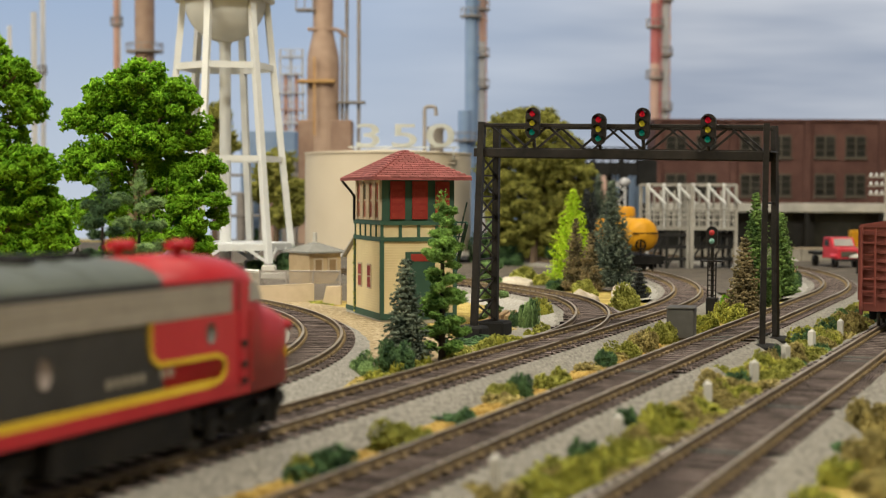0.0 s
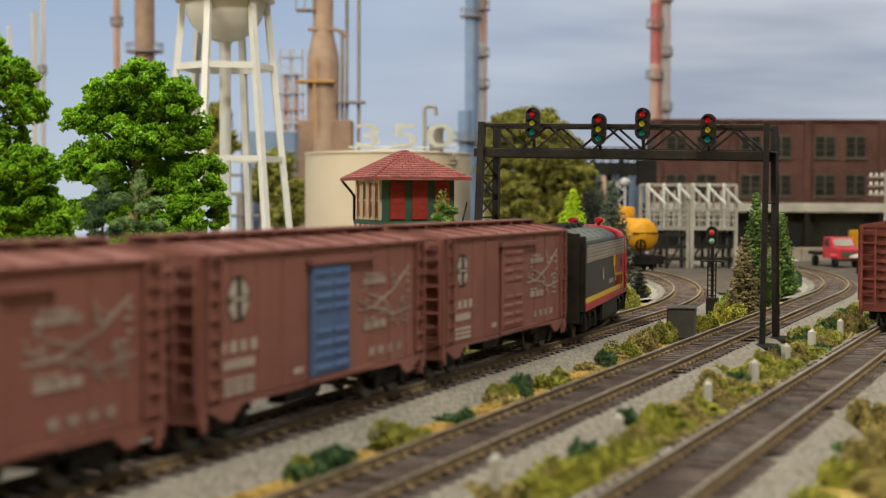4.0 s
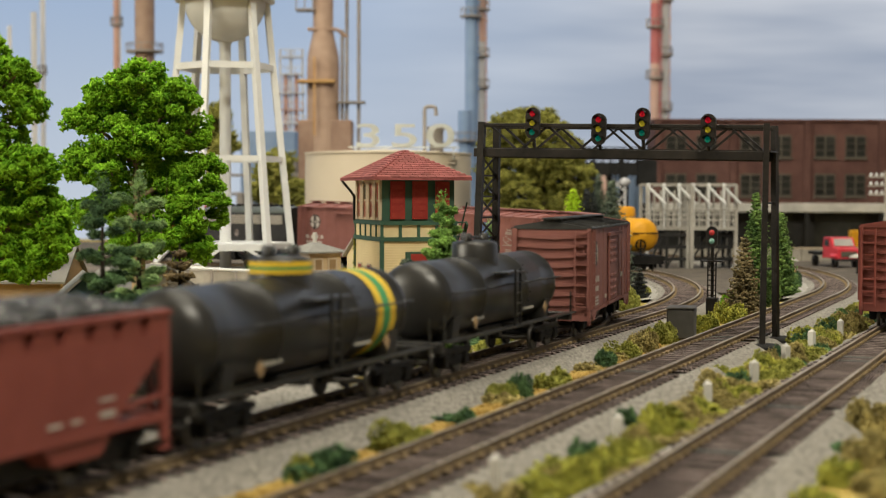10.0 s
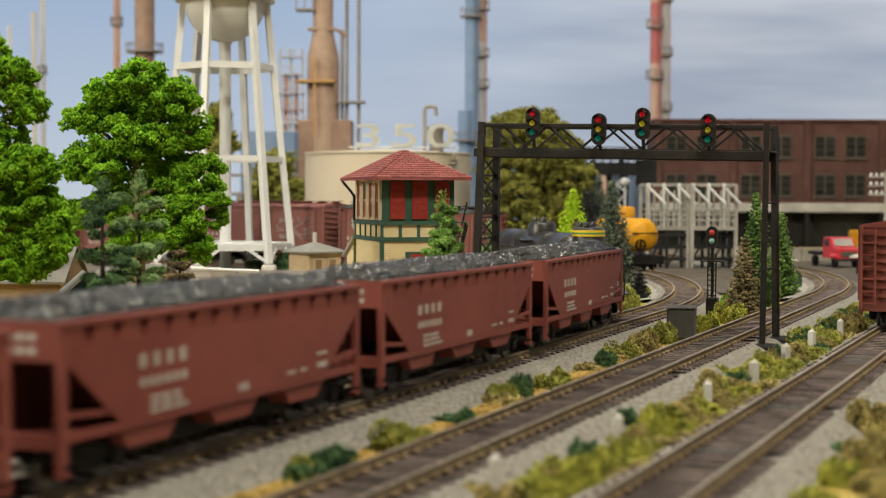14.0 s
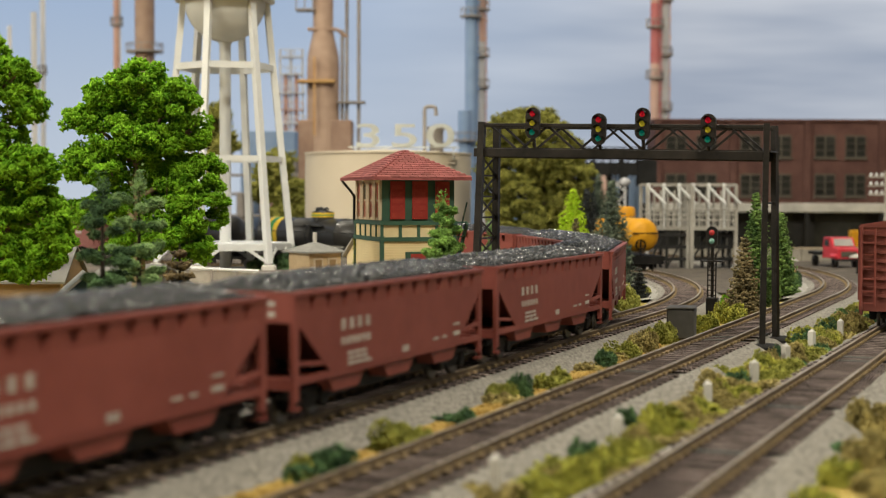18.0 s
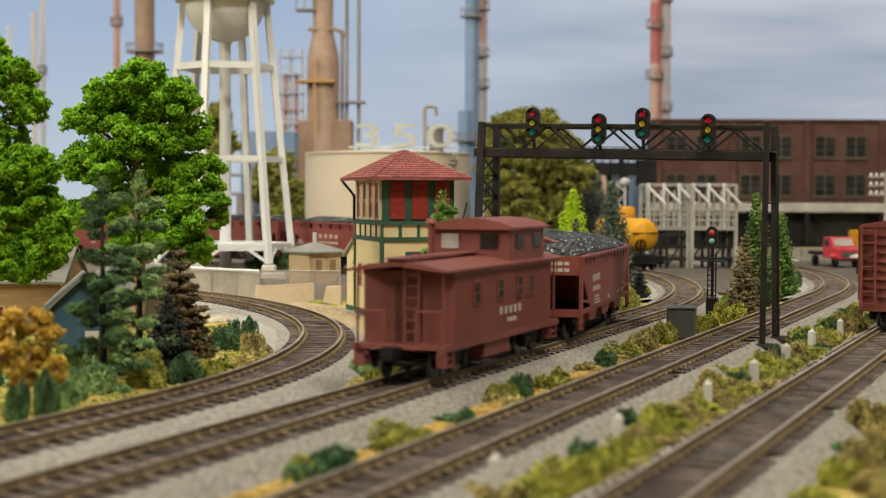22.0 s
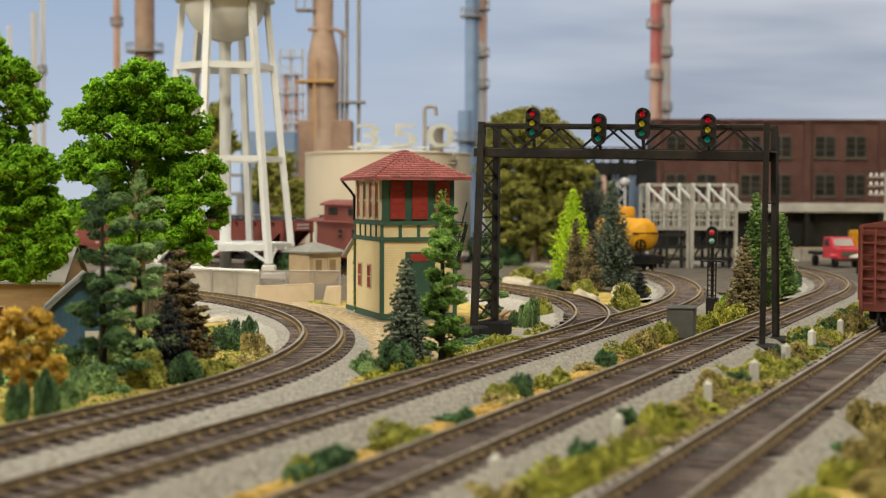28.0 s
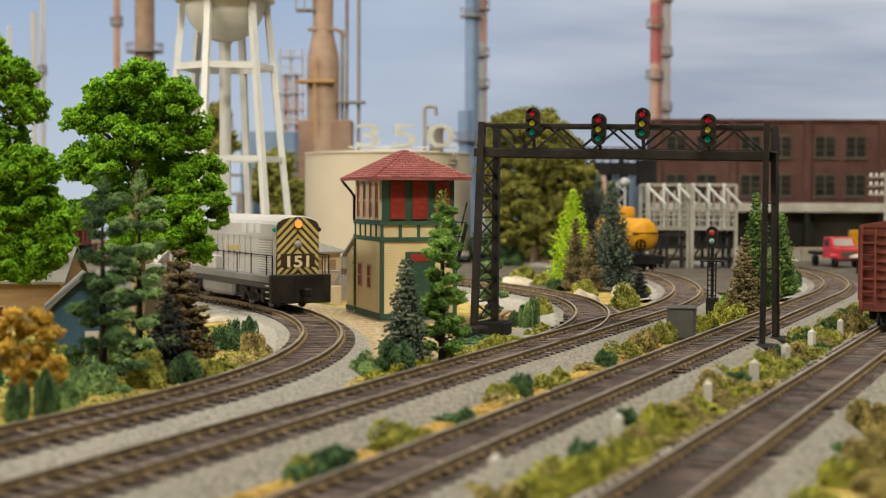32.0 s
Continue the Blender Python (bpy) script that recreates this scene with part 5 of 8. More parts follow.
    plate = G().plate([(X + 0.03, -0.86, 1.98), (X + 0.03, 0.86, 1.98), (X + 0.03, 0.86, 2.62), (X + 0.03, -0.86, 2.62)], (0.02, 0, 0))
    nb = part("number_panel", plate, M_ZEBBRN, car, "dark plate behind the number")
    me = text_mesh("151", 0.74, 0.015, M_CREAM, 0.02)
    me.transform(Matrix.Diagonal((1.3, 1, 1, 1)))
    part("number", me, None, nb, "pale number 151", at(X + 0.075, 0, 2.0, 90))
    lamp = G().spin([(0.2, 0.0), (0.23, 0.12), (0.19, 0.14)], 18, 0, "x", (X, 0, 4.02))
    hl = part("headlamp", lamp, M_PIPE, car)
    part("lamp_lens", G().spin([(0.0, 0.12), (0.19, 0.11)], 18, 0, "x", (X, 0, 4.02)), M_LAMP, hl, "lit warm headlamp")
    part("badge", G().spin([(0.2, 0.0), (0.2, 0.03), (0, 0.035)], 18, 0, "x", (X + 0.035, 0, 3.05)), M_GRILLE, car)
    for s in (-1, 1):
        c = G().spin([(0.1, 0), (0.11, 0.12), (0, 0.12)], 10, 0, "x", (7.3, s * 1.12, 3.75))
        part("class_lamp", c, M_LENSG if s < 0 else M_BLACK, car)
    for x in (7.6, -8.45):
        part("pilot", G().soft(x, x + 0.4, -1.5, 1.5, 0.3, 1.66, 0.05), M_BLACK, car, "black end pilot plate")
    for s in (-1, 1):
        h = G()
        for x in (7.85, 7.1, 5.0, 3.0, 1.0, -1.0, -3.0, -5.2):
            h.rod((x, s * 1.42, 1.6), (x, s * 1.42, 2.55), 0.03, n=5)
        h.rod((7.85, s * 1.42, 2.55), (-5.2, s * 1.42, 2.55), 0.03, n=5)
        for y in (1.22, 1.42):
            h.rod((7.9, s * y, 1.6), (7.9, s * y, 2.55), 0.03, n=5)
        part("handrail", h, M_BLACK, car)
        st = G()
        for i in range(3):
            st.box(7.15, 7.6, s * 1.4 - 0.12, s * 1.4 + 0.12, 0.5 + i * 0.3, 0.55 + i * 0.3)
        part("steps", st, M_WTOWER, car)
        loco_bogie(car, s * 4.8)
        coupler(car, s * 8.3, s)
    part("fuel_tank", G().soft(-2.5, 2.3, -1.4, 1.4, 0.38, 1.1, 0.15), M_DECK, car)
    return car


TRAIN = [
    (110.65, 4.6, diesel()),
    (95.5, 4.6, boxcar("brown-red boxcar with white route map lettering")),
    (81.6, 4.6, boxcar("brown-red boxcar with a bright blue sliding door", door=M_BLUE)),
    (67.7, 4.6, boxcar("brown-red boxcar with oval emblem and route map")),
    (53.85, 4.6, boxcar("brown-red boxcar with black roof and oval emblem", roof=M_ROOFBLK, mapside=False)),
    (39.4, 4.7, tank_car("plain black tank car with a central dome", False)),
    (25.2, 4.7, tank_car("black tank car with yellow and green band", True)),
]
for i in range(6):
    TRAIN.append((10.95 - 14.3 * i, 4.9, hopper("oxide red open hopper car heaped with coal", 11 + i)))
TRAIN.append((-75.0, 3.9, caboose()))
SWITCHER = switcher()


def on_route(P, s, half, back=False, grade=level):
    xa, ya, _ = P(s + half)
    xb, yb, _ = P(s - half)
    h = math.degrees(math.atan2(ya - yb, xa - xb))
    za, zb = grade(s + half), grade(s - half)
    return at((xa + xb) / 2, (ya + yb) / 2, (za + zb) / 2, h + (180 if back else 0), 0, math.degrees(-math.atan2(za - zb, 2 * half)))


def motions():
    for s9, half, car in TRAIN:
        walk(car, [(t / 2, on_route(R_MAIN, 200 + s9 + SPEED * (t / 2 - 9), half, False, main_grade)) for t in range(65)])
    # the switcher waits far round the loop and then rolls in, long hood first
    rows = []
    for t in range(65):
        q = t / 2
        s = SW_S32 + SW_V * (32 - max(q, 22.0))
        rows.append((q, on_route(R_LEFT, s, 4.8, True)))
    walk(SWITCHER, rows)

# ---- signal bridge ----


def signal_head(top, x, y, z, kind, side=-1):
    """A three-lamp colour-light head facing the camera (towards -x)."""
    h = 1.28 if kind == 3 else 0.95
    r = 0.3
    out = [(x, y + r * math.cos(a), z + (h / 2 - r) * (1 if math.sin(a) >= 0 else -1) + r * math.sin(a)) for a in [2 * math.pi * (i + 0.5) / 24 for i in range(24)]]
    hd = part("signal_head", G().plate(out, (0.18, 0, 0)), M_BLACK, top, "black backing plate with lamps")
    zs = [z + 0.38, z, z - 0.38]
    cols = [M_LENSR, M_LENSY, M_LENSG]
    for q, m, n in zip(zs, cols, ("red_lamp", "yellow_lamp", "green_lamp")):
        part(n, G().spin([(0.0, -0.05), (0.09, -0.04), (0.12, 0.0)], 14, 0, "x", (x - 0.02, y, q)), m, hd)
        part("hood", G().spin([(0.17, -0.3), (0.17, 0.0), (0.15, 0.0), (0.15, -0.3)], 12, 0, "x", (x, y, q), radians(10), radians(170)), M_BLACK, hd)


def signal_bridge():
    top = thing("signal_bridge", "black lattice signal bridge spanning two tracks", "signal bridge", at(63.2, -0.75, -0.55, 0, 1.1))
    yl, yr = 5.5, -6.3
    zb, zt = 7.46, 8.86
    xf, xb = -0.95, 0.95
    for x in (xf, xb):
        part("lower_chord", G().soft(x - 0.1, x + 0.1, yr - 0.15, yl + 0.2, zb, zb + 0.36, 0.02), M_BLACK, top)
        part("upper_chord", G().soft(x - 0.1, x + 0.1, yr - 0.1, yl, zt - 0.16, zt, 0.02), M_BLACK, top)
    n = 9
    for x in (xf, xb):
        for i in range(n):
            ya, yb = yl - 0.5 + (yr - yl + 0.6) * i / n, yl - 0.5 + (yr - yl + 0.6) * (i + 1) / n
            a, b = ((x, ya, zt - 0.1), (x, yb, zb + 0.25)) if i % 2 == 0 else ((x, ya, zb + 0.25), (x, yb, zt - 0.1))
            part("brace", G().bar(a, b, 0.09, 0.09), M_BLACK, top)
    for i in range(n + 1):
        y = yl - 0.5 + (yr - yl + 0.6) * i / n
        part("tie_bar", G().bar((xf, y, zb + 0.1), (xb, y, zb + 0.1), 0.1), M_BLACK, top)
    part("walkway", G().box(xf, xb, yr - 0.3, yl, zb + 0.36, zb + 0.4), M_BLACK, top)
    for yc in (yl, yr):
        sp = 0.3 if yc == yl else 0.6
        for x, dx in ((xf, -0.5 if yc == yl else -0.95), (xb, sp)):
            part("post", G().bar((x + dx, yc - (0.12 if yc == yl else 0.34), 0.05), (x, yc - 0.12, zt + 0.05), 0.27 if yc == yl else 0.23), M_BLACK, top)
        m = 8
        for i in range(m):
            z0, z1 = 0.5 + (zb - 0.4) * i / m, 0.5 + (zb - 0.4) * (i + 1) / m
            f0, f1 = 1 - z0 / zt, 1 - z1 / zt
            fx = lambda x, d, f: x + d * f
            a, b = (fx(xf, -0.5, f0), yc - 0.1, z0), (fx(xb, 0.3, f1), yc - 0.1, z1)
            c, d = (fx(xb, 0.3, f0), yc - 0.1, z0), (fx(xf, -0.5, f1), yc - 0.1, z1)
            if yc == yl:
                part("lacing", G().bar(a, b, 0.06), M_BLACK, top)
                part("lacing", G().bar(c, d, 0.06), M_BLACK, top)
            elif i % 3:
                continue
            part("rung", G().bar(a, c, 0.07), M_BLACK, top)
        zf, yf, xa, xc = (0.42, yc, -1.5, 1.35) if yc == yl else (0.36, yc - 0.34, -1.95, 1.35)
        part("footing", G().soft(xa - 0.55, xa + 0.55, yf - 0.65, yf + 0.5, -0.3, zf, 0.1), M_DOCK, top, "dark footing block")
        part("footing", G().soft(xc - 0.55, xc + 0.75, yf - 0.65, yf + 0.5, -0.3, zf, 0.1), M_DOCK, top, "dark footing block")
    for y, z, k in ((3.05, 8.86, 3), (0.25, 8.63, 2), (-1.55, 8.86, 3), (-4.2, 8.63, 2)):
        signal_head(top, xf - 0.45, y, z, 3 if k == 3 else 3)
        part("bracket", G().bar((xf - 0.3, y, z - 0.45), (xf, y, zb + 0.3), 0.12), M_BLACK, top)
    return top


signal_bridge()


def mast_signal():
    top = thing("mast_signal", "black ladder mast signal with red lamp", "signal", at(77.4, -2.3, -0.6))
    part("mast", G().bar((0, 0, 0), (0, 0, 3.7), 0.14), M_BLACK, top)
    la = G()
    for y in (-0.2, 0.2):
        la.bar((-0.2, y, 0), (-0.1, y, 3.2), 0.06)
    for i in range(13):
        la.bar((-0.2 + i * 0.008, -0.2, 0.1 + i * 0.25), (-0.2 + i * 0.008, 0.2, 0.1 + i * 0.25), 0.05)
    part("ladder", la, M_BLACK, top)
    part("base", G().soft(-0.3, 0.3, -0.27, 0.27, 0, 1.0, 0.05), M_BLACK, top, "black relay case base")
    part("bracket_platform", G().box(-0.3, 0.3, -0.55, 0.55, 2.75, 2.82), M_BLACK, top)
    out = [(-0.22, 0.28 * math.cos(a), 4.02 + (0.2 if math.sin(a) >= 0 else -0.25) + 0.28 * math.sin(a)) for a in [2 * math.pi * (i + 0.5) / 24 for i in range(24)]]
    hd = part("signal_head", G().plate(out, (0.16, 0, 0)), M_BLACK, top)
    for z, m, n in ((4.2, M_DIM, "red_lamp"), (3.78, M_PALELENS, "green_lamp")):
        part(n, G().spin([(0.0, -0.05), (0.11, -0.04), (0.14, 0.0)], 14, 0, "x", (-0.24, 0, z)), m, hd)
    return top


mast_signal()


def relay_box():
    top = thing("relay_cabinet", "dark grey trackside relay cabinet", "cabinet", at(65.9, -3.25, -0.6, 8))
    part("case", G().soft(-0.75, 0.75, -0.58, 0.58, 0, 1.25, 0.05), M_CABINET, top)
    part("lid", G().soft(-0.8, 0.8, -0.62, 0.62, 1.25, 1.32, 0.03), M_CABINET, top)


relay_box()

# ---- signal tower ----


def signal_tower():
    ax = math.degrees(math.atan2(0.61, 0.79))
    top = thing("signal_tower", "cream and green two-storey signal tower with red hipped roof", "signal tower", at(68.54, 11.67, -0.65, ax))
    # local x runs along the end wall, local -y along the track side
    LX, LY = 5.2, -3.6
    part("lower_storey", G().box(0, LX, LY, 0, 0.25, 4.0), M_CREAM, top, "cream board lower storey")
    si = G()
    for i in range(28):
        z = 0.45 + i * 0.122
        si.box(-0.012, LX + 0.02, -0.01, 0.012, z, z + 0.085).box(-0.012, 0.01, LY, 0, z, z + 0.085)
    part("siding", si, M_CREAM, top, kind="stuff")
    part("foundation", G().box(-0.02, LX + 1.9, LY, 0.03, -0.35, 0.25), M_CONC, top)
    tr = G().box(-0.06, LX + 0.05, LY - 0.05, 0.06, 0.12, 0.42)
    for x, y in ((0, 0), (LX, 0), (0, LY)):
        tr.box(x - 0.09, x + 0.09, y - 0.09, y + 0.09, 0.2, 4.1)
    tr.box(-0.1, LX + 0.1, LY - 0.1, 0.1, 3.85, 4.05).box(-0.1, LX + 0.1, LY - 0.1, 0.1, 4.62, 4.82)
    for i in range(6):
        tr.box(i * LX / 5 - 0.06, i * LX / 5 + 0.06, -0.02, 0.05, 4.0, 4.7)
    for i in range(5):
        tr.box(-0.05, 0.02, LY * i / 4 - 0.07, LY * i / 4 + 0.07, 4.0, 4.7)
    part("trim", tr, M_DKGREEN, top, "dark green trim boards")
    part("frieze", G().box(0.01, LX - 0.01, LY + 0.01, -0.01, 4.0, 4.7), M_CREAM, top)
    part("upper_storey", G().box(0.02, LX - 0.02, LY + 0.02, -0.02, 4.8, 6.9), M_DKGREEN, top, "dark green glazed upper storey")
    # end wall windows: white mullions
    for i in range(4):
        x = 0.1 + i * 1.2
        w = G().box(x, x + 0.28, -0.02, 0.1, 4.85, 6.78).box(x + 0.87, x + 1.15, -0.02, 0.1, 4.85, 6.78)
        w.box(x + 0.28, x + 0.87, -0.02, 0.06, 4.85, 4.98).box(x + 0.28, x + 0.87, -0.02, 0.06, 6.62, 6.78).box(x + 0.28, x + 0.87, -0.02, 0.04, 5.74, 5.84)
        fr = part("window", w, M_BEIGE, top, "pale framed sash window")
        part("pane", G().box(x + 0.3, x + 0.85, -0.015, 0.01, 4.98, 5.74), M_BRICKRED, fr)
        part("pane", G().box(x + 0.3, x + 0.85, -0.015, 0.01, 5.84, 6.62), M_WINDOW if i == 2 else M_BRICKRED, fr)
    for i, (a, b) in enumerate(((0.4, 1.12), (1.48, 2.24), (2.62, 3.32))):
        w = G().box(-0.05, 0.0, -b, -a, 4.9, 6.7)
        fr = part("shutter", w, M_BRICKRED, top, "red boarded window")
        for k in range(5):
            part("slat", G().box(-0.065, -0.04, -b + 0.1, -a - 0.1, 5.0 + k * 0.33, 5.22 + k * 0.33), M_BRICKRED, fr)
    for x in (2.3, 4.15):
        w = G().box(x - 0.36, x + 0.36, 0.0, 0.06, 1.5, 2.7)
        fr = part("window", w, M_BEIGE, top, "small red sash window")
        for a in (-0.28, 0.03):
            for z in (1.58, 2.14):
                part("pane", G().box(x + a, x + a + 0.25, 0.02, 0.075, z, z + 0.48), M_BRICKRED, fr)
    dr = G().box(-0.07, 0.0, -2.6, -1.15, 0.3, 3.35)
    d = part("door", dr, M_DKGREEN, top, "dark green double door with red light above")
    part("transom", G().box(-0.085, -0.02, -2.35, -1.4, 2.9, 3.25), M_BRICKRED, d)
    # hipped roof with shingle courses
    ex = 0.75
    x0, x1, y0, y1, ze, zp = -ex, LX + ex, LY - 0.62, 0.62, 6.85, 8.2
    xm, ym = LX / 2, LY / 2 + 0.1
    r = G().box(x0, x1, y0, y1, ze - 0.05, ze)
    r.add([(x0, y0, ze), (x1, y0, ze), (x1, y1, ze), (x0, y1, ze), (xm - 0.5, ym, zp), (xm + 0.5, ym, zp)], [(0, 1, 5, 4), (1, 2, 5), (2, 3, 4, 5), (3, 0, 4)])
    roof = part("roof", r, M_SHINGLE, top, "red shingled hipped roof")
    n = 13
    sh = {}
    for j in range(n):
        f0, f1 = j / n, (j + 1) / n
        zz = ze + (zp - ze) * f0
        for face in ("end", "side"):
            if face == "end":
                a0, a1 = x0 + (xm - 0.5 - x0) * f0, x1 + (xm + 0.5 - x1) * f0
                b = y1 + (ym - y1) * f0
                b2 = y1 + (ym - y1) * f1
            else:
                a0, a1 = y0 + (ym - y0) * f0, y1 + (ym - y1) * f0
                b = x0 + (xm - 0.5 - x0) * f0
                b2 = x0 + (xm - 0.5 - x0) * f1
            wd = 0.42
            k = max(1, int((a1 - a0) / wd))
            for i in range(k):
                c0 = a0 + (a1 - a0) * i / k + 0.012
                c1 = a0 + (a1 - a0) * (i + 1) / k - 0.012
                z1 = ze + (zp - ze) * f1
                if face == "end":
                    vs = [(c0, b, zz + 0.07), (c1, b, zz + 0.07), (c1, b2, z1 + 0.04), (c0, b2, z1 + 0.04)]
                    dn = (0, 0, -0.06)
                else:
                    vs = [(b, c1, zz + 0.07), (b, c0, zz + 0.07), (b2, c0, z1 + 0.04), (b2, c1, z1 + 0.04)]
                    dn = (0, 0, -0.06)
                part("shingle", G().plate(vs, dn), M_SHINGLE, roof)
    part("eave_gutter", G().box(x0 - 0.02, x1 + 0.02, y1 - 0.02, y1 + 0.02, ze - 0.1, ze - 0.02).box(x0 - 0.02, x0 + 0.02, y0, y1, ze - 0.1, ze - 0.02), M_SHINGLE, top)
    dp = G().rod((LX - 0.15, ex, ze - 0.1), (LX - 0.15, 0.35, 6.3), 0.07).rod((LX - 0.15, 0.35, 6.3), (LX - 0.15, 0.12, 6.0), 0.07).rod((LX - 0.15, 0.12, 6.0), (LX - 0.15, 0.12, 4.8), 0.07)
    part("downpipe", dp, M_BLACK, top)
    # lean-to
    l = G().plate([(LX, 0.0, 0.25), (LX + 1.9, 0.0, 0.25), (LX + 1.9, 0.0, 2.95), (LX, 0.0, 3.75)], (0, -3.2, 0))
    part("lean_to", l, M_CREAM, top, "cream lean-to against the end")
    part("lean_to_roof", G().plate([(LX - 0.05, 0.2, 3.78), (LX + 2.2, 0.2, 2.85), (LX + 2.2, -3.4, 2.85), (LX - 0.05, -3.4, 3.78)], (0, 0, 0.12)), M_GREYROOF, top)
    part("base_board", G().box(LX, LX + 1.95, -3.2, 0.05, 0.18, 0.42), M_DKGREEN, top)
    # climbing vine
    rng = np.random.default_rng(4)
    P = np.stack([LX - 0.1 + rng.normal(0, 0.04, 130), 0.1 + rng.normal(0, 0.03, 130), rng.uniform(0.2, 3.9, 130)], 1)
    part("vine", crumbs("vine", P, 0.04, F_MOSS, 3), None, top, "sparse yellow climbing vine")
    # outside stair at the far end
    st = G()
    for i in range(12):
        y = LY - 0.1 - 0.0
        st.box(1.2 + i * 0.27, 1.5 + i * 0.27, y - 0.9, y, 4.7 - i * 0.36, 4.76 - i * 0.36)
    for o in (-0.9, 0.0):
        st.bar((1.2, LY - 0.1 + o, 4.7), (4.5, LY - 0.1 + o, 0.4), 0.1, 0.25)
        st.bar((1.2, LY - 0.1 + o, 5.7), (4.5, LY - 0.1 + o, 1.4), 0.06)
    part("stair", st, M_DKGREEN, top, "green outside stair")
    return top


signal_tower()

# ---- oil tank, water tower, refinery ----


def oil_tank():
    c = view(-5.0, 143)
    top = thing("oil_tank", "large cream oil storage tank with standing numerals", "storage tank", at(c.x, c.y, 0.1, TURN))
    R = 7.5
    part("shell", G().spin([(R, 0), (R, 8.95)], 72), M_TANKCR, top)
    part("base_ring", G().spin([(R + 0.25, -0.1), (R + 0.25, 0.3), (R, 0.32)], 72), M_CONC, top)
    part("roof_rim", G().spin([(R, 8.95), (R + 0.1, 8.95), (R + 0.1, 9.07), (R - 0.1, 9.1), (0, 9.5)], 72), M_TANKCR, top)
    for digit, y in (("3", 1.5), ("5", -1.65), ("0", -4.75)):
        me = text_mesh(digit, 3.0, 0.14, M_NUM, 0.02)
        me.transform(Matrix.Diagonal((1.8, 1, 0.95, 1)))
        part("numeral", me, None, top, "silver standing numeral " + digit, at(-6.2, y, 9.5, -90))
    part("numeral_bar", G().rod((-6.2, 3.2, 9.45), (-6.2, -6.4, 9.45), 0.06, n=6), M_NUM, top)
    for y in (2.6, 0.2, -2.9, -5.9):
        part("numeral_foot", G().rod((-6.3, y, 8.4), (-6.3, y, 9.5), 0.05, n=6), M_NUM, top)
    for i in range(24):
        a = radians(232 - i * 2.6)
        x, y = (R + 0.4) * math.cos(a), (R + 0.4) * math.sin(a)
        part("stair_tread", G().box(x - 0.3, x + 0.3, y - 0.3, y + 0.3, 8.8 - i * 0.37, 8.88 - i * 0.37), M_TANKCR, top)
    v = G().rod((-4.0, -3.35, 9.0), (-4.0, -3.35, 12.9), 0.17, n=10).rod((-4.0, -3.35, 12.9), (-4.0, -3.5, 13.1), 0.17, n=10).rod((-4.0, -3.5, 13.1), (-4.0, -4.2, 13.1), 0.17, n=10).rod((-4.0, -4.2, 13.1), (-4.0, -4.35, 12.9), 0.17, n=10).rod((-4.0, -4.35, 12.9), (-4.0, -4.35, 12.3), 0.17, n=10)
    part("vent_stack", v, M_PIPE, top)
    part("vent_drum", G().spin([(0.6, 9.1), (0.6, 11.0), (0.85, 11.1), (0.85, 11.35), (0, 11.4)], 20, 0, "z", (-3.6, -4.4, 0)), M_PIPE, top)


oil_tank()


def water_tower():
    c = view(-14.37, 104)
    Q = 0.794
    top = thing("water_tower", "white water tower on six splayed legs", "water tower", at(c.x, c.y, 0.55, TURN))
    ZT, R0, R1 = 22.0 * Q, 5.7 * Q, 3.45 * Q
    angs = [math.radians(-(14.5 + 60 * i)) for i in range(6)]
    # local x is ahead, local y to the left
    pos = lambda a, z: (math.cos(a) * (R0 + (R1 - R0) * z / ZT), math.sin(a) * (R0 + (R1 - R0) * z / ZT), z)
    for a in angs:
        part("leg", G().bar(pos(a, 0.4), pos(a, ZT), 0.4, 0.4), M_WTOWER, top)
        part("foot", G().soft(pos(a, 0)[0] - 0.45, pos(a, 0)[0] + 0.45, pos(a, 0)[1] - 0.45, pos(a, 0)[1] + 0.45, -0.15, 0.35, 0.08), M_CONC, top)
    for z, w in ((1.45, 0.45), (7.2, 0.4), (13.2, 0.5)):
        for i in range(6):
            part("ring_beam", G().bar(pos(angs[i], z), pos(angs[(i + 1) % 6], z), 0.24, w * 0.85), M_WTOWER, top)
    for i in range(6):
        for p, q in ((pos(angs[i], 0.45), angs[(i + 1) % 6]), (pos(angs[(i + 1) % 6], 0.45), angs[i])):
            w = Vector(pos(q, 1.35))
            mid = Vector(p).lerp(w, 0.3)
            part("knee_brace", G().bar(p, (mid.x, mid.y, 1.35), 0.2), M_WTOWER, top)
    part("lower_deck", G().plate([(pos(a, 1.5)[0], pos(a, 1.5)[1], 1.6) for a in angs], (0, 0, 0.1)), M_WTOWER, top, "white lower deck between the legs")
    part("riser", G().spin([(0.38, 0), (0.38, 14.7), (0.7, 15.3)], 24), M_WTOWER, top, "thick central riser pipe")
    prof = [(0.3, 18.7)] + [(3.35 * math.sin(a), 22.1 - 3.4 * math.cos(a)) for a in [math.pi / 2 * i / 12 for i in range(2, 13)]] + [(3.35, 25.5), (3.5, 25.6), (1.8, 27.2), (0, 28.0)]
    part("bowl", G().spin([(r * Q, z * Q) for r, z in prof], 48), M_WTOWER, top, "round-bottomed white tank")
    part("balcony", G().spin([(3.35 * Q, 22.0 * Q), (4.1 * Q, 22.0 * Q), (4.1 * Q, 22.25 * Q), (3.35 * Q, 22.25 * Q)], 48), M_WTOWER, top)
    part("base_slab", G().soft(-4.7, 4.7, -4.7, 4.7, -0.5, -0.12, 0.05), M_CONC, top, "concrete base slab")


water_tower()


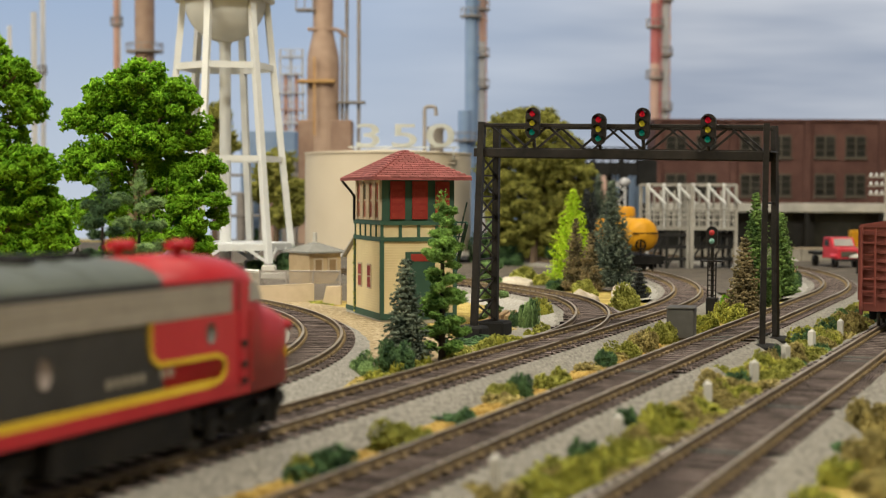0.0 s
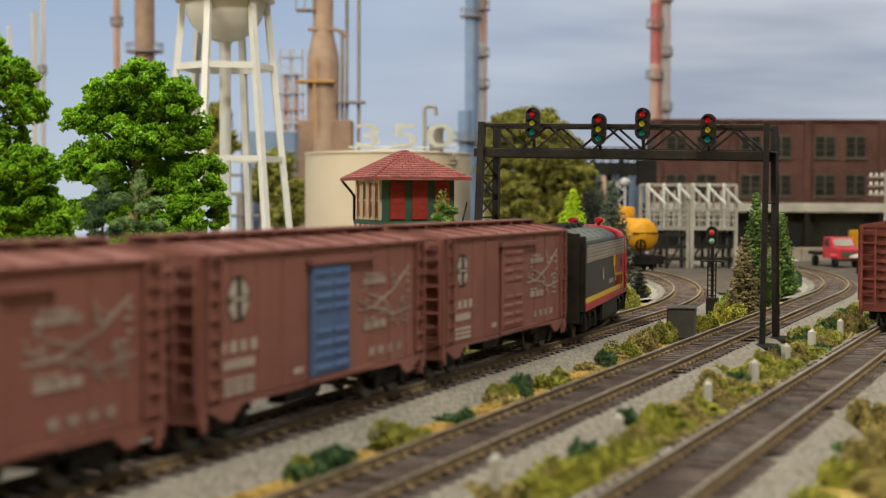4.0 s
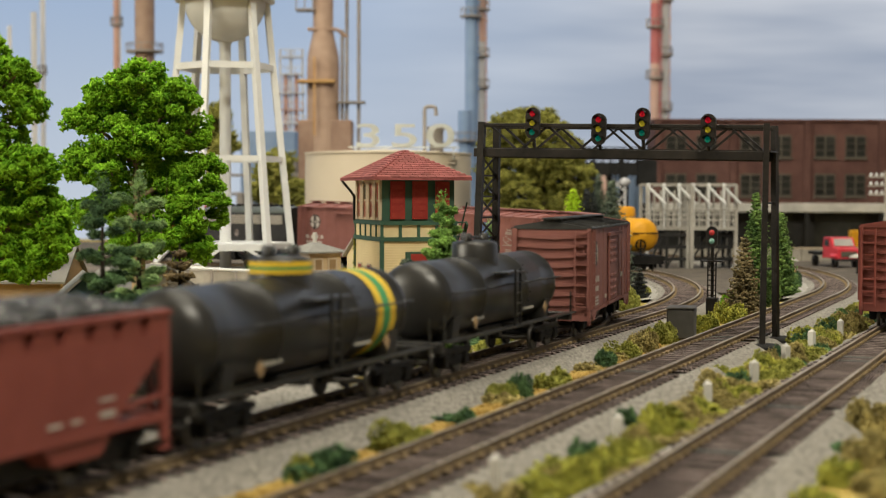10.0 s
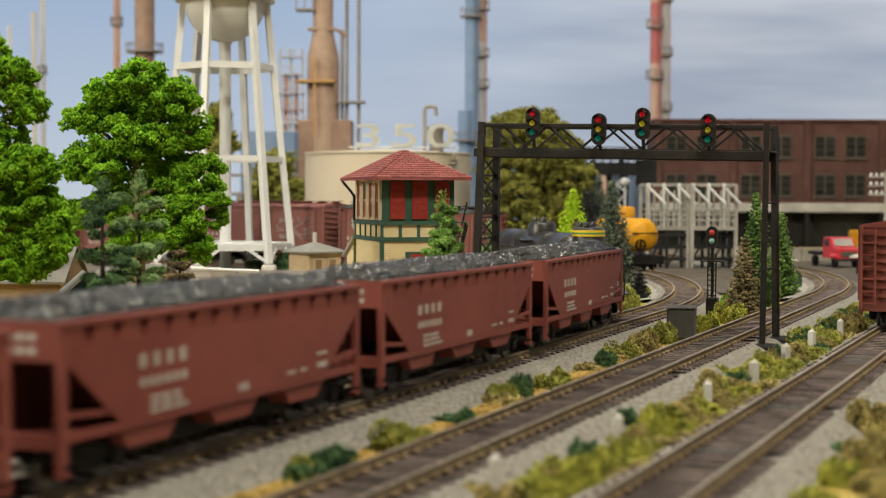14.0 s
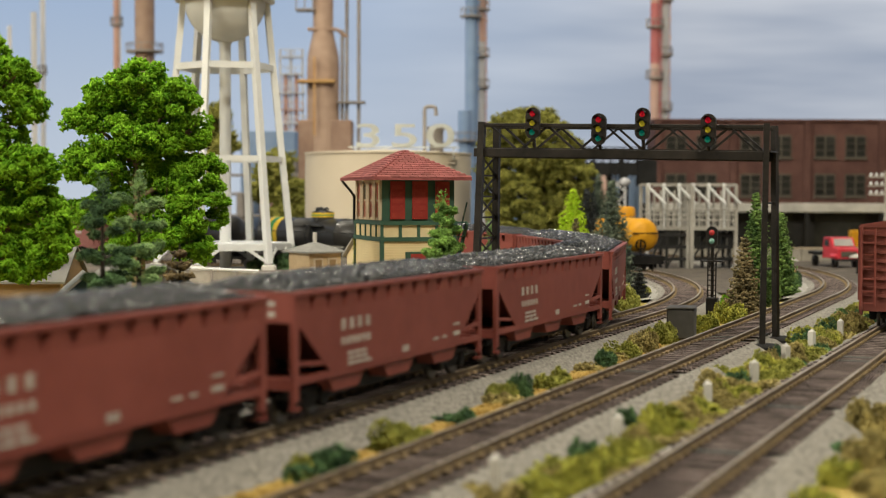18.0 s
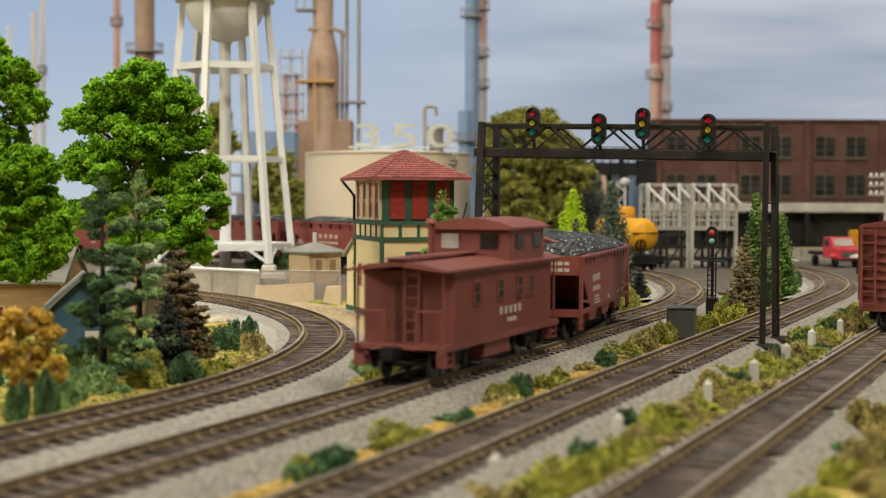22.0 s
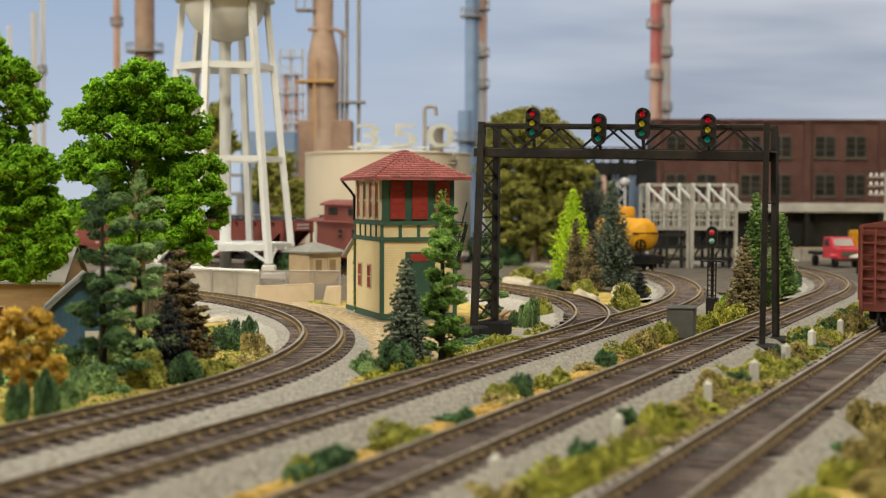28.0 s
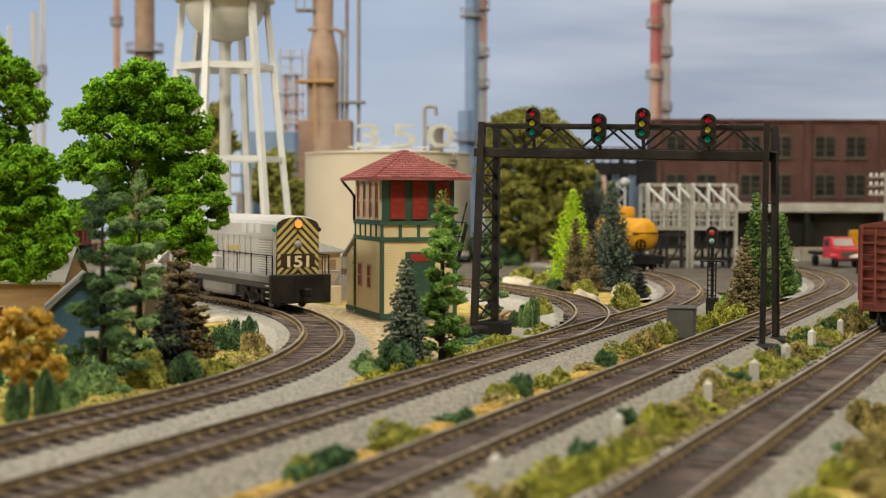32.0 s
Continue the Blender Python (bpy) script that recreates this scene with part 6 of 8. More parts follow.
def stack(u, d, z0, z1, r, mats, label, rings, name="refinery_stack", cage=True):
    c = view(u, d)
    top = thing(name, label, "refinery tower", at(c.x, c.y, -0.7, TURN), "refinery towers")
    n = len(mats)
    for i, m in enumerate(mats):
        part("shaft", G().spin([(r, z0 + (z1 - z0) * i / n), (r, z0 + (z1 - z0) * (i + 1) / n)], 20), m, top)
    for z in rings:
        g = G().spin([(r, z), (r * 1.9, z), (r * 1.9, z + 0.25), (r, z + 0.25)], 20)
        for i in range(10):
            a = 2 * math.pi * i / 10
            g.rod((r * 1.85 * math.cos(a), r * 1.85 * math.sin(a), z), (r * 1.85 * math.cos(a), r * 1.85 * math.sin(a), z + 1.1), 0.06, n=5)
        g.spin([(r * 1.9, z + 1.05), (r * 1.9, z + 1.18)], 20)
        part("gallery", g, M_PIPE, top)
    if cage:
        la = G().rod((-r * 0.4, -r * 1.2, z0), (-r * 0.4, -r * 1.2, z1), 0.1, n=6)
        for i in range(int((z1 - z0) / 2.2)):
            la.box(-r * 0.5, -r * 0.3, -r * 1.5, -r * 0.9, z0 + 2.2 * i, z0 + 2.2 * i + 0.2)
        part("ladder_pipe", la, mats[-1], top)
    return top


M_STBLUE = surf("faded_blue_stack", (0.16, 0.25, 0.42), (0.27, 0.37, 0.55), 0.4, 0.7, 0)
M_STPINK = surf("faded_pink_stack", (0.45, 0.26, 0.21), (0.6, 0.42, 0.36), 0.4, 0.7, 0)
# Paled towards the sky: haze put into the colour.
M_STPALE = surf("haze_pale_stack", (0.5, 0.5, 0.52), (0.64, 0.64, 0.66), 0.4, 0.7, 0)
# Stacks taken for backdrop print, built here as solid shafts.
stack(-37.8, 200, 0, 52, 1.25, [M_STPINK, M_COLUMN, M_STPINK], "pinkish brown refinery stack with galleries", (24, 33), cage=False)
stack(-42.6, 206, 0, 52, 0.42, [M_STPALE, M_STPINK, M_STPALE], "slender pale refinery stack", (28,))
stack(-53.95, 208, 0, 30, 0.35, [M_STPALE], "slender pale refinery stack", (20,))
stack(-53.3, 210, 0, 46, 0.3, [M_STPALE], "slender pale refinery stack", (22,))
stack(-56.6, 206, 0, 28, 0.22, [M_STPALE], "thin grey refinery stack in the haze", ())


def lattice_tower(u, d, h):
    c = view(u, d)
    top = thing("lattice_tower", "pale pink bundle of refinery pipes with galleries", "refinery tower", at(c.x, c.y, -0.7, TURN), "refinery towers")
    rnd = random.Random(8)
    for i, y in enumerate((1.5, 0.75, 0.1, -0.6, -1.4)):
        part("pipe", G().rod((0, y, 0), (0, y, h - 2.5 * (i % 2) - rnd.uniform(0, 1)), (0.16, 0.34, 0.2, 0.28, 0.14)[i], n=10), (M_STPALE, M_STPINK, M_STPALE, M_STPINK, M_STPALE)[i], top)
    z = 8.0
    while z < h - 0.5:
        w = rnd.uniform(1.3, 2.0)
        g = G().box(-0.9, 0.9, -w, w, z, z + 0.16)
        for y in (-w, -w / 3, w / 3, w):
            g.rod((-0.85, y, z), (-0.85, y, z + 1.0), 0.06, n=5)
        g.rod((-0.85, -w, z + 1.0), (-0.85, w, z + 1.0), 0.06, n=5)
        part("gallery", g, rnd.choice([M_STPALE, M_STPINK, M_STPALE]), top)
        z += rnd.uniform(1.5, 2.4)


lattice_tower(-19.6, 204, 25.0)
stack(3.55, 204, 0, 52, 0.75, [M_STBLUE, M_STBLUE], "blue refinery stack with gallery", (29,))
stack(4.75, 205, 0, 52, 0.65, [M_STPALE, M_STPINK], "pale pink refinery stack", (8, 14, 20, 24, 30))
stack(2.7, 203, 0, 17, 0.8, [M_STBLUE], "short blue refinery column", (13,), cage=False)
stack(27.0, 202, 0, 46, 0.6, [M_STPINK, M_STRED, M_STPINK, M_STRED, M_STPINK, M_STRED], "red and pink refinery stack", (21, 27.5))
stack(28.3, 203, 0, 46, 0.6, [M_STPALE, M_STPALE, M_STPINK], "pale pink refinery stack", (17, 24, 31))


def column():
    c = view(-13.1, 172)
    top = thing("distillation_column", "tall brown refinery distillation column with pipes", "refinery tower", at(c.x, c.y, -0.7, TURN), "refinery towers")
    part("vessel", G().spin([(1.75, 0), (1.75, 20.0), (1.7, 21.2), (1.2, 23.4), (1.1, 24.0), (1.1, 42), (0, 42)], 28), M_COLUMN, top)
    part("base_block", G().soft(-1.5, 2.5, -3.2, 2.6, 0, 14.2, 0.1), M_COLUMN, top, "brown equipment block")
    for y, h in ((-2.6, 42), (-3.9, 42), (-2.1, 24)):
        part("pipe", G().rod((-0.5, y, 5), (-0.5, y, h), 0.2, n=10), M_PIPE, top)
    part("cross_pipe", G().rod((-0.9, 1.6, 24.0), (-0.9, -1.6, 24.0), 0.2, n=10).rod((-0.9, -1.6, 24.0), (-0.6, -2.6, 23.2), 0.2, n=10), M_COLUMN, top)
    part("ochre_gallery", G().box(-2.3, 0.5, -1.4, 2.6, 18.2, 18.5).box(-2.2, -1.95, 0.7, 0.88, 12.5, 21), M_OCHRE, top)
    pl = G()
    for z in (26.0, 29.5):
        pl.box(-1.5, 0.5, 0.9, 2.9, z, z + 0.2)
        for y in (1.0, 1.9, 2.8):
            pl.rod((-1.4, y, z), (-1.4, y, z + 1.4), 0.08, n=5)
        pl.rod((-1.4, 1.0, z + 1.4), (-1.4, 2.8, z + 1.4), 0.08, n=5)
    for z in (16.0, 10.0):
        pl.box(-1.5, 0.5, -4.6, -1.6, z, z + 0.25)
    part("service_platform", pl, M_PIPE, top)


column()


def pipe_rack():
    """Low tangle of refinery plant behind the tracks."""
    c = view(-20, 196)
    top = thing("refinery_plant", "blurred bluish refinery plant with pipes and tanks", "refinery", at(c.x, c.y, -0.7, TURN))
    part("blue_store", G().soft(0, 6, -1.6, 5.2, 0, 14.0, 0.1), M_STBLUE, top, "blue store building")
    part("grey_store", G().soft(3, 6, -46, -28, 0, 9.6, 0.1), M_STBLUE, top, "low blue-grey process building")
    for i, (y, h, r) in enumerate(((-33, 9, 0.5), (-35.2, 11.5, 0.35), (-36.6, 8, 0.9), (-38.7, 10.5, 0.4), (-40.2, 9.5, 0.7), (-42.3, 11, 0.3))):
        part("column", G().rod((1, y, 0), (1, y, h), r, n=12), (M_PIPE, M_STPALE, M_COLUMN, M_DOCK, M_STPINK, M_DOCK)[i], top)
    rnd = random.Random(3)
    for i in range(16):
        y = 8 - i * 1.4 + rnd.uniform(-0.4, 0.4)
        h = rnd.uniform(5, 11)
        part("column", G().rod((-1, y, 0), (-1, y, h), rnd.uniform(0.2, 0.6), n=10), rnd.choice([M_STPINK, M_STPALE, M_STBLUE, M_PIPE]), top)
    for z in (3.5, 6.2, 8.5):
        part("rack_pipe", G().rod((-1.5, 9, z), (-1.5, -14, z), 0.18, n=8), M_PIPE, top)


pipe_rack()


def factory():
    c = view(25.0, 186)
    top = thing("brick_factory", "long brown brick factory with concrete band and loading bays", "factory", at(c.x, c.y, -0.7, TURN))
    W = 46.0
    part("dock_wall", G().box(1.6, 8, -W, 0.5, 0, 5.2), M_DOCK, top, "dark recessed loading bay wall")
    part("wall", G().box(0.4, 8, -W, 0, 5.0, 14.9), M_BRICK, top, "brown brick upper wall")
    part("concrete_band", G().soft(-0.4, 6, -W, 0.3, 4.2, 5.3, 0.1), M_CONC, top)
    part("coping", G().box(0.1, 8, -W, 0.2, 14.9, 15.2), M_BRICK, top)
    for i in range(6):
        y = -i * 8.8
        part("pilaster", G().box(0.05, 0.6, y - 0.7, y, 5.3, 14.9), M_BRICK, top)
        part("dock_post", G().box(-0.1, 0.5, y - 0.6, y - 0.2, 0, 4.4), M_DOCK, top)
        part("dock_door", G().box(1.5, 1.7, y - 7.6, y - 1.6, 0, 4.0), M_WINDOW, top, "dark dock door")
    for i in range(5):
        for o in (-1.8, 1.8):
            for z in (6.15, 10.7):
                y = -4.3 - i * 8.8 + o
                fr = part("window", G().box(0.25, 0.5, y - 1.2, y + 1.2, z, z + 2.6), M_FRAME, top, "steel framed factory window")
                for a in (-0.6, 0.6):
                    for b in (0.12, 0.92, 1.72):
                        part("pane", G().box(0.2, 0.42, y + a - 0.5, y + a + 0.5, z + b, z + b + 0.72), M_WINDOW, fr)
                part("sill", G().box(0.1, 0.5, y - 1.35, y + 1.35, z - 0.22, z - 0.02), M_FRAME, fr)


factory()


def yard_wall():
    a, b = view(20.5, 146), view(46, 146)
    top = thing("yard_wall", "low beige concrete wall behind the yard", "wall", Matrix())
    n = 8
    for i in range(n):
        p, q = a.lerp(b, i / n + 0.001), a.lerp(b, (i + 1) / n - 0.001)
        part("panel", G().plate([(p.x, p.y, -0.75), (q.x, q.y, -0.75), (q.x, q.y, 0.55), (p.x, p.y, 0.55)], FW * 0.35), M_DUSTY, top)
    part("coping", G().plate([(a.x - 0.05, a.y - 0.02, 0.55), (b.x - 0.05, b.y - 0.02, 0.55), (b.x + 0.4, b.y + 0.16, 0.55), (a.x + 0.4, a.y + 0.16, 0.55)], (0, 0, 0.1)), M_BEIGE, top)


yard_wall()


def gantry():
    """Dark elevated conveyor behind the olive tree."""
    c = view(17.3, 170)
    top = thing("conveyor_bridge", "dark elevated conveyor bridge on trestle legs", "conveyor", at(c.x, c.y, -0.7, TURN))
    part("deck", G().box(-0.8, 0.8, -5.4, 3.6, 8.3, 9.7), M_DOCK, top, "dark covered belt housing")
    part("drive_house", G().box(-1.0, 1.0, -5.6, -3.6, 7.2, 9.9), M_DOCK, top, "dark drive housing")
    for z in (9.9, 10.7, 11.2):
        part("top_rail", G().box(-0.8, -0.6, -5.4, 3.6, z, z + 0.14), M_DOCK, top)
    for i in range(10):
        y = 3.4 - i * 0.9
        part("brace", G().bar((-0.8, y, 8.0), (-0.8, y - 0.9, 11.2), 0.16), M_DOCK, top)
    for y in (2.4, -0.6, -2.4, -4.8):
        part("leg", G().bar((0, y, 0), (0, y, 8.4), 0.5), M_DOCK, top)
    for i in range(4):
        for s in (-1, 1):
            part("leg_brace", G().bar((0, -1.5 - s * 0.9, 0.4 + i * 2), (0, -1.5 + s * 0.9, 2.4 + i * 2), 0.18), M_STPALE, top)
    part("yard_lamp", G().rod((-2, -2.1, 0), (-2, -2.1, 7.2), 0.12, n=8).spin([(0.0, 7.1), (0.5, 7.3), (0.6, 7.7), (0.3, 8.0), (0, 8.05)], 14, 0, "z", (-2, -2.1, 0)), M_STPALE, top, "pale lamp on a post")


gantry()


def loading_rack():
    c = view(20.3, 131)
    top = thing("loading_rack", "pale grey tank car loading rack with swing pipes", "loading rack", at(c.x, c.y, -0.7, TURN + 8))
    Z0, Z1 = 3.45, 7.05
    for y0, y1, x0 in ((3.7, 0.25, 0.0), (0.05, -3.7, -0.5)):
        m = 4
        for i in range(m):
            y = y0 + (y1 - y0) * i / (m - 1)
            for x in (x0 - 1.0, x0 + 1.0):
                part("post", G().bar((x, y, 0 if i in (0, 3) else Z0), (x, y, Z1 - (0.0 if i in (0, 3) else 0.5)), 0.26 if i in (0, 3) else 0.16), M_RACK, top)
            part("cross_beam", G().bar((x0 - 1.0, y, Z1 - 0.1), (x0 + 1.0, y, Z1 - 0.1), 0.15), M_RACK, top)
        for x in (x0 - 1.0, x0 + 1.0):
            part("top_beam", G().bar((x, y0, Z1), (x, y1, Z1), 0.16, 0.18), M_RACK, top)
            part("deck_beam", G().bar((x, y0, Z0), (x, y1, Z0), 0.2, 0.32), M_RACK, top)
            for z in (Z0 + 0.65, Z0 + 1.1, Z0 + 1.55):
                part("hand_rail", G().rod((x - 0.1, y0, z), (x - 0.1, y1, z), 0.06, n=5), M_RACK, top)
        n = 13
        for i in range(n + 1):
            y = y0 + (y1 - y0) * i / n
            part("picket", G().rod((x0 - 1.1, y, Z0), (x0 - 1.1, y, Z0 + 1.6), 0.045, n=5), M_RACK, top)
        part("deck", G().box(x0 - 1.1, x0 + 1.1, y1, y0, Z0 + 0.05, Z0 + 0.14), M_RACK, top)
        for i in range(3):
            y = y0 - 0.5 - i * 1.3
            part("swing_pipe", G().rod((x0 - 1.0, y + 0.4, Z1 - 0.2), (x0 - 1.5, y - 0.9, Z1 - 1.6), 0.12, n=8).rod((x0 - 1.0, y + 0.4, Z0), (x0 - 1.0, y + 0.4, Z1 + 0.1), 0.13, n=8), M_WTOWER, top, "white swing pipe")
            part("valve_body", G().spin([(0.13, Z1 - 0.3), (0.17, Z1 - 0.2), (0.17, Z1 + 0.05), (0, Z1 + 0.12)], 10, 0, "z", (x0 - 1.0, y + 0.4, 0)), M_WTOWER, top)
    for i in range(5):
        y = 3.8 - i * 1.8
        for x in (-0.9, 0.9):
            part("trestle_post", G().bar((x, y, 0), (x, y, Z0 - 0.1), 0.22), M_DOCK, top)
        if i < 4:
            part("trestle_brace", G().bar((-0.95, y, 0.2), (-0.95, y - 1.8, Z0 - 0.2), 0.14), M_DOCK, top)
    for z in (0.9, 1.9, 2.9):
        part("trestle_girt", G().bar((-1.0, 3.9, z), (-1.0, -3.6, z), 0.16, 0.3), M_DOCK, top)


loading_rack()


def yellow_tank_car():
    c = view(13.86, 121)
    top = thing("yellow_tank_car", "orange-yellow tank car standing end-on", "tank car", at(c.x, c.y, -0.22, TURN + 12))
    prof = [(0, -5), (0.8, -4.9), (1.15, -4.65), (1.27, -4.3), (1.27, 4.3), (1.15, 4.65), (0.8, 4.9), (0, 5)]
    part("tank", G().spin(prof, 32, 0, "x", (0, 0, 2.7)), M_ORANGE, top)
    part("dome", G().spin([(0.9, 4.0), (0.9, 4.6), (0.7, 4.8), (0, 4.85)], 20), M_ORANGE, top)
    part("frame", G().box(-5.2, 5.2, -1.4, 1.4, 0.8, 1.2), M_IRON, top)
    part("end_seam", G().bar((-4.93, -1.0, 2.85), (-4.93, 1.0, 2.85), 0.1, 0.09), M_IRON, top)
    part("brake_wheel", G().spin([(0.42, -5.25), (0.42, -5.15), (0.3, -5.15), (0.3, -5.25)], 16, 0, "x", (0, 0.4, 2.0)).bar((-5.2, 0.4, 1.0), (-5.2, 0.4, 2.3), 0.12), M_IRON, top)
    part("end_platform", G().box(-5.6, -4.6, -1.3, 1.3, 0.6, 1.2), M_IRON, top)
    for s in (-1, 1):
        bogie(top, s * 3.4)


yellow_tank_car()


def standing_boxcar():
    x, y, h = R_C(200 + 73.2)
    car = boxcar("brown-red boxcar standing on the front track", mapside=False, paint=M_CABRED, door=M_CABRED, roof=M_CABRED)
    car.matrix_basis = at(x, y, 0, math.degrees(h))
    wheel = G().spin([(0.42, 0.0), (0.42, 0.06), (0.34, 0.06), (0.34, 0.0)], 20, 0, "x", (-6.34, -0.55, 2.3))
    for a in (0, 60, 120):
        c, s = 0.38 * math.cos(radians(a)), 0.38 * math.sin(radians(a))
        wheel.bar((-6.34, -0.55 - c, 2.3 - s), (-6.34, -0.55 + c, 2.3 + s), 0.05)
    part("brake_wheel", wheel, M_HOPRED, car)
    ladder(car, "end_ladder", -6.38, 1.12, 1.0, 4.0, 0.56, M_HOPRED, "y", 7)
    return car


standing_boxcar()


def truck():
    c = view(33.5, 134)
    top = thing("pickup_truck", "red flatbed truck parked before the factory", "truck", at(c.x, c.y, -0.6, TURN + 9))
    part("cab", shell(G(), [[(-2.6, y, 0.8), (-2.6, y, 1.6), (-1.6, y, 1.75), (-1.1, y, 2.5), (0.4, y, 2.55), (0.6, y, 0.8)] for y in (-1.0, 1.0)]), M_TRUCK, top)
    part("side_window", G().box(-0.75, 0.2, -1.03, 1.03, 1.8, 2.35), M_WINDOW, top)
    part("windscreen", G().plate([(-1.58, -0.85, 1.82), (-1.58, 0.85, 1.82), (-1.17, 0.8, 2.42), (-1.17, -0.8, 2.42)], (-0.05, 0, 0.02)), M_GREYROOF, top)
    part("grille", G().box(-2.68, -2.58, -0.7, 0.7, 0.95, 1.4), M_FRAME, top)
    for y in (-0.95, 0.95):
        part("fender", G().soft(-2.5, -1.1, y - 0.2, y + 0.2, 0.75, 1.2, 0.15), M_TRUCK, top)
    part("bumper", G().box(-2.85, -2.7, -1.1, 1.1, 0.6, 0.8), M_DOCK, top)
    part("flatbed", G().soft(0.6, 3.6, -1.1, 1.1, 1.0, 1.25, 0.05), M_DOCK, top)
    for x in (-1.8, 2.4):
        for y in (-0.9, 0.9):
            w = G().spin([(0.2, -0.15), (0.48, -0.14), (0.48, 0.14), (0.2, 0.15)], 18, 0, "x", (0, 0, 0))
            w.v = [(p[1] + x, p[0] + y, p[2] + 0.48) for p in w.v]
            part("tyre", w, M_BLACK, top)


truck()


def yellow_yard_object():
    # Only a strip of yellow is known; the loader form is made up.
    c = view(39.5, 150)
    top = thing("yellow_yard_object", "unidentified yellow object behind the boxcar, shaped as a small loader", "loader", at(c.x, c.y, -0.58, TURN))
    part("body", G().soft(-1.2, 1.2, -0.9, 0.9, 0.5, 1.5, 0.08), M_ORANGE, top)
    part("cab", G().soft(-0.5, 0.7, -0.7, 0.7, 1.5, 2.8, 0.08), M_ORANGE, top)
    for x in (-0.8, 0.8):
        for y in (-0.85, 0.85):
            w = G().spin([(0.15, -0.14), (0.5, -0.13), (0.5, 0.13), (0.15, 0.14)], 16, 0, "x", (0, 0, 0))
            w.v = [(p[1] + x, p[0] + y, p[2] + 0.5) for p in w.v]
            part("tyre", w, M_BLACK, top)


yellow_yard_object()


def telegraph_pole():
    c = view(40.2, 143)
    top = thing("telegraph_pole", "grey pole with rows of glass insulators", "utility pole", at(c.x, c.y, -0.7, TURN))
    part("pole", G().rod((0, 0, 0), (0, 0, 8.4), 0.2, 0.14), M_RACK, top)
    for z in (6.2, 7.0, 7.8):
        arm = part("crossarm", G().box(-0.1, 0.1, -1.6, 1.6, z, z + 0.16), M_RACK, top)
        for y in (-1.4, -0.9, -0.4, 0.4, 0.9, 1.4):
            part("insulator", G().spin([(0.12, z + 0.16), (0.14, z + 0.35), (0.06, z + 0.45), (0, z + 0.46)], 8, 0, "z", (0, y, 0)), M_WTOWER, arm)


telegraph_pole()


def figurine():
    """A painted scale figure, one plain moulded shape."""
    c = view(23.0, 105)
    g = G()
    for o in (-0.14, 0.14):
        g.rod((0, o, 0), (0, o * 0.8, 0.85), 0.13, 0.16, 8, 0)
    g.spin([(0.2, 0.8), (0.27, 1.0), (0.24, 1.2), (0.3, 1.4), (0.12, 1.5), (0.1, 1.55)], 12, 0)
    g.spin([(0.0, 1.52), (0.12, 1.56), (0.15, 1.68), (0.14, 1.76)], 12, 1)
    g.spin([(0.22, 1.74), (0.16, 1.78), (0.13, 1.88), (0, 1.92)], 12, 2)
    g.rod((0, -0.3, 1.35), (-0.25, -0.45, 1.0), 0.09, 0.08, 7, 0).rod((0, 0.3, 1.35), (-0.05, 0.36, 0.85), 0.09, 0.08, 7, 0)
    g.soft(-0.5, -0.2, -0.62, -0.3, 0.7, 1.05, 0.05, 3)
    solid("figurine", g, [M_NAVY, M_TAN, M_WTOWER, M_OCHRE], "painted scale figure in dark blue with pale cap", "figurine", at(c.x, c.y, -0.6, TURN))


figurine()


def dish_post(u, d):
    # Unidentified object: a pale dish on a dark post, lamp form made up.
    c = view(u, d)
    top = thing("dish_post", "low pale dish on a dark post, not identified", "lamp", at(c.x, c.y, -0.6, TURN), "yard lamps")
    part("post", G().rod((0, 0, 0), (0, 0, 1.3), 0.16, 0.12, 8), M_BLACK, top)
    part("shade", G().spin([(0.0, 1.28), (0.75, 1.25), (0.72, 1.33), (0.3, 1.52), (0, 1.55)], 20), M_RACK, top, "pale dish top")


dish_post(32.2, 122)
dish_post(25.3, 115)

# ---- yard behind the loop: fence, wall, shed ----


def fence():
    top = thing("yard_fence", "grey panel fence with pale pipe rail and wire mesh", "fence", Matrix())
    p, q, r = view(-18.5, 96.5), view(-10.55, 90.6), view(-5.9, 90.2)
    for i in range(5):
        a, b = p.lerp(q, i / 5 + 0.005), p.lerp(q, (i + 1) / 5 - 0.005)
        part("panel", G().plate([(a.x, a.y, -0.75), (b.x, b.y, -0.75), (b.x, b.y, 0.88), (a.x, a.y, 0.88)], (0.04, 0.1, 0)), M_DUSTY, top, "dusty grey panel")
        part("post", G().rod((a.x - 0.03, a.y - 0.08, -0.75), (a.x - 0.03, a.y - 0.08, 1.0), 0.08, n=8), M_PIPE, top)
    part("top_rail", G().rod((p.x, p.y, 1.0), (q.x, q.y, 1.0), 0.09, n=8), M_WTOWER, top, "pale pipe rail")
    for i in range(4):
        a = q.lerp(r, i / 3)
        part("post", G().rod((a.x, a.y, -0.75), (a.x, a.y, 1.08), 0.06, n=8), M_PIPE, top)
    part("mesh_rail", G().rod((q.x, q.y, 1.02), (r.x, r.y, 1.02), 0.045, n=6), M_PIPE, top)
    w = G()
    for i in range(47):
        a = q.lerp(r, i / 46)
        b = q.lerp(r, min(1, (i + 8) / 46))
        w.bar((a.x, a.y, -0.7), (b.x, b.y, 1.0), 0.022).bar((b.x, b.y, -0.7), (a.x, a.y, 1.0), 0.022)
    part("wire_mesh", w, M_PIPE, top, "fine grey wire mesh", kind="stuff")


fence()


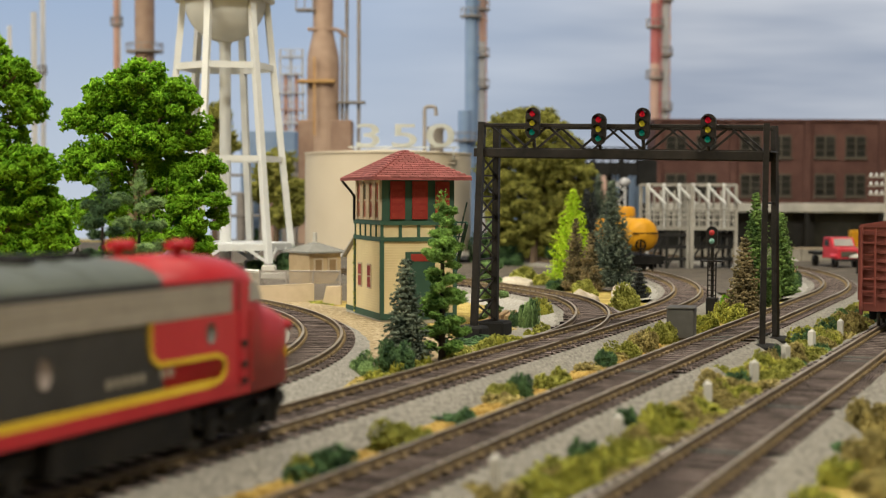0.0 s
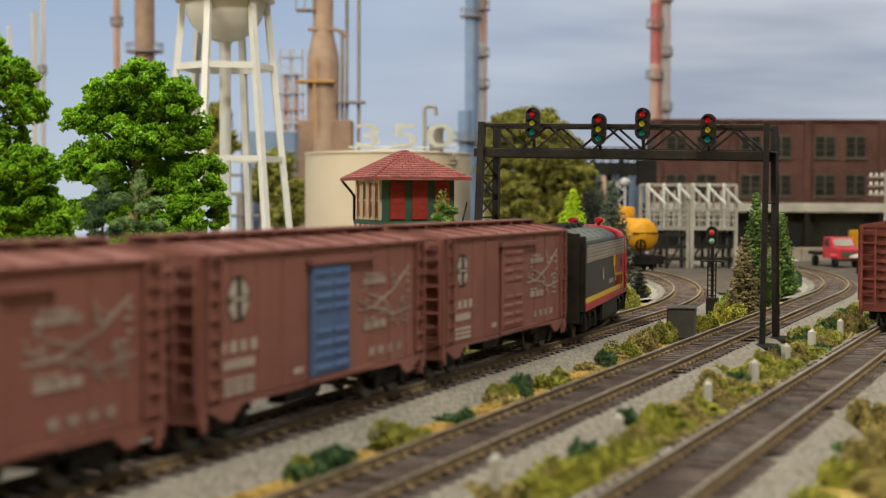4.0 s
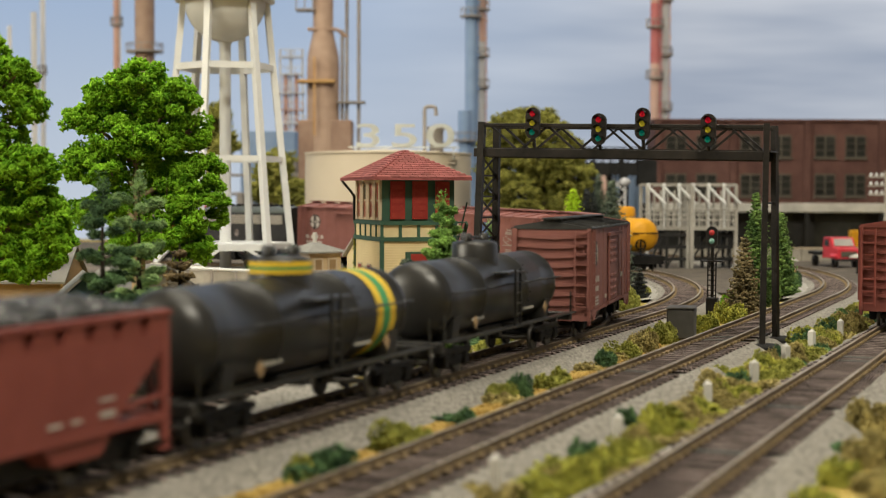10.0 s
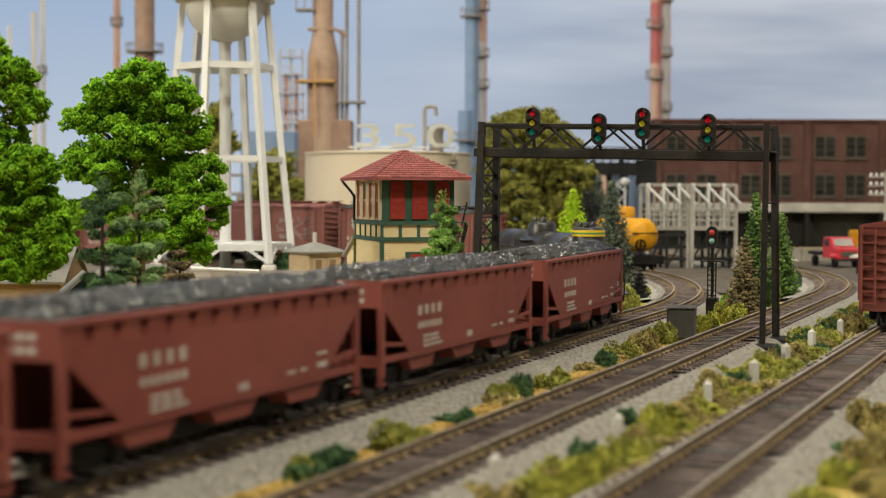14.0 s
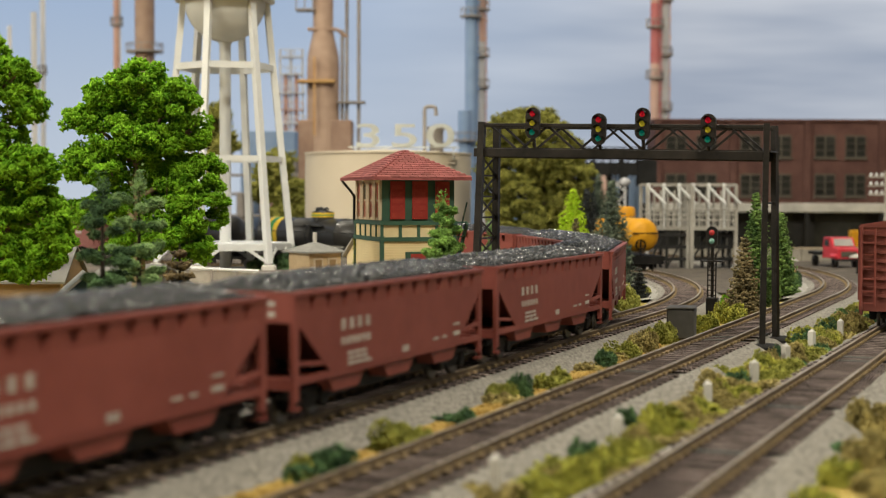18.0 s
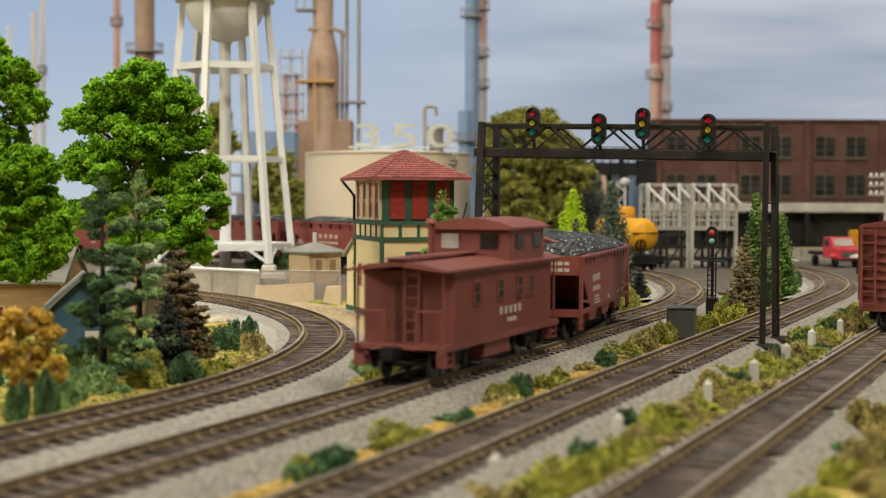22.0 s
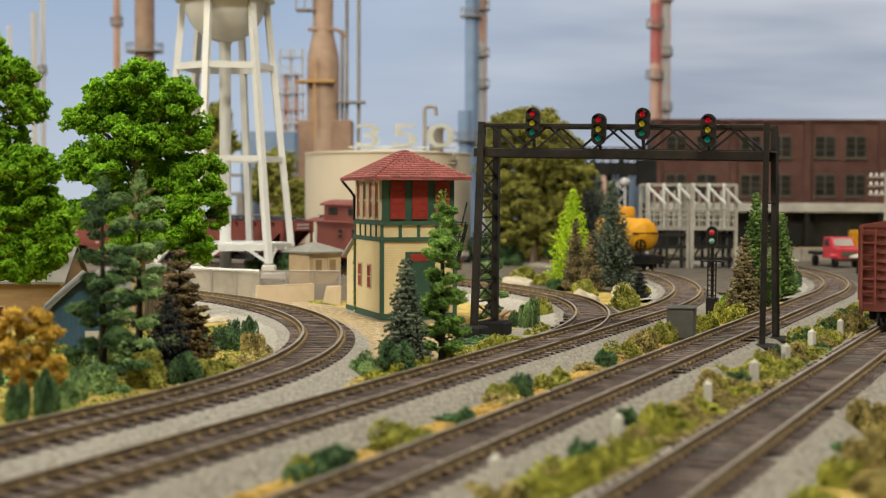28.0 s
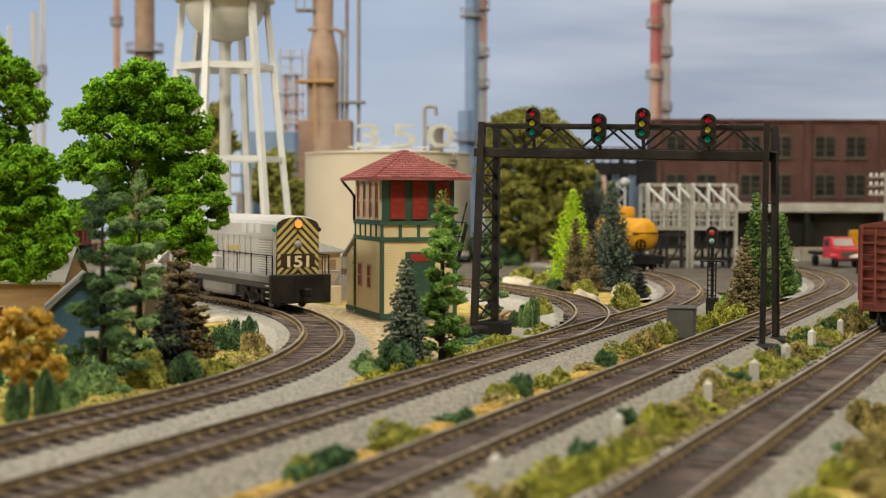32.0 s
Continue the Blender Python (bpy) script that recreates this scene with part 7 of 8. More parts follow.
def barrier():
    p, q = view(-10.3, 87.2), view(-7.25, 88.6)
    top = thing("concrete_wall", "low beige concrete wall before the fence", "wall", Matrix())
    d = (q - p).normalized()
    n = Vector((-d.y, d.x, 0)) * 0.3
    part("panel", G().plate([(p.x, p.y, -0.8), (q.x, q.y, -0.8), (q.x, q.y, 0.34), (p.x, p.y, 0.28)], n), M_BEIGE, top)
    part("coping", G().plate([(p.x, p.y, 0.28), (q.x, q.y, 0.34), (q.x + n.x, q.y + n.y, 0.34), (p.x + n.x, p.y + n.y, 0.28)], (0, 0, 0.06)), M_BEIGE, top)
    e = view(-6.2, 88)
    m = Matrix.Translation((e.x, e.y, 0)) @ Matrix.Rotation(radians(TURN), 4, "Z")
    part("end_block", G().plate([m @ Vector(v) for v in ((-0.3, -0.5, -0.8), (-0.3, 0.55, -0.8), (-0.3, 0.3, 0.3), (-0.3, -0.5, 0.3))], (0.6, 0.2, 0)), M_BEIGE, top, "sloping beige end block")


barrier()


def hut():
    c = view(-7.7, 94.6)
    top = thing("yard_hut", "small tan hut with pale hipped roof", "hut", at(c.x, c.y, 0.05, TURN + 38))
    w = 1.12
    part("wall_shell", G().box(-w, w, -w, w, 0, 1.95), M_TAN, top)
    e = w + 0.3
    part("roof", G().add([(-e, -e, 1.98), (e, -e, 1.98), (e, e, 1.98), (-e, e, 1.98), (0, 0, 2.55), (-e, -e, 1.88), (e, -e, 1.88), (e, e, 1.88), (-e, e, 1.88)], [(0, 1, 4), (1, 2, 4), (2, 3, 4), (3, 0, 4), (0, 5, 6, 1), (1, 6, 7, 2), (2, 7, 8, 3), (3, 8, 5, 0), (5, 8, 7, 6)]), M_CASE, top, "pale hipped roof")
    for y in (-0.5, 0.5):
        fr = part("window", G().box(-w - 0.05, -w + 0.02, y - 0.34, y + 0.34, 0.7, 1.6), M_BEIGE, top)
        part("pane", G().box(-w - 0.07, -w, y - 0.22, y + 0.22, 0.8, 1.5), M_BROWNSIDE, fr)
    part("vent", G().rod((0, 0, 2.4), (0, 0, 3.1), 0.13, n=8), M_CONC, top)


hut()


def gable_shed(u, d, rz, lx, ly, h, wall, label, name="shed", rise=1.1):
    c = view(u, d)
    top = thing(name, label, "shed", at(c.x, c.y, -0.75, TURN + rz))
    part("wall_shell", G().plate([(-lx, -ly, 0), (-lx, ly, 0), (-lx, ly, h), (-lx, 0, h + rise), (-lx, -ly, h)], (2 * lx, 0, 0)), wall, top)
    gr = G()
    for i in range(14):
        y = -ly + 2 * ly * i / 13
        gr.box(-lx - 0.02, -lx + 0.02, y - 0.03, y + 0.03, 0, h)
    part("board_seam", gr, wall, top, kind="stuff")
    for s in (-1, 1):
        part("roof_slope", G().plate([(-lx - 0.35, 0, h + rise + 0.06), (lx + 0.3, 0, h + rise + 0.06), (lx + 0.3, s * (ly + 0.35), h - 0.3 * rise / ly + 0.02), (-lx - 0.35, s * (ly + 0.35), h - 0.3 * rise / ly + 0.02)], (0, 0, 0.14)), M_CASE, top, "weathered grey roof")
    if wall == M_BLUEWALL:
        part("opening", G().box(-lx - 0.04, -lx + 0.02, -ly * 0.75, -ly * 0.05, 0.1, h * 0.5), M_CONC, top)


gable_shed(-14.3, 62.5, 13, 2.0, 1.2, 1.75, M_BLUEWALL, "blue boarded shed with grey gable roof")


def yard_house():
    c = view(-21.2, 78)
    top = thing("house", "tan clapboard house with a small red window", "house", at(c.x, c.y, -0.75, TURN))
    hl, hd, h, rise = 2.9, 2.4, 1.98, 1.5
    part("wall_shell", G().plate([(-hd, -hl, 0), (hd, -hl, 0), (hd, -hl, h), (0, -hl, h + rise), (-hd, -hl, h)], (0, 2 * hl, 0)), M_BROWNSIDE, top)
    for i in range(12):
        z = 0.1 + i * 0.155
        part("clapboard", G().plate([(-hd - 0.035, -hl, z), (-hd - 0.002, -hl, z + 0.15), (-hd, -hl, z + 0.15), (-hd, -hl, z)], (0, 2 * hl, 0)), M_BROWNSIDE, top)
    for sgn in (-1, 1):
        part("roof_slope", G().plate([(0, -hl - 0.2, h + rise + 0.05), (0, hl + 0.2, h + rise + 0.05), (sgn * (hd + 0.3), hl + 0.2, h - 0.15), (sgn * (hd + 0.3), -hl - 0.2, h - 0.15)], (0, 0, 0.12)), M_CASE, top, "weathered grey roof")
    fr = part("window", G().box(-hd - 0.07, -hd, -0.16, 0.5, 0.2, 0.78), M_TAN, top)
    part("pane", G().box(-hd - 0.08, -hd - 0.02, -0.1, 0.44, 0.26, 0.72), M_DARKRED, fr, "dull red window")
    part("chimney", G().soft(-1.9, -1.3, -2.5, -1.9, h, h + 1.5, 0.04), M_DARKBARK, top, "dark brick chimney")
    part("corner_board", G().box(-hd - 0.05, -hd + 0.05, -hl - 0.03, -hl + 0.1, 0, h), M_TAN, top)


yard_house()
gable_shed(-14.8, 76, 60, 1.6, 1.8, 1.7, M_GREYROOF, "low grey-roofed shed among pines", "shed", 0.9)

# ---- vegetation ----
FO = {"T": F_TEAL, "O": F_OLIVE, "S": F_STRAW, "M": F_MOSS, "P": F_PINE, "B": F_BRIGHT}
FOLABEL = {"T": "dark teal-green foam shrub", "O": "olive green foam shrub on the verge", "S": "straw and olive coloured foam shrub", "M": "yellow-green mossy foam shrub", "P": "fresh green foam shrub by the track", "B": "bright green leafy shrub"}
BUSH = {}


def bush_mesh(c, v, small=False):
    """A lumpy foam shrub of unit half-width and unit height."""
    if (c, v, small) not in BUSH:
        rng = np.random.default_rng(100 + v * 7 + ord(c))
        n = 14
        ctr = np.stack([rng.uniform(-0.65, 0.65, n), rng.uniform(-0.65, 0.65, n), rng.uniform(0.1, 0.66, n)], 1)
        ctr[:, 2] *= 1.1 - 0.5 * np.hypot(ctr[:, 0], ctr[:, 1])
        rad = rng.uniform(0.24, 0.46, n)
        pts = []
        for q, r in zip(ctr, rad):
            k = 40 if small else 230
            d = rng.normal(size=(k, 3))
            d /= np.linalg.norm(d, axis=1)[:, None]
            pts.append(q + d * r * rng.uniform(0.7, 1.12, (k, 1)))
        p = np.concatenate(pts)
        p = p[p[:, 2] > -0.05]
        BUSH[c, v, small] = crumbs("foliage", p, 0.13 if small else 0.062, FO[c], v)
    return BUSH[c, v, small]


def bush(x, y, r, h, c, z=None):
    v = random.randrange(4)
    ob = new("shrub", bush_mesh(c, v, h < 0.62))
    z = ground_height(x, y) - 0.05 if z is None else z
    ob.matrix_basis = at(x, y, z, random.uniform(0, 360)) @ Matrix.Diagonal((r, r * random.uniform(0.85, 1.1), h, 1))
    return tagged(ob, FOLABEL[c], "shrub", "foam shrubs")


def conifer(x, y, h, r, mat, label, seed, kind="spruce", z=None, lean=0.0, tier=0.24, full=1.0):
    z0 = ground_height(x, y) if z is None else z
    top = thing("conifer", label, "conifer tree", at(x, y, z0, random.uniform(0, 360), lean))
    rng = np.random.default_rng(seed)
    part("trunk", G().rod((0, 0, -0.1), (0, 0, h * 0.97), 0.08 + 0.012 * h, 0.02, 8), M_DARKBARK, top)
    pts = []
    if kind == "spruce":
        layers = int(h / tier)
        for i in range(layers):
            f = i / layers
            zz = h * (0.06 + 0.92 * f)
            rr = r * (1 - f) ** 0.85 * rng.uniform(0.85, 1.1) + 0.05
            n = max(6, int((20 * rr / r + 7) * tier / 0.24))
            a0 = rng.uniform(0, 6.28)
            for b in range(n):
                a = a0 + 6.283 * b / n + rng.normal(0, 0.12)
                L = rr * rng.uniform(0.7, 1.12)
                m = max(5, int(18 * full * L / r))
                t = np.linspace(0.12, 1, m)
                lift = -0.12 * L * np.sin(t * 3.1) + 0.16 * L * t * t
                jit = rng.normal(0, 0.028 + 0.02 * r, (m, 3))
                pts.append(np.stack([np.cos(a) * L * t, np.sin(a) * L * t, zz + lift], 1) + jit)
        me = crumbs("foliage", np.concatenate(pts), (0.065 + 0.026 * r) * (0.5 + 0.5 * full), mat, seed, 0.7)
    else:
        tiers = int(h * full / 0.78)
        for i in range(tiers):
            f = i / tiers
            z0 = h * (0.1 + 0.86 * f) + rng.normal(0, 0.06)
            n = int((5 if f < 0.75 else 3) * full)
            a0 = rng.uniform(0, 6.28)
            for b in range(n):
                zz = z0 + rng.normal(0, 0.13)
                a = a0 + 6.283 * b / n + rng.normal(0, 0.3)
                L = r * (1.05 - 0.6 * f) * rng.uniform(0.55, 1.25)
                tip = zz + rng.uniform(-0.12, 0.5) * L
                w0 = 0.178 * (0.75 + 0.35 * r) * rng.uniform(0.75, 1.3)
                for t, k in ((0.45, 40), (0.72, 120), (0.92, 160), (1.1, 100)):
                    e = rng.normal(size=(k, 3))
                    e /= np.linalg.norm(e, axis=1)[:, None]
                    w = w0 * (1.1 - 0.35 * abs(t - 0.8))
                    q = e * rng.uniform(0.55, 1.2, (k, 1)) * np.array([1.15 * w, 1.15 * w, 0.72 * w])
                    pts.append(q + np.array([math.cos(a) * L * t, math.sin(a) * L * t, zz + (tip - zz) * t + rng.normal(0, 0.03)]))
                part("branch", G().rod((0, 0, zz - 0.08), (math.cos(a) * L * 0.9, math.sin(a) * L * 0.9, tip - 0.05), 0.028, 0.012, 5), M_DARKBARK, top)
        q = rng.normal(0, 1, (320, 3)) * np.array([0.11, 0.11, 0.24]) + np.array([0, 0, h - 0.2])
        pts.append(q)
        me = crumbs("foliage", np.concatenate(pts), 0.05, mat, seed, 0.8)
    part("needles", me, None, top, kind="stuff")
    return top


def leaf_tree(u, d, z0, h, lobes, mat, label, seed, crumb=0.09, trunk=M_TWIG, dense=1.15, sub=0.46, trunk_r=0.35):
    """A crown of leafy lobes (across, along, height, radius) on a branching armature."""
    c = view(u, d)
    top = thing("tree", label, "tree", at(c.x, c.y, z0, TURN - 90))
    rng = np.random.default_rng(seed)
    tg = G().rod((0, 0, -0.2), (0.1, 0, h * 0.3), trunk_r, trunk_r * 0.75, 10).rod((0.1, 0, h * 0.3), (-0.05, 0.1, h * 0.62), trunk_r * 0.75, trunk_r * 0.4, 10)
    part("trunk", tg, trunk, top)
    pts = []
    for x, y, z, r in lobes:
        s = Vector((0.05 * x, 0.05 * y, max(h * 0.2, min(z - r * 0.8, h * 0.6))))
        mid = s.lerp(Vector((x, y, z)), 0.5) + Vector((0, 0, 0.25))
        part("limb", G().rod(s, mid, trunk_r * 0.42, trunk_r * 0.26, 7).rod(mid, (x, y, z), trunk_r * 0.26, 0.04, 7), trunk, top)
        for i in range(4):
            e = Vector((x, y, z)) + Vector(rng.normal(0, 1, 3)).normalized() * r * 0.85
            part("twig", G().rod(mid.lerp(Vector((x, y, z)), 0.4 + 0.15 * i), e, 0.07, 0.02, 5), trunk, top)
        n = int(dense * 30 * r * r) + 8
        dd = rng.normal(size=(n, 3))
        dd /= np.linalg.norm(dd, axis=1)[:, None]
        cs = np.array([x, y, z]) + dd * r * rng.uniform(0.6, 1.02, (n, 1)) * np.array([1, 1, 0.86])
        for q in cs:
            m = int(85 * dense)
            e = rng.normal(size=(m, 3))
            e /= np.linalg.norm(e, axis=1)[:, None]
            rr = sub * rng.uniform(0.35, 1.15)
            pts.append(q + e * rr * rng.uniform(0.55, 1.05, (m, 1)) * np.array([1, 1, 0.7]))
    part("crown", crumbs("crown", np.concatenate(pts), crumb * 1.35, mat, seed, 1.0, 0.3), None, top, "clumped foam leaf crown", kind="stuff")
    return top


# big bright trees at the left
leaf_tree(-13.6, 70, -0.7, 12.3, [(0.2, 0, 11.0, 1.35), (-1.5, 0.4, 10.2, 1.05), (1.6, -0.3, 10.2, 1.15), (-2.4, 0.2, 9.4, 0.8), (2.4, 0.3, 8.9, 1.0), (0.4, 0.6, 9.5, 1.0), (-0.7, -0.6, 8.6, 0.95), (0.4, -0.8, 8.5, 0.85), (1.5, -0.4, 8.6, 0.8), (-2.3, 0.2, 7.6, 0.95), (-1.2, -0.5, 7.2, 1.0), (0.9, 0.5, 7.6, 1.05), (2.6, 0.3, 6.9, 1.15), (0.2, 0.8, 6.0, 0.9), (1.6, -0.2, 5.9, 1.0), (2.9, 0, 5.4, 1.1), (-1.0, -0.3, 5.6, 0.95), (-2.2, 0.5, 5.2, 0.85), (1.2, -0.6, 4.3, 1.05), (2.5, 0.2, 3.9, 0.9), (-0.6, 0.2, 3.9, 0.8)], F_BRIGHT, "broad bright green leafy model tree", 21, 0.085, M_TWIG, 1.15, 0.42)
leaf_tree(-17.5, 60, 0.25, 11.5, [(-0.2, 0, 10.6, 1.1), (0.9, 0.2, 9.6, 1.0), (1.6, 0.1, 8.6, 0.75), (-0.6, -0.4, 8.9, 1.1), (0.7, 0.3, 7.1, 1.1), (-0.9, 0.1, 6.9, 1.2), (1.9, -0.3, 6.2, 0.95), (0.4, 0.5, 5.4, 1.1), (-1.4, 0.0, 5.2, 1.1), (1.9, 0.4, 4.6, 1.1), (0.6, 0.0, 3.9, 1.0), (-0.8, 0.2, 3.6, 1.1), (2.6, 0.1, 4.0, 0.7), (1.6, 0.3, 3.1, 0.8), (0.7, 0.0, 2.6, 0.8), (1.6, 0.2, 2.4, 0.72), (-0.4, 0.1, 2.6, 0.9), (2.4, 0.1, 2.9, 0.65), (2.9, 0.2, 3.5, 0.6), (-1.3, 0.2, 2.7, 0.9)], F_BRIGHT, "bright green leafy model tree at the layout edge", 22, 0.085, M_TWIG, 1.15, 0.42)
# olive tree behind the bridge and darker trees by the water tower
leaf_tree(7.7, 134, -0.7, 13.5, [(-2.2, 0, 11.6, 1.7), (-0.2, 0.2, 12.1, 1.7), (1.6, 0.3, 11.2, 1.8), (-3.1, 0.3, 10.0, 1.5), (2.9, 0.4, 9.6, 1.6), (0.2, -0.6, 9.6, 2.0), (-2.4, -0.3, 8.2, 1.8), (3.6, -0.2, 7.9, 1.5), (1.3, 0.5, 7.6, 1.9), (-3.3, 0.3, 6.3, 1.4), (3.5, 0.5, 6.2, 1.5), (-1.0, -0.4, 6.2, 1.8), (1.8, 0.3, 5.4, 1.6), (-2.6, 0.2, 4.5, 1.3), (3.2, 0.2, 4.7, 1.3), (-1.7, 0.2, 3.2, 1.0), (-2.6, 0.3, 2.6, 0.8), (2.2, 0.2, 3.9, 1.0), (0.2, -0.3, 4.2, 1.5), (1.2, 0.1, 2.9, 1.2), (-0.6, 0.2, 2.6, 1.1), (3.9, 0.1, 3.2, 1.0), (-3.6, 0.1, 8.2, 1.2), (-1.4, 0.2, 12.3, 1.3), (0.8, 0.2, 12.3, 1.3)], F_BROAD, "full olive green model tree behind the bridge", 23, 0.105, M_TRUNK, 0.8, 0.62)
leaf_tree(-17.0, 160, -0.7, 11.0, [(0, 0, 9.0, 1.9), (1.2, 0.3, 6.5, 1.9), (-1.0, 0.2, 7.0, 1.7), (0.8, 0, 4.0, 1.7), (2.4, 0.2, 4.6, 1.3)], F_BROAD, "dark olive tree behind the water tower", 24, 0.2, M_TRUNK, 0.5, 0.8)
leaf_tree(-24.0, 165, -0.7, 16.0, [(0, 0, 14.0, 1.7), (0.5, 0.3, 11.0, 2.0), (-0.6, 0.2, 8.0, 2.0)], F_BROAD, "tall olive tree behind the water tower", 25, 0.2, M_TRUNK, 0.5, 0.8)
# autumn tree
leaf_tree(-12.1, 44, -0.7, 3.1, [(0.0, 0, 2.5, 0.55), (0.6, 0.1, 2.5, 0.45), (1.0, 0.1, 2.1, 0.4), (-0.6, 0.2, 2.2, 0.55), (-0.2, -0.2, 1.7, 0.5), (0.6, 0, 1.6, 0.4), (1.3, -0.1, 1.2, 0.4), (0.35, 0, 1.0, 0.4)], F_ORANGE, "orange autumn model tree with pale stems", 26, 0.06, M_TWIG, 0.75, 0.26, 0.08)


def vt(u, d):
    p = view(u, d)
    return p.x, p.y


conifer(*vt(-10.6, 49.0), 6.4, 0.95, F_TEAL, "tall sparse dark green pine with bare trunk", 31, "pine")
conifer(*vt(-10.0, 51.8), 6.6, 1.1, F_PINE, "tall sparse green pine with bare trunk", 32, "pine")
conifer(*vt(-9.5, 56.8), 4.5, 1.2, F_UMBER, "dense brown-needled layered spruce", 33, tier=0.42, full=1.7)
conifer(*vt(-9.0, 51.5), 3.0, 0.95, F_DARK, "small blackish drooping conifer tree", 34)
conifer(*vt(-1.32, 56.0), 4.0, 0.92, F_GREY, "grey-green spruce beside the tower", 35)
conifer(*vt(-0.02, 56.8), 5.8, 0.72, F_FRESH, "slender green pine in front of the tower", 36, "pine", full=1.35)
conifer(*vt(2.3, 76.0), 4.6, 0.6, F_PINE, "small green pine behind the bridge leg", 37, "pine")
conifer(*vt(8.75, 106), 6.7, 1.9, F_LIME, "bright lime green foam conifer", 38)
conifer(*vt(8.5, 101), 4.9, 0.9, F_BROWN, "grey-brown spruce before the lime conifer", 39)
conifer(*vt(9.35, 100), 4.0, 0.8, F_BROWN, "small grey-brown model spruce", 40)
conifer(*vt(11.15, 104), 7.4, 1.8, F_GREY, "large blue-grey spruce with brown tip", 41)
conifer(*vt(10.6, 116), 6.8, 1.6, F_DARK, "dark spruce behind the others", 42)
conifer(*vt(11.35, 91), 2.1, 0.6, F_DARK, "small dark spruce beside the rock", 43)
conifer(*vt(13.6, 150), 9.5, 1.9, F_DARK, "dark spruce below the conveyor", 47)
conifer(*vt(15.0, 152), 8.5, 1.7, F_GREY, "grey spruce below the conveyor", 48)
conifer(*vt(16.4, 82.5), 6.5, 1.15, F_SPRUCE, "green spruce with brownish branch tips", 44)
conifer(*vt(15.4, 80.5), 4.2, 0.95, F_BROWN, "olive-brown spruce beside the track", 45)
conifer(*vt(20.2, 94), 5.3, 1.1, F_SPRUCE, "green spruce behind the bridge post", 46)


def rock(x, y, r, h, seed):
    bm = bmesh.new()
    bmesh.ops.create_icosphere(bm, subdivisions=4, radius=1)
    for v in bm.verts:
        n = noise.noise(v.co * 1.3 + Vector((seed, 0, 0))) * 0.4 + noise.noise(v.co * 4 + Vector((0, seed, 0))) * 0.14
        v.co *= 1 + n
        v.co = Vector((v.co.x * r, v.co.y * r * 0.8, v.co.z * h))
    g = G().add([v.co.copy() for v in bm.verts], [[v.index for v in f.verts] for f in bm.faces], 0, True)
    bm.free()
    return solid("rock", g, M_ROCK, "pale buff plaster rock outcrop", "rock", at(x, y, -0.7, seed * 40), "rocks")


rock(84.9, 6.5, 0.9, 0.8, 3)
rock(88.0, 4.9, 0.9, 1.0, 5)
rock(*vt(-10.7, 75.5), 0.7, 0.26, 4)
rock(100.0, 15.5, 1.4, 0.6, 8)
rock(87.8, -1.9, 0.9, 1.3, 9)


def tie_pile():
    a, b = Vector((66.32, 5.52, 0)), Vector((75.66, 7.54, 0))
    c = a.lerp(b, 0.5)
    top = thing("tie_pile", "small pile of weathered brown timber ties", "timber pile", at(c.x, c.y, -0.62, math.degrees(math.atan2(b.y - a.y, b.x - a.x))))
    for i in range(4):
        part("timber", G().soft(-1.9, 1.9, -0.75 + i * 0.38, -0.5 + i * 0.38, 0, 0.22, 0.02), M_BROWNSIDE, top)
    for i in range(3):
        part("timber", G().soft(-1.7 + i * 0.1, 1.8, -0.58 + i * 0.38, -0.33 + i * 0.38, 0.22, 0.44, 0.02), M_BROWNSIDE, top)


tie_pile()


def marker_post(x, y, i):
    g = G().box(-0.11, 0.11, -0.11, 0.11, -0.2, 0.87)
    g.add([(-0.11, -0.11, 0.87), (0.11, -0.11, 0.87), (0.11, 0.11, 0.87), (-0.11, 0.11, 0.87), (0, 0, 0.99)], [(0, 1, 4), (1, 2, 4), (2, 3, 4), (3, 0, 4)])
    return solid("marker_post", g, M_POST, "small white pointed concrete marker post", "post", at(x, y, -0.62, i * 17), "marker posts")


MID = [
    (30.1, -2.9, 0.54, 0.54, "T"),
    (31.6, -3.0, 0.69, 0.69, "T"),
    (34.6, -3.0, 0.81, 0.74, "O"),
    (35.6, -3.3, 0.41, 0.48, "O"),
    (39.0, -3.3, 0.36, 0.57, "T"),
    (44.4, -2.5, 0.46, 0.67, "O"),
    (45.2, -2.7, 0.47, 0.94, "T"),
    (54.3, -2.9, 0.50, 0.80, "T"),
    (57.4, -2.8, 0.74, 0.89, "O"),
    (60.3, -3.0, 0.66, 1.00, "S"),
    (63.9, -2.9, 0.64, 1.05, "O"),
    (69.8, -3.6, 0.69, 1.01, "M"),
    (75.6, -3.5, 0.82, 1.22, "M"),
    (81.7, -2.6, 0.73, 1.61, "B"),
    (48.6, 3.9, 0.57, 0.86, "P"),
    (49.8, 3.2, 0.68, 1.36, "T"),
    (59.4, 2.9, 0.51, 0.68, "M"),
]
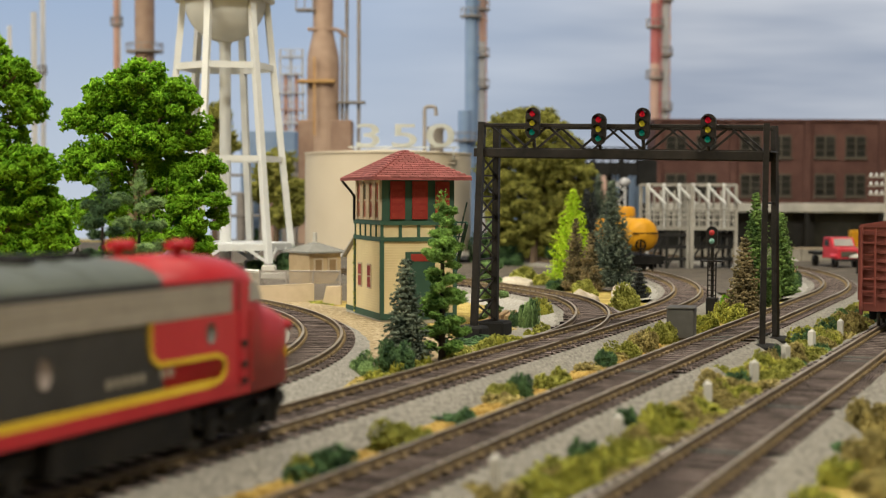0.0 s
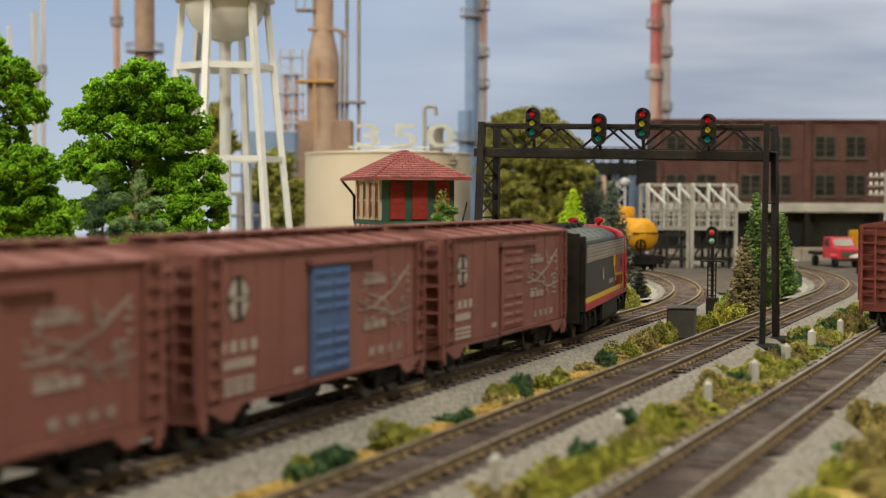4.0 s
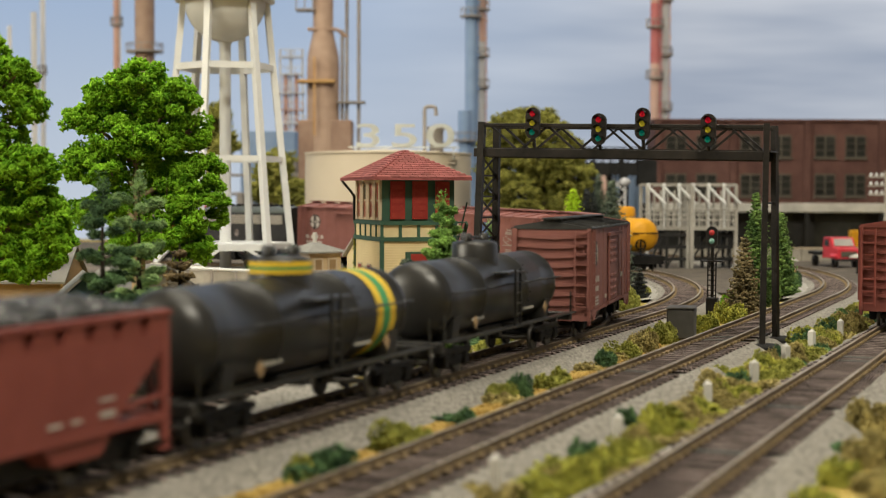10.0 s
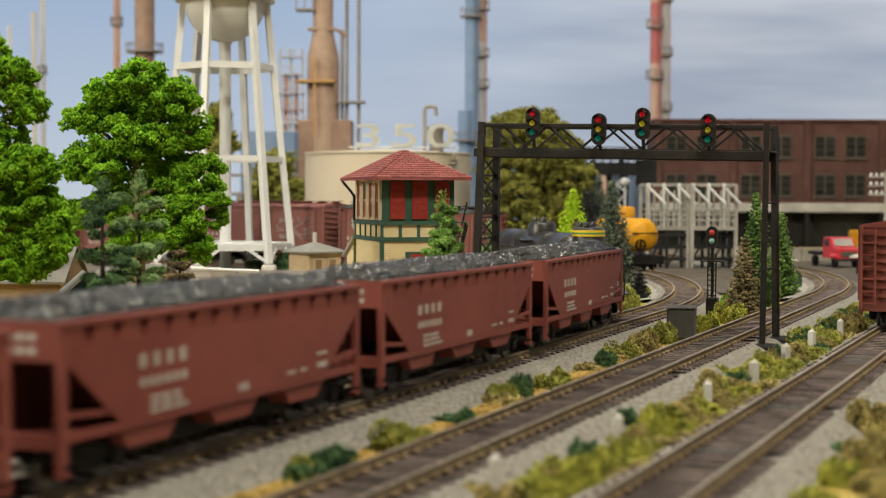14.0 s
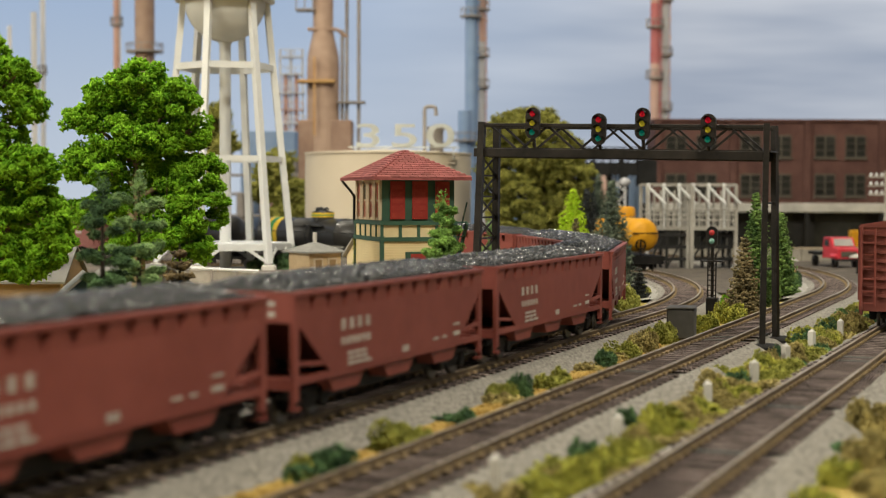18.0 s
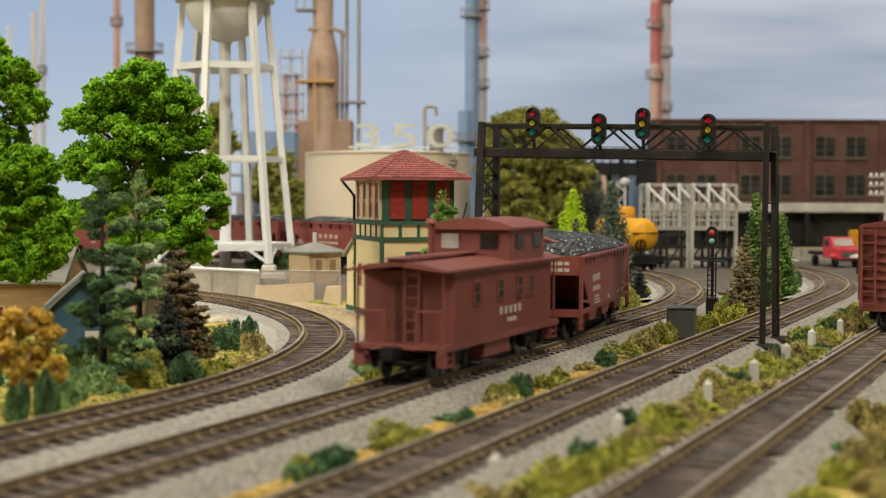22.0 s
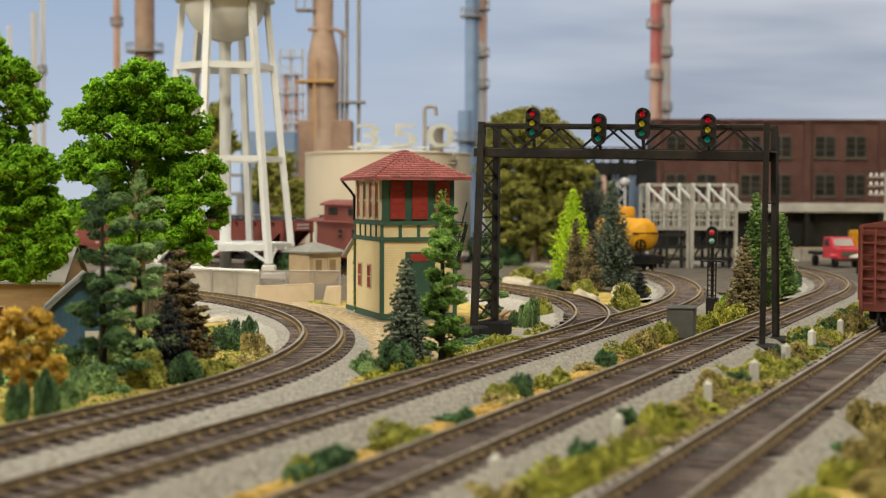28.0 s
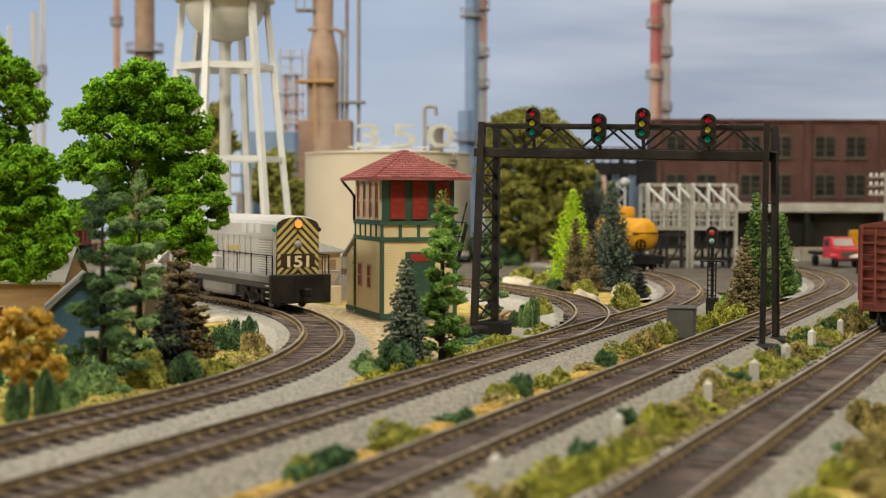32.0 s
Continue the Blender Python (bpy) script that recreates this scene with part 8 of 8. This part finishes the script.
VERGE = [
    (29.2, -7.4, 0.83, 0.56, "S"),
    (30.4, -8.0, 0.86, 0.69, "M"),
    (33.8, -8.0, 0.47, 0.82, "T"),
    (32.0, -7.8, 0.66, 0.54, "O"),
    (39.7, -7.4, 0.40, 0.81, "T"),
    (34.8, -9.0, 0.70, 0.77, "O"),
    (38.4, -8.9, 0.84, 1.19, "M"),
    (40.6, -8.7, 0.68, 0.8, "M"),
    (46.4, -8.4, 0.59, 1.01, "S"),
    (47.2, -8.9, 0.8, 0.72, "S"),
    (52.6, -7.8, 0.78, 0.62, "M"),
    (51.6, -9.2, 0.83, 0.72, "S"),
    (55.9, -9.3, 0.79, 1.09, "S"),
    (58.5, -9.7, 0.83, 0.7, "O"),
    (63.5, -8.8, 0.67, 1.12, "M"),
    (64.6, -9.5, 0.80, 0.75, "O"),
    (70.8, -9.7, 0.74, 1.24, "S"),
    (69.9, -8.9, 0.74, 0.98, "M"),
    (55.5, -8.4, 0.59, 0.65, "O"),
]
FRONT = [
    (41.7, -13.4, 0.66, 1.02, "S"),
    (37.8, -13.2, 0.53, 0.53, "T"),
    (36.7, -13.9, 0.71, 0.83, "S"),
    (34.0, -13.6, 0.66, 0.72, "M"),
    (32.9, -14.4, 0.75, 0.80, "S"),
    (31.5, -13.3, 0.56, 0.45, "M"),
]
LEFT_BED = [
    (35.3, 8.0, 0.45, 1.3, "T"),
    (36.2, 7.9, 0.4, 1.4, "T"),
    (38.1, 8.6, 0.55, 0.85, "P"),
    (39.5, 9.3, 0.5, 1.1, "P"),
    (41.2, 9.5, 0.55, 1.1, "P"),
    (43.0, 8.9, 0.70, 1.2, "O"),
    (44.6, 8.4, 0.55, 1.10, "T"),
    (45.9, 8.3, 0.56, 0.75, "O"),
    (46.8, 8.2, 0.67, 0.57, "O"),
    (48.6, 8.5, 0.69, 0.59, "S"),
    (50.5, 8.9, 0.61, 0.81, "S"),
    (54.1, 11.0, 0.55, 0.98, "S"),
    (55.5, 12.4, 0.51, 1.23, "T"),
    (54.6, 12.5, 0.67, 1.11, "T"),
    (60.2, 14.3, 0.36, 0.97, "T"),
    (46.2, 14.4, 0.69, 0.98, "O"),
    (48.7, 13.1, 0.81, 1.01, "P"),
    (46.6, 13.3, 0.78, 1.18, "P"),
    (51.4, 11.8, 0.63, 1.05, "T"),
]
RIGHT_BED = [
    (68.2, 4.2, 0.51, 1.80, "P"),
    (69.4, 5.2, 0.52, 0.92, "T"),
    (74.8, 5.7, 0.70, 1.26, "M"),
    (103.7, 15.8, 1.17, 1.17, "O"),
    (100.9, 13.7, 0.76, 0.95, "M"),
    (97.0, 11.6, 0.73, 0.91, "T"),
    (93.2, 8.6, 1.04, 1.04, "O"),
    (81.0, 3.1, 0.89, 1.49, "O"),
    (89.0, 5.1, 0.66, 1.15, "O"),
    (91.8, 4.9, 0.67, 1.01, "O"),
    (97.9, -2.1, 1.04, 2.09, "T"),
    (104.4, -2.2, 0.92, 1.48, "T"),
    (80.8, 24.1, 0.81, 0.39, "M"),
    (79.8, 20.4, 1.42, 0.25, "M"),
    (60.8, 4.0, 1.04, 0.46, "T"),
    (56.0, 3.4, 0.64, 0.86, "T"),
    (128.5, 25.0, 1.46, 1.46, "T"),
    (177.7, 70.3, 2.12, 2.83, "P"),
    (176.6, 72.5, 2.12, 2.83, "T"),
]
POSTS = [(35.5, -8.3), (42.8, -8.95), (48.8, -9.2), (54.6, -9.3), (60.8, -9.35), (66.5, -9.75), (29.0, -7.5)]

for i, (x, y) in enumerate(POSTS):
    marker_post(x, y, i)
for row in MID + VERGE + FRONT + LEFT_BED + RIGHT_BED:
    bush(*row)
for u, d, r, h, c in ((-9.6, 104.6, 1.5, 2.0, "T"), (-10.9, 105.0, 1.3, 1.7, "P"), (-12.2, 104.8, 0.9, 1.1, "P")):
    bush(*vt(u, d), r, h, c, 0.1)
# shrubs added to fill the dark, shadowed strip below the olive tree
for i in range(9):
    bush(*vt(3.9 + i * 1.05, 141 + 2 * (i % 2)), 1.5, random.uniform(2.4, 3.6), "TOT"[i % 3])
# low hedge of mixed foam along the front verge
for i in range(52):
    x = 31.0 + i * 0.92
    zone = "MMS" if x < 38 else "SSSM" if x < 48 else "SOMSSMTO" if x < 58 else "OSMSPOT"
    for y in (-9.55, -8.75):
        if y > -9 and 55 < x < 62:
            continue
        tall = random.uniform(0.5, 0.82) if y < -9 else random.uniform(0.65, 1.05)
        bush(x + random.uniform(-0.3, 0.3), y + 0.004 * (31 - x) + random.uniform(-0.15, 0.15), random.uniform(0.45, 0.75), tall, random.choice(zone))
# low tufts filling the verges
for n, x0, x1, y0, y1, cs in ((60, 26, 92, -9.7, -7.9, "SSMOO"), (26, 24, 60, -16.2, -14.2, "SSM"), (12, 30, 66, -2.95, -2.5, "OOTS"), (40, 40, 62, 7.5, 18, "OSTP"), (18, 46, 66, 2.6, 3.0, "OM")):
    for i in range(n):
        x, y = random.uniform(x0, x1), random.uniform(y0, y1)
        if x0 == 40 and (x - 34.5) ** 2 + (y - 54.4) ** 2 > 47 ** 2:
            continue
        bush(x, y, random.uniform(0.25, 0.6), random.uniform(0.25, 0.6), random.choice(cs))


def turf(name, n, x0, x1, y0, y1, mat, label, size, seed):
    rng = np.random.default_rng(seed)
    P = np.stack([rng.uniform(x0, x1, n), rng.uniform(y0, y1, n), np.zeros(n)], 1)
    P[:, 2] = [ground_height(a, b) + 0.02 for a, b in P[:, :2]]
    ob = new(name, crumbs(name, P, size, mat, seed))
    return tagged(ob, label, "grass", kind="stuff")


turf("verge_turf", 9000, 22, 95, -9.8, -7.8, F_STRAW, "straw coloured turf crumbs along the verge", 0.07, 1)
turf("front_turf", 5000, 22, 62, -18, -14.0, F_STRAW, "straw coloured turf crumbs at the layout front", 0.07, 2)
turf("middle_turf", 6000, 28, 75, -3.15, -2.35, F_OCHRE, "ochre turf crumbs between the tracks", 0.06, 3)
turf("island_turf", 5000, 46, 72, 2.4, 14, F_STRAW, "thin straw turf by the signal tower", 0.045, 4)
turf("bed_turf", 9000, 34, 64, 7, 24, F_OLIVE, "olive turf under the trees", 0.08, 5)

SW_S32, SW_V = 276.9, 8.2
motions()
